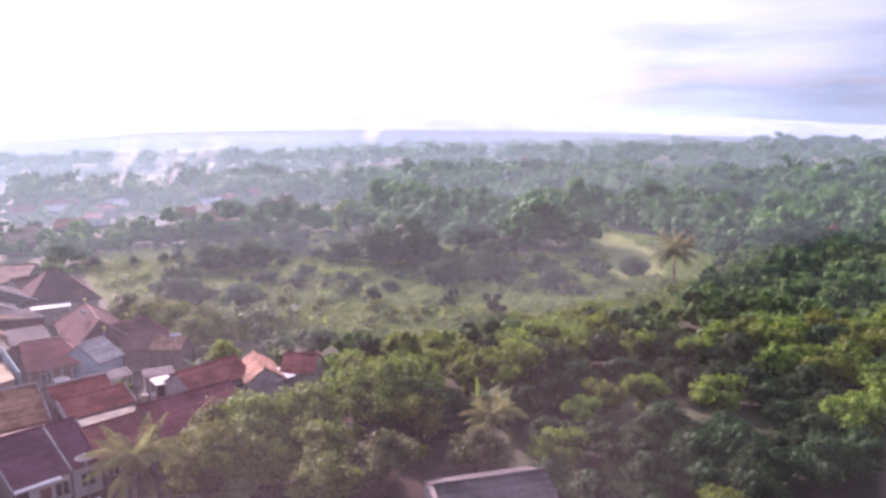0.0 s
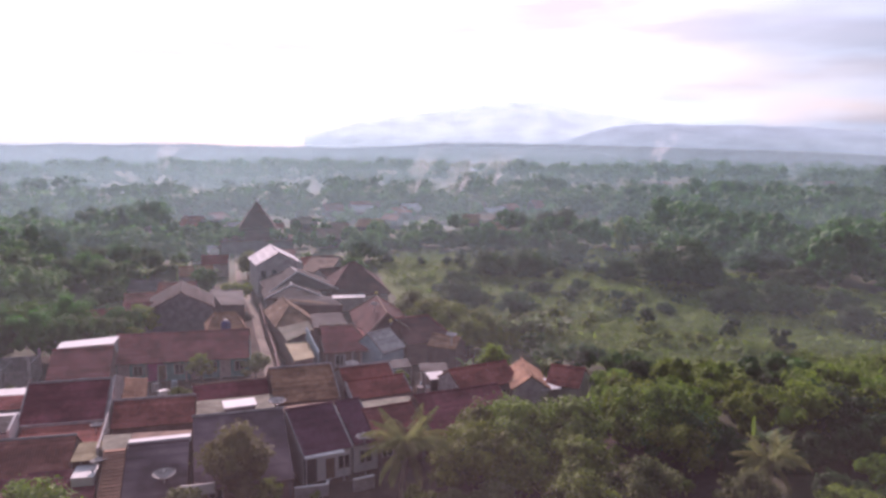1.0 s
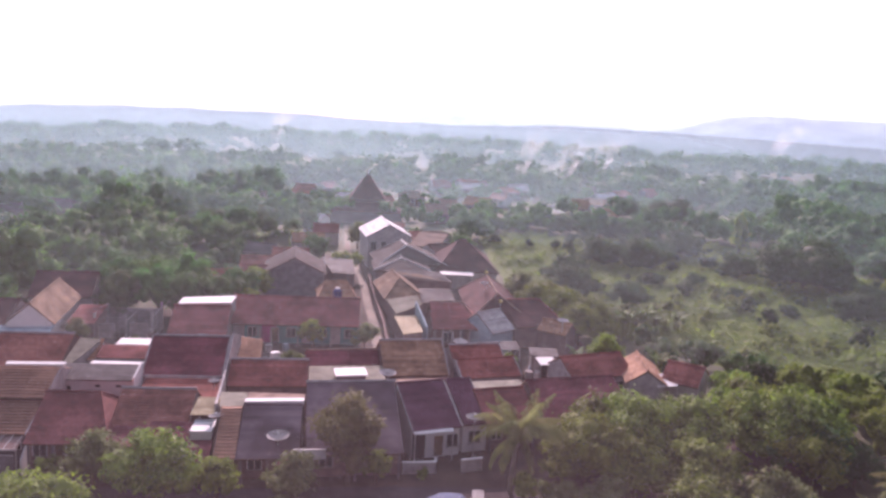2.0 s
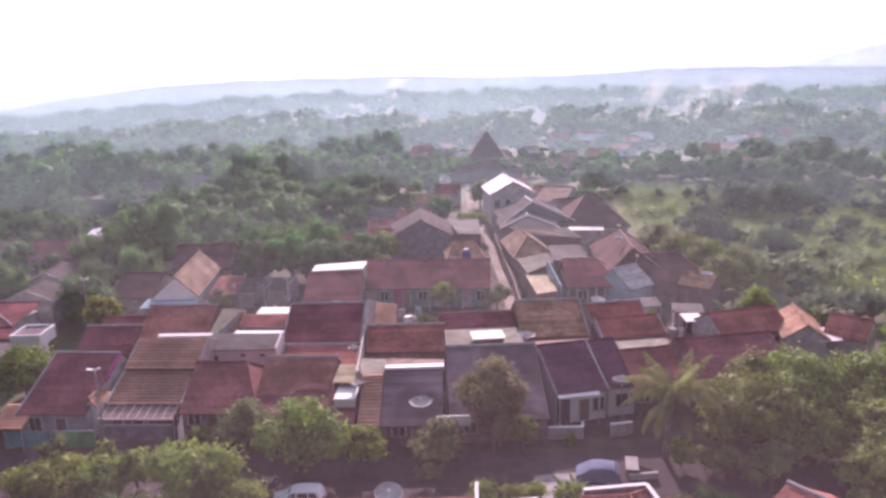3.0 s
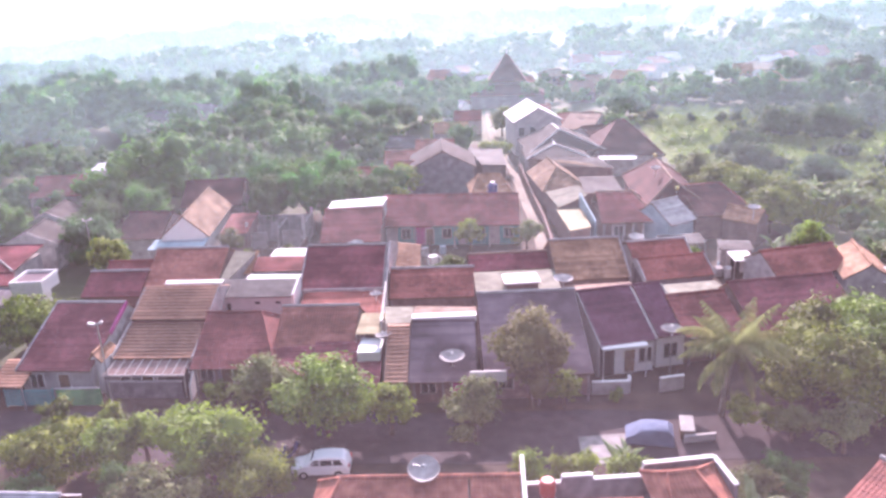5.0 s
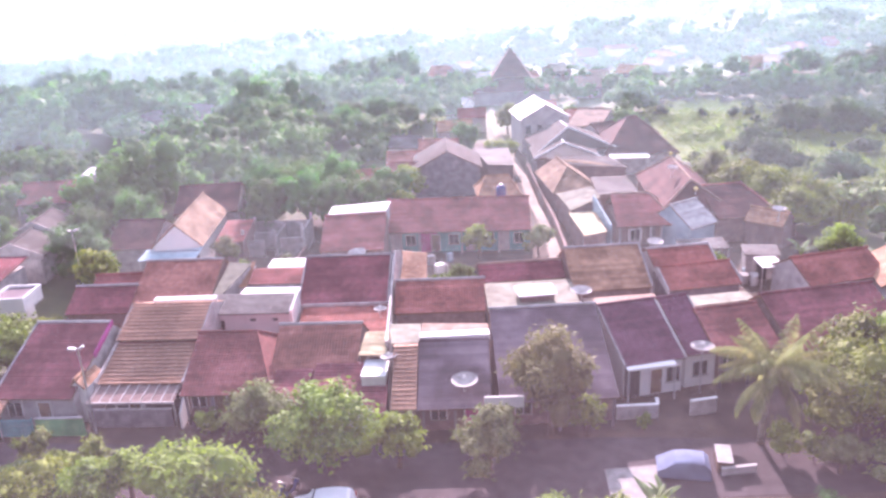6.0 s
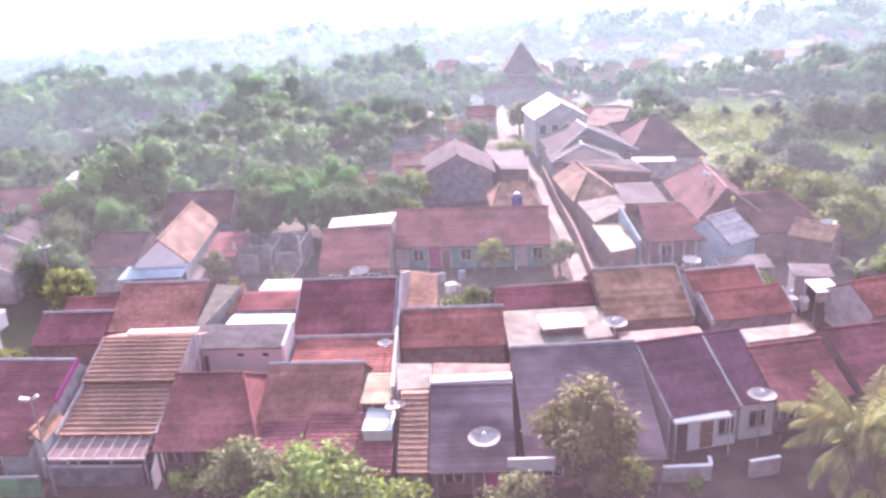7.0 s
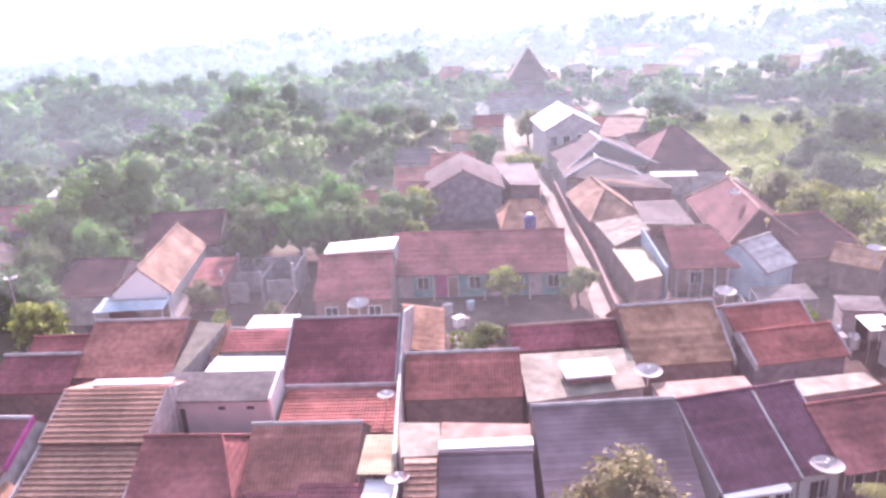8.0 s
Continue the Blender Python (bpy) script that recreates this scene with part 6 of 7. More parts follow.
# ---- single trees and bushes ----
for src, x, y, tn, s in [
        (MANGO[0], -15.8, 61.8, 20, 1.08), (MANGO[2], -21.6, 65.2, 40, 1.05), (BRIGHT[0], -11.2, 62.4, 0, 0.95), (MANGO[2], -5.0, 61.6, 120, 1.0), (RUSSET, -0.7, 66.2, 0, 1.08), (BRIGHT[0], 1.8, 66.0, 60, 0.75),
        (BRIGHT[1], -22.4, 55.6, 0, 1.08), (BRIGHT[1], -18.6, 53.6, 130, 0.8), (MANGO[2], -24.5, 50.8, 10, 1.05), (MANGO[2], -21.6, 51.0, 210, 0.8), (BRIGHT[1], -33.8, 55.8, 60, 0.85), (MANGO[0], -30.2, 57.0, 200, 0.68),
        (BRIGHT[0], -28.3, 58.8, 90, 0.9), (BRIGHT[0], -31.4, 60.0, 190, 0.85), (MANGO[1], 20.0, 64.8, 0, 0.88), (MANGO[1], 26.0, 68.4, 140, 0.95), (MANGO[0], 31.4, 69.6, 60, 1.2), (MANGO[0], 22.6, 70.6, 250, 1.1),
        (MANGO[0], -46.6, 75.6, 15, 1.0), (MANGO[0], -50.4, 72.2, 115, 1.0), (BRIGHT[0], -47.4, 93.6, 15, 1.3), (WOOD[0], -52.0, 99.0, 75, 0.85), (WOOD[1], -50.5, 111.5, 0, 0.9), (WOOD[0], -55.0, 106.0, 0, 0.85), (BRIGHT[1], -46.6, 81.4, 10, 0.6),
        (MANGO[2], -36.6, 103.6, 0, 0.75), (BRIGHT[0], -6.4, 103.6, 30, 0.95), (MANGO[2], 0.6, 104.2, 70, 0.75), (MANGO[2], -9.6, 90.8, 0, 0.55), (MANGO[2], -8.4, 92.4, 90, 0.7), (BRIGHT[0], -16.6, 117.0, 0, 1.1),
        (WOOD[0], -36.5, 122.0, 0, 1.0), (WOOD[1], -31.0, 122.0, 40, 1.0), (WOOD[1], -24.0, 119.5, 140, 0.85), (WOOD[0], -19.0, 120.5, 10, 0.9), (BRIGHT[0], 31.5, 96.5, 0, 1.2), (WOOD[0], 14.2, 54.2, 0, 0.42), (MANGO[2], 12.0, 53.4, 60, 0.7),
        (MANGO[2], -1.5, 178, 0, 1.3), (BRIGHT[1], -3.2, 148.5, 0, 0.9), (WOOD[0], -10.0, 158.0, 0, 0.8), (MANGO[2], 26.0, 126.0, 0, 1.4), (MANGO[0], 31.0, 116.0, 0, 1.1), (BRIGHT[0], -17.0, 128.0, 0, 1.3), (MANGO[0], 29.5, 62.5, 40, 1.0), (MANGO[2], 33.0, 57.5, 40, 1.2), (MANGO[0], 27.0, 57.0, 130, 0.9), (BRIGHT[1], 41.5, 65.5, 30, 1.0), (MANGO[1], 40.5, 70.0, 30, 0.95), (MANGO[2], 41.8, 55.5, 0, 1.0), (MANGO[0], 24.0, 63.2, 0, 0.95), (MANGO[0], 29.0, 66.0, 70, 0.9), (MANGO[2], 20.4, 60.0, 70, 0.8), (MANGO[2], 17.4, 61.4, 20, 0.6), (MANGO[0], 27.2, 118.5, 0, 1.1), (MANGO[0], 30.2, 124.5, 30, 0.95), (MANGO[0], 27.4, 131.5, 60, 0.8), (MANGO[0], 31.2, 108.5, 10, 1.0), (MANGO[1], 33.0, 113.0, 10, 0.75), (MANGO[0], -57.0, 75.5, 0, 1.0), (MANGO[0], -62.0, 82.5, 50, 1.1), (WOOD[1], -65.5, 104.0, 0, 0.9), (WOOD[0], -56.5, 114.5, 0, 0.9), (WOOD[1], -58.0, 119.0, 70, 1.0), (MANGO[0], -52.5, 66.5, 0, 0.9), (MANGO[0], -59.0, 68.0, 0, 1.0), (WOOD[0], -34.6, 115.4, 0, 0.92), (WOOD[1], -29.4, 116.4, 60, 1.0), (WOOD[0], -24.6, 114.6, 110, 0.95), (WOOD[0], -20.6, 115.4, 10, 0.88), (WOOD[1], -27.0, 122.5, 200, 1.05), (WOOD[0], -37.5, 127.0, 20, 1.0), (WOOD[0], -24.3, 190, 0, 0.9), (WOOD[1], -20, 197, 40, 0.8), (WOOD[0], -28.5, 186, 90, 0.95), (WOOD[1], -34, 176, 10, 0.9), (WOOD[0], -30, 169, 70, 0.8), (WOOD[0], -22, 181, 200, 0.8), (WOOD[1], -17, 187, 150, 0.65), (WOOD[0], -14, 196, 20, 0.75), (WOOD[0], -35.5, 184, 20, 0.9), (MANGO[2], -18.0, 112.6, 20, 0.8), (MANGO[2], -28.4, 100.4, 20, 0.5), (MANGO[2], -24.4, 95.6, 80, 0.4), (SHRUB, -33.0, 99.0, 0, 0.9), (SHRUB, 19.0, 96.5, 0, 1.0), (SHRUB, 11.0, 97.0, 0, 0.9), (BANANA[1], 27.5, 98.0, 0, 0.8), (WOOD[0], -27.5, 53.2, 30, 0.42), (WOOD[0], -33.2, 52.4, 80, 0.4), (WOOD[1], -38.0, 54.0, 10, 0.42), (WOOD[0], -21.0, 57.6, 140, 0.36), (WOOD[0], -36.0, 59.0, 200, 0.36)]:
    plant(src, x, y, tn, s)
for x, y, s in ((14.5, 63.5, 1.0), (16.2, 62.8, 0.9), (6.0, 66.9, 0.5), (-37.2, 63.2, 1.1), (-34.5, 61.5, 0.9), (-26, 66.6, 0.9), (9.8, 54.6, 0.8), (-40.8, 58.6, 1.1), (36.2, 68.5, 0.9), (39.5, 61.2, 0.7), (-8.7, 88.7, 0.5), (-11.0, 91.0, 0.5)):
    plant(SHRUB, x, y, 50 * x, s)
for x, y, s in ((-1.3, 52.7, 1.0), (0.5, 52.6, 1.0), (1.6, 52.8, 0.96), (4.2, 52.6, 0.97), (5.4, 53.0, 0.92)):
    plant(YELLOW_SHRUB, x, y, 70 * x, s)
plant(PALM, 13.5, 65.0, 0, 1.03)
plant(PALM, 117, 96, 90, 1.3)
for x, y, s in ((45, 57.6, 0.8),):
    plant(PALM, x, y, 40 * x, s)
rng_b = random.Random(9)
for k in range(26):
    plant(BANANA[k % 2], rng_b.uniform(36, 51), rng_b.uniform(113, 121), rng_b.uniform(0, 360), rng_b.uniform(0.75, 1.0))
for x, y, s in ((50.8, 65.5, 0.85), (45.0, 58.0, 0.75), (4.8, 56.0, 0.65), (11.2, 51.8, 0.85), (38, 95, 0.8), (-60, 140, 1.2), (-52, 150, 1.2), (-47, 147, 1.1), (-22, 168, 1.2), (-16, 176, 1.1)):
    plant(BANANA[int(x) % 2], x, y, 60 * x, s)
for src, x, y, tn, s in [(DOME[0], 89, 150, 0, 1.22), (DOME[1], 52, 169, 0, 1.05), (DOME[1], 60.5, 166, 90, 1.2), (DOME[1], 80, 160, 40, 0.9), (DOME[1], 85, 126, 200, 0.95), (DOME[1], 94, 123, 20, 1.1), (DOME[1], 76, 182, 0, 1.2), (DOME[1], 106, 138, 0, 0.9),
                        (DOME[1], 40, 152, 0, 0.9), (DOME[1], 38, 138, 70, 1.0), (DOME[1], 46, 132, 70, 0.8), (DOME[0], 97, 241, 0, 0.95), (DOME[0], 82, 249, 60, 0.8), (DOME[0], 118, 160, 60, 0.7), (DOME[1], 66, 150, 0, 0.5), (DOME[1], 70, 140, 50, 0.4), (DOME[1], 100, 110, 50, 0.8), (DOME[1], 48, 219, 0, 1.0), (DOME[1], 55, 212, 40, 0.9), (DOME[1], 61, 208, 90, 0.8), (DOME[1], 41, 213, 10, 0.9), (DOME[1], 68, 207, 70, 0.9), (DOME[1], 76, 204, 10, 0.8), (DOME[1], 34, 209, 60, 0.8), (DOME[1], 69.5, 178, 20, 0.85), (DOME[1], 97, 150, 110, 0.8), (DOME[1], 92, 133, 30, 0.9), (DOME[1], 64, 187, 70, 0.7), (DOME[1], 58, 150, 10, 0.45), (DOME[1], 74, 128, 140, 0.4),
                        (DOME[1], 108, 124, 60, 0.75), (DOME[1], 116, 118, 10, 0.6), (DOME[1], 121, 110, 80, 0.7), (DOME[1], 50, 141, 60, 0.5), (DOME[1], 44, 160, 60, 0.6), (DOME[1], 102, 128, 200, 0.6), (DOME[1], 78, 170, 200, 0.5)]:
    plant(src, x, y, tn, s)
cyp = tree("cypress", "pale green cone-shaped tree in the meadow", "tree", 2.6, 11.0, 0.3, 2200, 0.5, L2, 91, 6)
for cc in cyp.children:
    if cc.name.startswith("crown"):
        for v in cc.data.vertices:
            k = max(0.06, 1.15 - v.co.z / 11.5)
            v.co.x *= k * 1.15
            v.co.y *= k * 1.15
plant(cyp, 90, 181, 0, 1.15)
plant(GROVE[2], 112, 141, 0, 0.75)
spire = tree("spruce_like_tree", "tall dark pointed tree", "tree", 3.0, 17.0, 0.5, 2600, 0.7, L8, 92, 6, trunk=0.3)
for cc in spire.children:
    if cc.name.startswith("crown"):
        for v in cc.data.vertices:
            k = max(0.05, 1.25 - v.co.z / 21)
            v.co.x *= k * 1.5
            v.co.y *= k * 1.5
for x, y, s in ((-37.0, 234, 0.68),):
    plant(spire, x, y, 0, s)
GROVE_EDGE = [(37, 76), (41, 84), (50, 90), (58, 82), (66, 77), (80, 75), (84, 66), (104, 62), (118, 52), (92, 34), (40, 36), (44, 52), (46, 66)]
rng_g = random.Random(23)
made, spots = 0, []
for k in range(6000):
    x, y = rng_g.uniform(36, 118), rng_g.uniform(34, 92)
    if made == 215 or not in_poly(x, y, GROVE_EDGE) or math.hypot(x - 38, y - 60) < 4.5 or math.hypot(x - 45.5, y - 58.5) < 4.2 or math.hypot(x - 50.8, y - 65.5) < 3.4 or min([math.hypot(x - a, y - b) for a, b in spots] or [9]) < 4.2:
        continue
    # mostly dark-leaved trees here, so leaf colour carries the shadow of the hollow
    shade_hollow = y < 69 and x < 84
    if shade_hollow and rng_g.random() < 0.5:
        continue
    spots.append((x, y))
    plant(GROVE[rng_g.choice((2, 2, 2, 2, 0)) if shade_hollow else rng_g.choice((0, 1, 1, 0, 2, 0))], x, y, rng_g.uniform(0, 360), rng_g.uniform(0.4, 0.62) if shade_hollow else rng_g.uniform(0.55, 0.82) * (0.85 if x > 86 else 1.0))
    made += 1

bs = thing("banana_shoot", "young banana shoot with one upright lime-green leaf", "banana plant", (47.9, 63.5, 0), 20)
part("stem", Geo().tube((0, 0, 0), (0, 0, 4.3), 0.1, 0.05, 8), L7, bs)
blade = Geo()
rows = [(0.34 * math.sin(math.pi * (0.1 + 0.87 * u)) ** 0.7, 0.12 * u * u, 4.2 + 2.1 * u) for u in (k / 7 for k in range(8))]
blade.add([p for w, y, z in rows for p in ((-w, y + 0.3 * w, z), (0, y, z), (w, y + 0.3 * w, z))],
          [q for i in range(0, 21, 3) for q in ((i, i + 1, i + 4, i + 3), (i + 1, i + 2, i + 5, i + 4))])
part("leaf", blade, L2, bs, "lime-green upright blade")

# the plants that were built at the origin go to places of their own
for k, src in enumerate([*MANGO, *BRIGHT, *WOOD, RUSSET, SHRUB, YELLOW_SHRUB, *DOME, *GROVE, PALM, *BANANA, cyp, spire]):
    src.matrix_basis = pose(-62 - 7 * (k % 6), 60 + 9 * (k // 6), 0)


# ---- woods and meadow, which nobody could count ----
def scatter(name, label, cat, spots, templates, material, seed):
    """One mesh of many copies of small templates at (x, y, z, scale)."""
    rng = np.random.default_rng(seed)
    vs, fs, o = [], [], 0
    for x, y, z, s in spots:
        v, f = templates[rng.integers(len(templates))]
        t = rng.uniform(0, 6.28)
        c, sn = math.cos(t), math.sin(t)
        k = np.array((s * rng.uniform(0.95, 1.4), s * rng.uniform(0.95, 1.4), s * rng.uniform(0.75, 1.15)))
        q = v * k
        vs.append(np.stack([q[:, 0] * c - q[:, 1] * sn + x, q[:, 0] * sn + q[:, 1] * c + y, q[:, 2] + z], 1))
        fs.append(f + o)
        o += len(v)
    ob = new(name, quads_mesh(name, np.concatenate(vs), np.concatenate(fs), material))
    return tagged(ob, label, cat, kind="stuff")


rng_t = np.random.default_rng(101)
MID = [leaf_cloud(rng_t, crown_lobes(rng_t, 4.4, 7.2 + 0.6 * k, 0.2, 4), 330, 0.85, 0.62, True, 0.45, 15, core_res=(6, 3)) for k in range(5)]
NEAR = [leaf_cloud(rng_t, crown_lobes(rng_t, 4.4, 7.2 + 0.6 * k, 0.2, 5), 620, 0.58, 0.62, True, 0.45, 22, core_res=(8, 4)) for k in range(4)]
FAR = [leaf_cloud(rng_t, crown_lobes(rng_t, 5.6, 6.2 + 0.5 * k, -0.8, 2), 78, 1.8, 0.7, True, 0.45, 8, core_res=(4, 2)) for k in range(4)]
mid_a, mid_b, near_a, near_b, far_s = [], [], [], [], []
tries = 0
rng_f = random.Random(31)
while len(mid_a) + len(mid_b) + len(near_a) + len(near_b) < 1750 and tries < 60000:
    tries += 1
    az, r = rng_f.uniform(-0.78, 1.25), 75 + 260 * rng_f.random() ** 0.72
    x, y = r * math.sin(az), r * math.cos(az)
    if in_poly(x, y, MEADOW) or in_poly(x, y, VILLAGE) or y < 40 or in_poly(x, y, GROVE_EDGE):
        continue
    sparse = -30 < x < 130 and 212 < y < 345
    if sparse and rng_f.random() < (0.4 if y > 238 else 0.1):
        continue
    s = (0.55 if x > 30 and r < 190 else 0.8 if r < 185 else 1) * rng_f.uniform(0.7, 1.3) * (1.2 if noise.noise((x / 30, y / 30, 0)) > 0.1 else 0.85) * (0.55 if sparse else 1)
    kinds = (near_a, near_b) if r < 185 else (mid_a, mid_b)
    kinds[noise.noise((x / 22, y / 22, 5)) + rng_f.uniform(-0.25, 0.25) > 0.14].append((x, y, height(x, y), s))
tries = 0
while len(far_s) < 2500:
    az, u = rng_f.uniform(-0.85, 1.3), rng_f.random()
    r = 320 + 1000 * u ** 1.5
    x, y = r * math.sin(az), r * math.cos(az)
    far_s.append((x, y, height(x, y), rng_f.uniform(0.7, 1.3) * (1 + r / 2200)))
scatter("woods", "dense green woodland of rounded crowns round the village", "woodland", mid_a, MID, L5, 1)
scatter("woods", "brighter yellow-green trees among the woodland", "woodland", mid_b, MID, L9, 2)
scatter("near_woods", "leafy dark green trees behind the village", "woodland", near_a, NEAR, L5, 8)
scatter("near_woods", "light green trees and bamboo behind the village", "woodland", near_b, NEAR, L9, 9)
scatter("far_woods", "distant dark woodland reaching the hills", "woodland", far_s, FAR, L5, 3)
tuft = []
for k in range(3):
    v, f = leaf_cloud(rng_t, [(0, 0, 0.15, 1.1, 1.1, 0.5)], 26, 0.42, 0.5, False, 0.8, 3)
    tuft.append((v, f))
grass = []
while len(grass) < 6500:
    x, y = rng_f.uniform(30, 176), rng_f.uniform(75, 206)
    if in_poly(x, y, MEADOW) and not in_poly(x, y, PADDY):
        grass.append((x, y, 0, rng_f.uniform(0.6, 1.5) * (1.6 if noise.noise((x / 14, y / 14, 3)) > 0.18 else 0.9)))
shrubs = []
while len(shrubs) < 110:
    x, y = rng_f.uniform(27, 130), rng_f.uniform(85, 205)
    if in_poly(x, y, MEADOW) and not in_poly(x, y, PADDY) and noise.noise((x / 18, y / 18, 7)) > -0.05:
        shrubs.append((x, y, -0.1, rng_f.uniform(0.16, 0.36)))
hedge = []
while len(hedge) < 60:
    x, y = rng_f.uniform(30, 130), rng_f.uniform(85, 205)
    if in_poly(x, y, MEADOW) and not in_poly(x, y, PADDY) and abs(noise.noise((x / 26, y / 14, 11))) < 0.07:
        hedge.append((x, y, -0.1, rng_f.uniform(0.25, 0.5)))
scatter("meadow_hedges", "dark straggling hedges and scrub across the meadow", "shrubs", hedge, MID, L8, 6)
low = []
while len(low) < 520:
    x, y = rng_f.uniform(84, 200), rng_f.uniform(36, 128)
    if not in_poly(x, y, MEADOW) and not in_poly(x, y, GROVE_EDGE) and y > 40:
        low.append((x, y, -0.1, rng_f.uniform(0.32, 0.6)))
scatter("low_woods", "low hazy light green thicket beside the fields", "woodland", low, MID, L9, 7)
scatter("meadow_shrubs", "low yellow-green shrubs and tall weeds in the meadow", "shrubs", shrubs, MID, L2, 5)
scatter("meadow_grass", "sunlit rough meadow grass and low weeds", "grass", grass, tuft, GRASS, 4)


# ---- added haze sheets over village and woods ----
def mist(name, label, r, az0, az1, top, thick, seed, fade=None, tone=(0.82, 0.97, 1.0), flat=False):
    """A stand-in for haze: an added curved sheet that scatters the light which falls on it and lets the rest through.
    tone: painted haze tint.
    """
    m = bpy.data.materials.new(name + "_veil")
    m.use_nodes = True
    n, l = m.node_tree.nodes, m.node_tree.links
    n.remove(n["Principled BSDF"])
    tc, sep, no, mp = n.new("ShaderNodeTexCoord"), n.new("ShaderNodeSeparateXYZ"), n.new("ShaderNodeTexNoise"), n.new("ShaderNodeMapping")
    l.new(tc.outputs["Object"], sep.inputs[0])
    l.new(tc.outputs["Object"], mp.inputs[0])
    mp.inputs["Scale"].default_value = (0.006, 0.006, 0.03)
    mp.inputs["Location"].default_value = (seed, seed * 0.7, 0)
    l.new(mp.outputs[0], no.inputs[0])
    no.inputs["Scale"].default_value, no.inputs["Detail"].default_value = 1.0, 4
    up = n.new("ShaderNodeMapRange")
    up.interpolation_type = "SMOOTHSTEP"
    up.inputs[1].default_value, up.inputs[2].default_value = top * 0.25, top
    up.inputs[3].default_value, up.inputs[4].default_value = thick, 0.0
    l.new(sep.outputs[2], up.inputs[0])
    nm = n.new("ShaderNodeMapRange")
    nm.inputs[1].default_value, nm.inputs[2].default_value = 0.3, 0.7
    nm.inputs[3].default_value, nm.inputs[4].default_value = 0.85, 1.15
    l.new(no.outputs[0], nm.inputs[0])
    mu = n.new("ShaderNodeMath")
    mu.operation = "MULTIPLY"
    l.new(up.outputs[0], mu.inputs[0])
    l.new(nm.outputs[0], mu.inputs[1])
    # haze is made weaker to the right, on the side away from the sun
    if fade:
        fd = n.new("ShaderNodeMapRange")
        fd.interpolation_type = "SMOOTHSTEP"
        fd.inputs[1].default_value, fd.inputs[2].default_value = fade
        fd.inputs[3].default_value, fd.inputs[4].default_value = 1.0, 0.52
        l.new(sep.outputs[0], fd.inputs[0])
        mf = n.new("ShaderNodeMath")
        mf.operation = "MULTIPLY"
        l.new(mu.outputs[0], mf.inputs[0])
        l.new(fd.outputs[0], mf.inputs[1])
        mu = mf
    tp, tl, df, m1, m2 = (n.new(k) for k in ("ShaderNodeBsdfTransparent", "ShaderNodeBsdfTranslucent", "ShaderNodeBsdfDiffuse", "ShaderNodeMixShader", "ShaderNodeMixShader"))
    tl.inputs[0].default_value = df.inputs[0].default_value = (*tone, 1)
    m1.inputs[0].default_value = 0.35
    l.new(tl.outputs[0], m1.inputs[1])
    l.new(df.outputs[0], m1.inputs[2])
    l.new(mu.outputs[0], m2.inputs[0])
    l.new(tp.outputs[0], m2.inputs[1])
    l.new(m1.outputs[0], m2.inputs[2])
    l.new(m2.outputs[0], n["Material Output"].inputs[0])
    g = Geo()
    k = 48
    pts = []
    for i in range(k + 1):
        a = math.radians(az0 + (az1 - az0) * i / k)
        q = r * (1 + 0.03 * math.sin(i * 0.9 + seed))
        x, y = (-160 + 400 * i / k, r) if flat else (q * math.sin(a), q * math.cos(a))
        pts += [(x, y, -6 if r < 300 else -60), (x, y, top)]
    g.add(pts, [(2 * i, 2 * i + 2, 2 * i + 3, 2 * i + 1) for i in range(k)])
    return structure(name, g, m, label, "mist")


# tints paint the haze: pinkish lens veil near, bluer and darker far off
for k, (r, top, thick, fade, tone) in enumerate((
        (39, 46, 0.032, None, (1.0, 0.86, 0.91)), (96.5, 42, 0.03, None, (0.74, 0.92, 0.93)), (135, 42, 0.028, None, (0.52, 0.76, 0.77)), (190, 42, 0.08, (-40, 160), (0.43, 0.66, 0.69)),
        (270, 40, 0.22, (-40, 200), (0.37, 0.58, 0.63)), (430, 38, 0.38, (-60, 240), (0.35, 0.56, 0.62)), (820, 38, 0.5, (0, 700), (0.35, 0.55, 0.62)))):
    mist("mist_bank", "thin tinted sheet added to stand in for haze", r, -85, 100, top, thick, 3.1 * k + 1, fade, tone, k == 1)


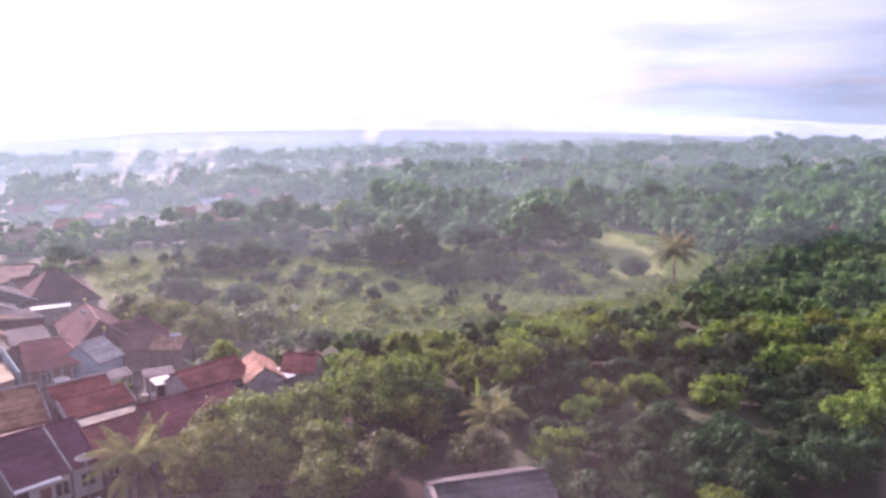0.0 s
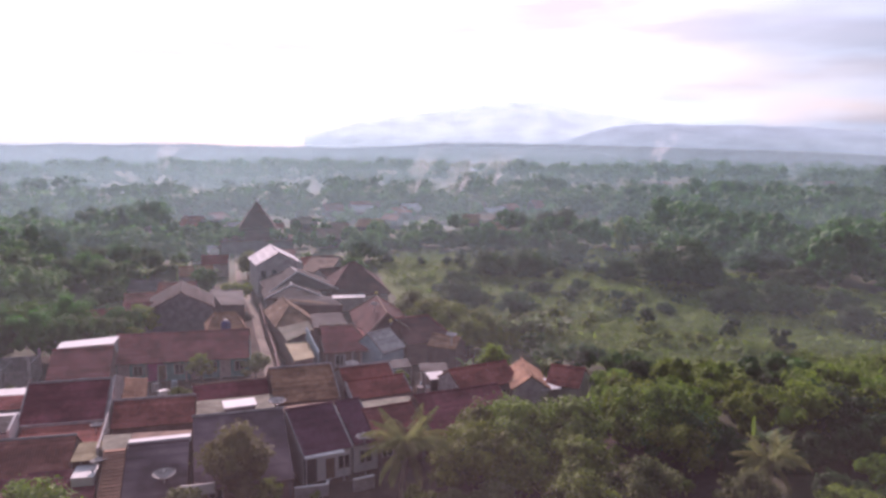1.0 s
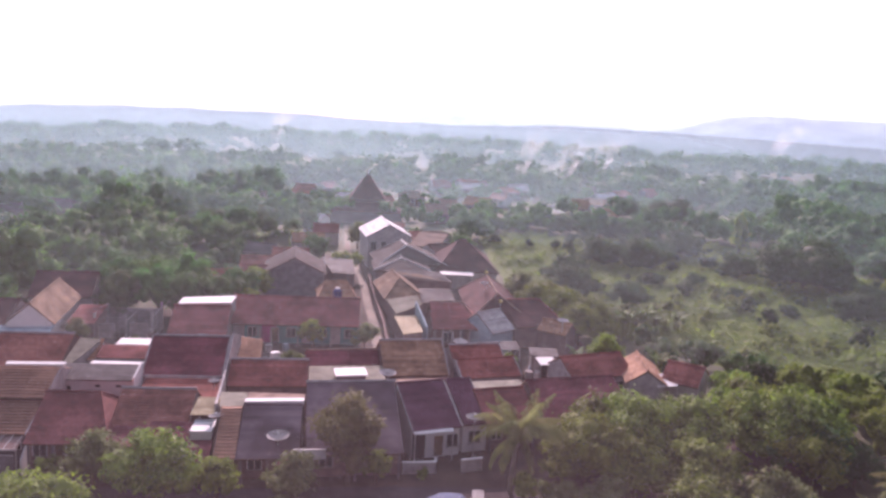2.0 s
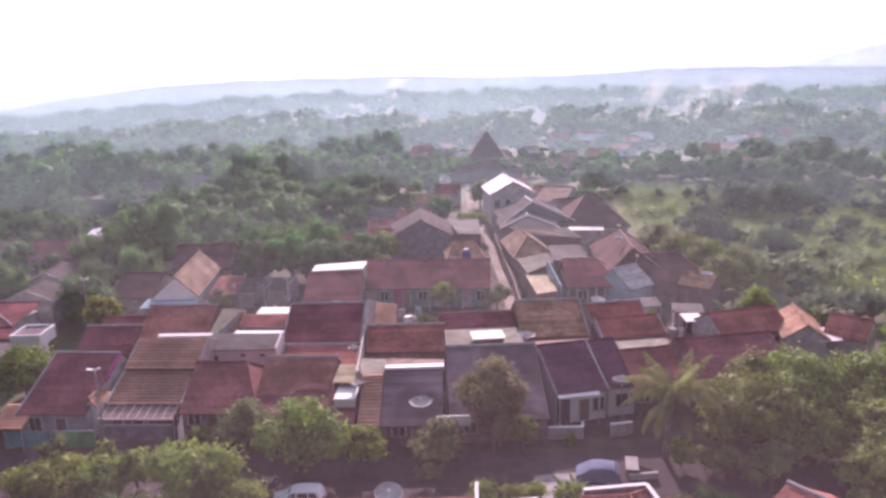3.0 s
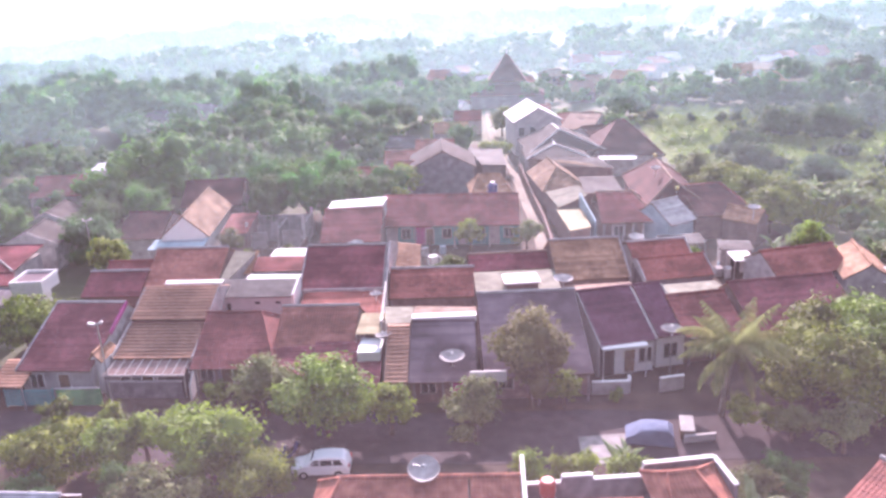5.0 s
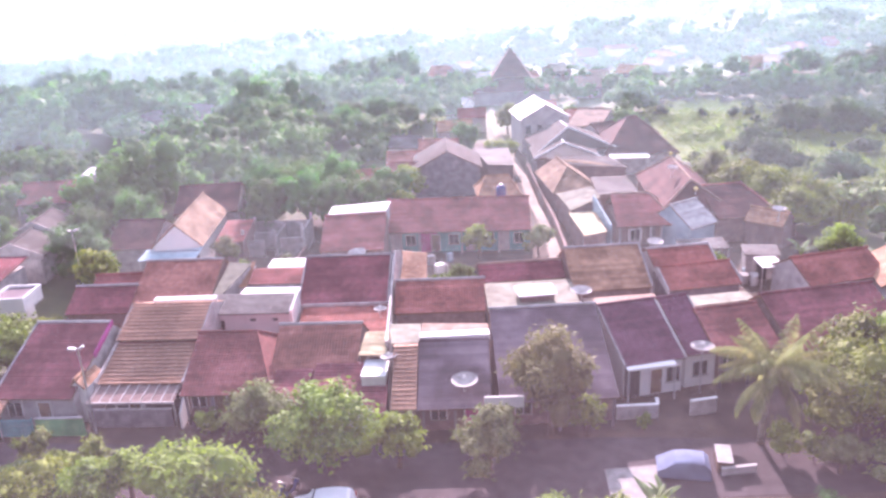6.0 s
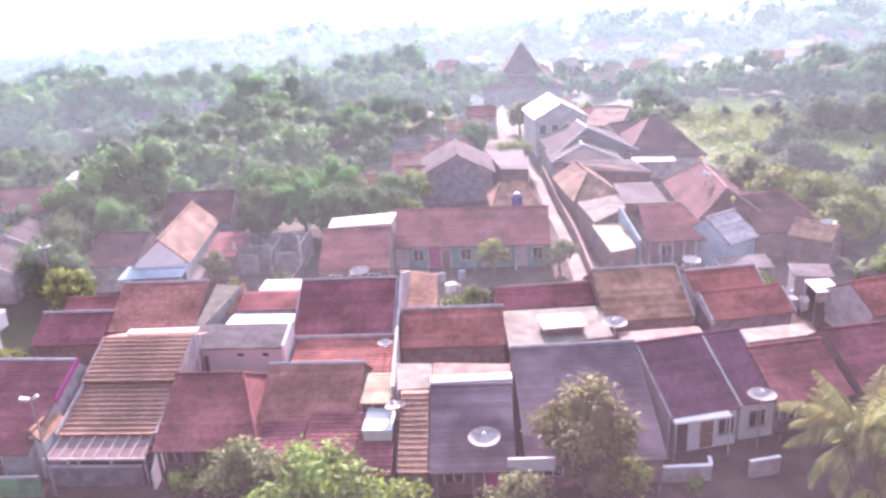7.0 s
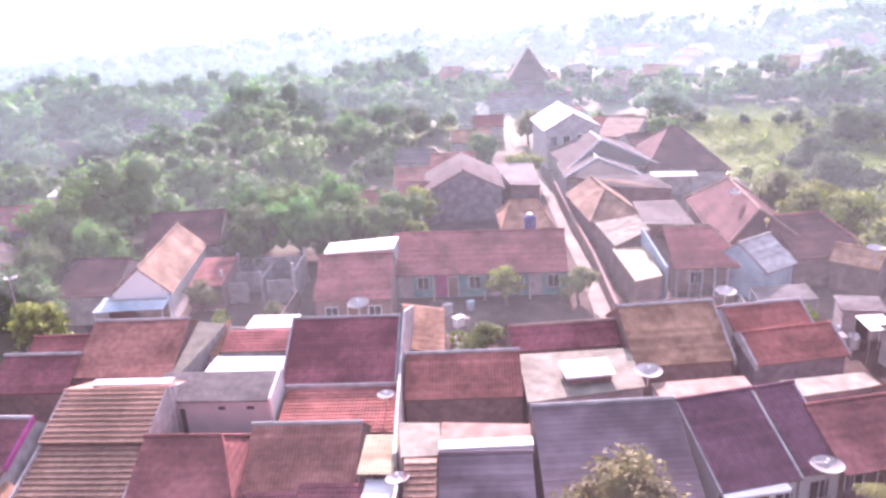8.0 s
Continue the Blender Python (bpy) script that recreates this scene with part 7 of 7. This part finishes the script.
def smoke(x, y, h, w, seed):
    """A thin plume of wood smoke that leans and widens as it rises."""
    m = bpy.data.materials.new("wood_smoke")
    m.use_nodes = True
    n, l = m.node_tree.nodes, m.node_tree.links
    n.remove(n["Principled BSDF"])
    tc, no, at = n.new("ShaderNodeTexCoord"), n.new("ShaderNodeTexNoise"), n.new("ShaderNodeSeparateXYZ")
    l.new(tc.outputs["Object"], no.inputs[0])
    l.new(tc.outputs["Generated"], at.inputs[0])
    no.inputs["Scale"].default_value, no.inputs["Detail"].default_value = 0.16, 5
    a = n.new("ShaderNodeMapRange")
    a.inputs[1].default_value, a.inputs[2].default_value, a.inputs[3].default_value, a.inputs[4].default_value = 0.42, 0.7, 0.0, 0.32
    l.new(no.outputs[0], a.inputs[0])
    f = n.new("ShaderNodeMapRange")
    f.inputs[1].default_value, f.inputs[2].default_value, f.inputs[3].default_value, f.inputs[4].default_value = 0.3, 1.0, 1.0, 0.0
    l.new(at.outputs[2], f.inputs[0])
    mu = n.new("ShaderNodeMath")
    mu.operation = "MULTIPLY"
    l.new(a.outputs[0], mu.inputs[0])
    l.new(f.outputs[0], mu.inputs[1])
    tp, tl, mx = n.new("ShaderNodeBsdfTransparent"), n.new("ShaderNodeBsdfTranslucent"), n.new("ShaderNodeMixShader")
    tl.inputs[0].default_value = (0.95, 0.97, 1.0, 1)
    l.new(mu.outputs[0], mx.inputs[0])
    l.new(tp.outputs[0], mx.inputs[1])
    l.new(tl.outputs[0], mx.inputs[2])
    l.new(mx.outputs[0], n["Material Output"].inputs[0])
    g = Geo()
    k, prof = 10, []
    for i in range(9):
        u = i / 8
        prof.append((max(0.3, w * (0.12 + 0.9 * u)), h * u))
    for i in range(8):
        (ra, za), (rb, zb) = prof[i], prof[i + 1]
        oa, ob_ = 0.02 * za * za, 0.02 * zb * zb
        pts = []
        for r, z, o in ((ra, za, oa), (rb, zb, ob_)):
            pts += [(o + r * math.cos(math.pi * j / k), -0.35 * r * math.sin(math.pi * j / k), z) for j in range(k + 1)]
        g.add(pts, [(j, j + 1, k + 2 + j, k + 1 + j) for j in range(k)])
    ob = new("smoke_plume", g.mesh("smoke_plume", m))
    ob.location = (x, y, 4)
    return tagged(ob, "thin white wood smoke drifting over the village", "smoke", kind="stuff")


for x, y, h, w in ((62, 318, 26, 7), (84, 330, 20, 9), (112, 372, 22, 10), (-60, 520, 34, 12), (300, 560, 34, 14)):
    smoke(x, y, h, w, x)
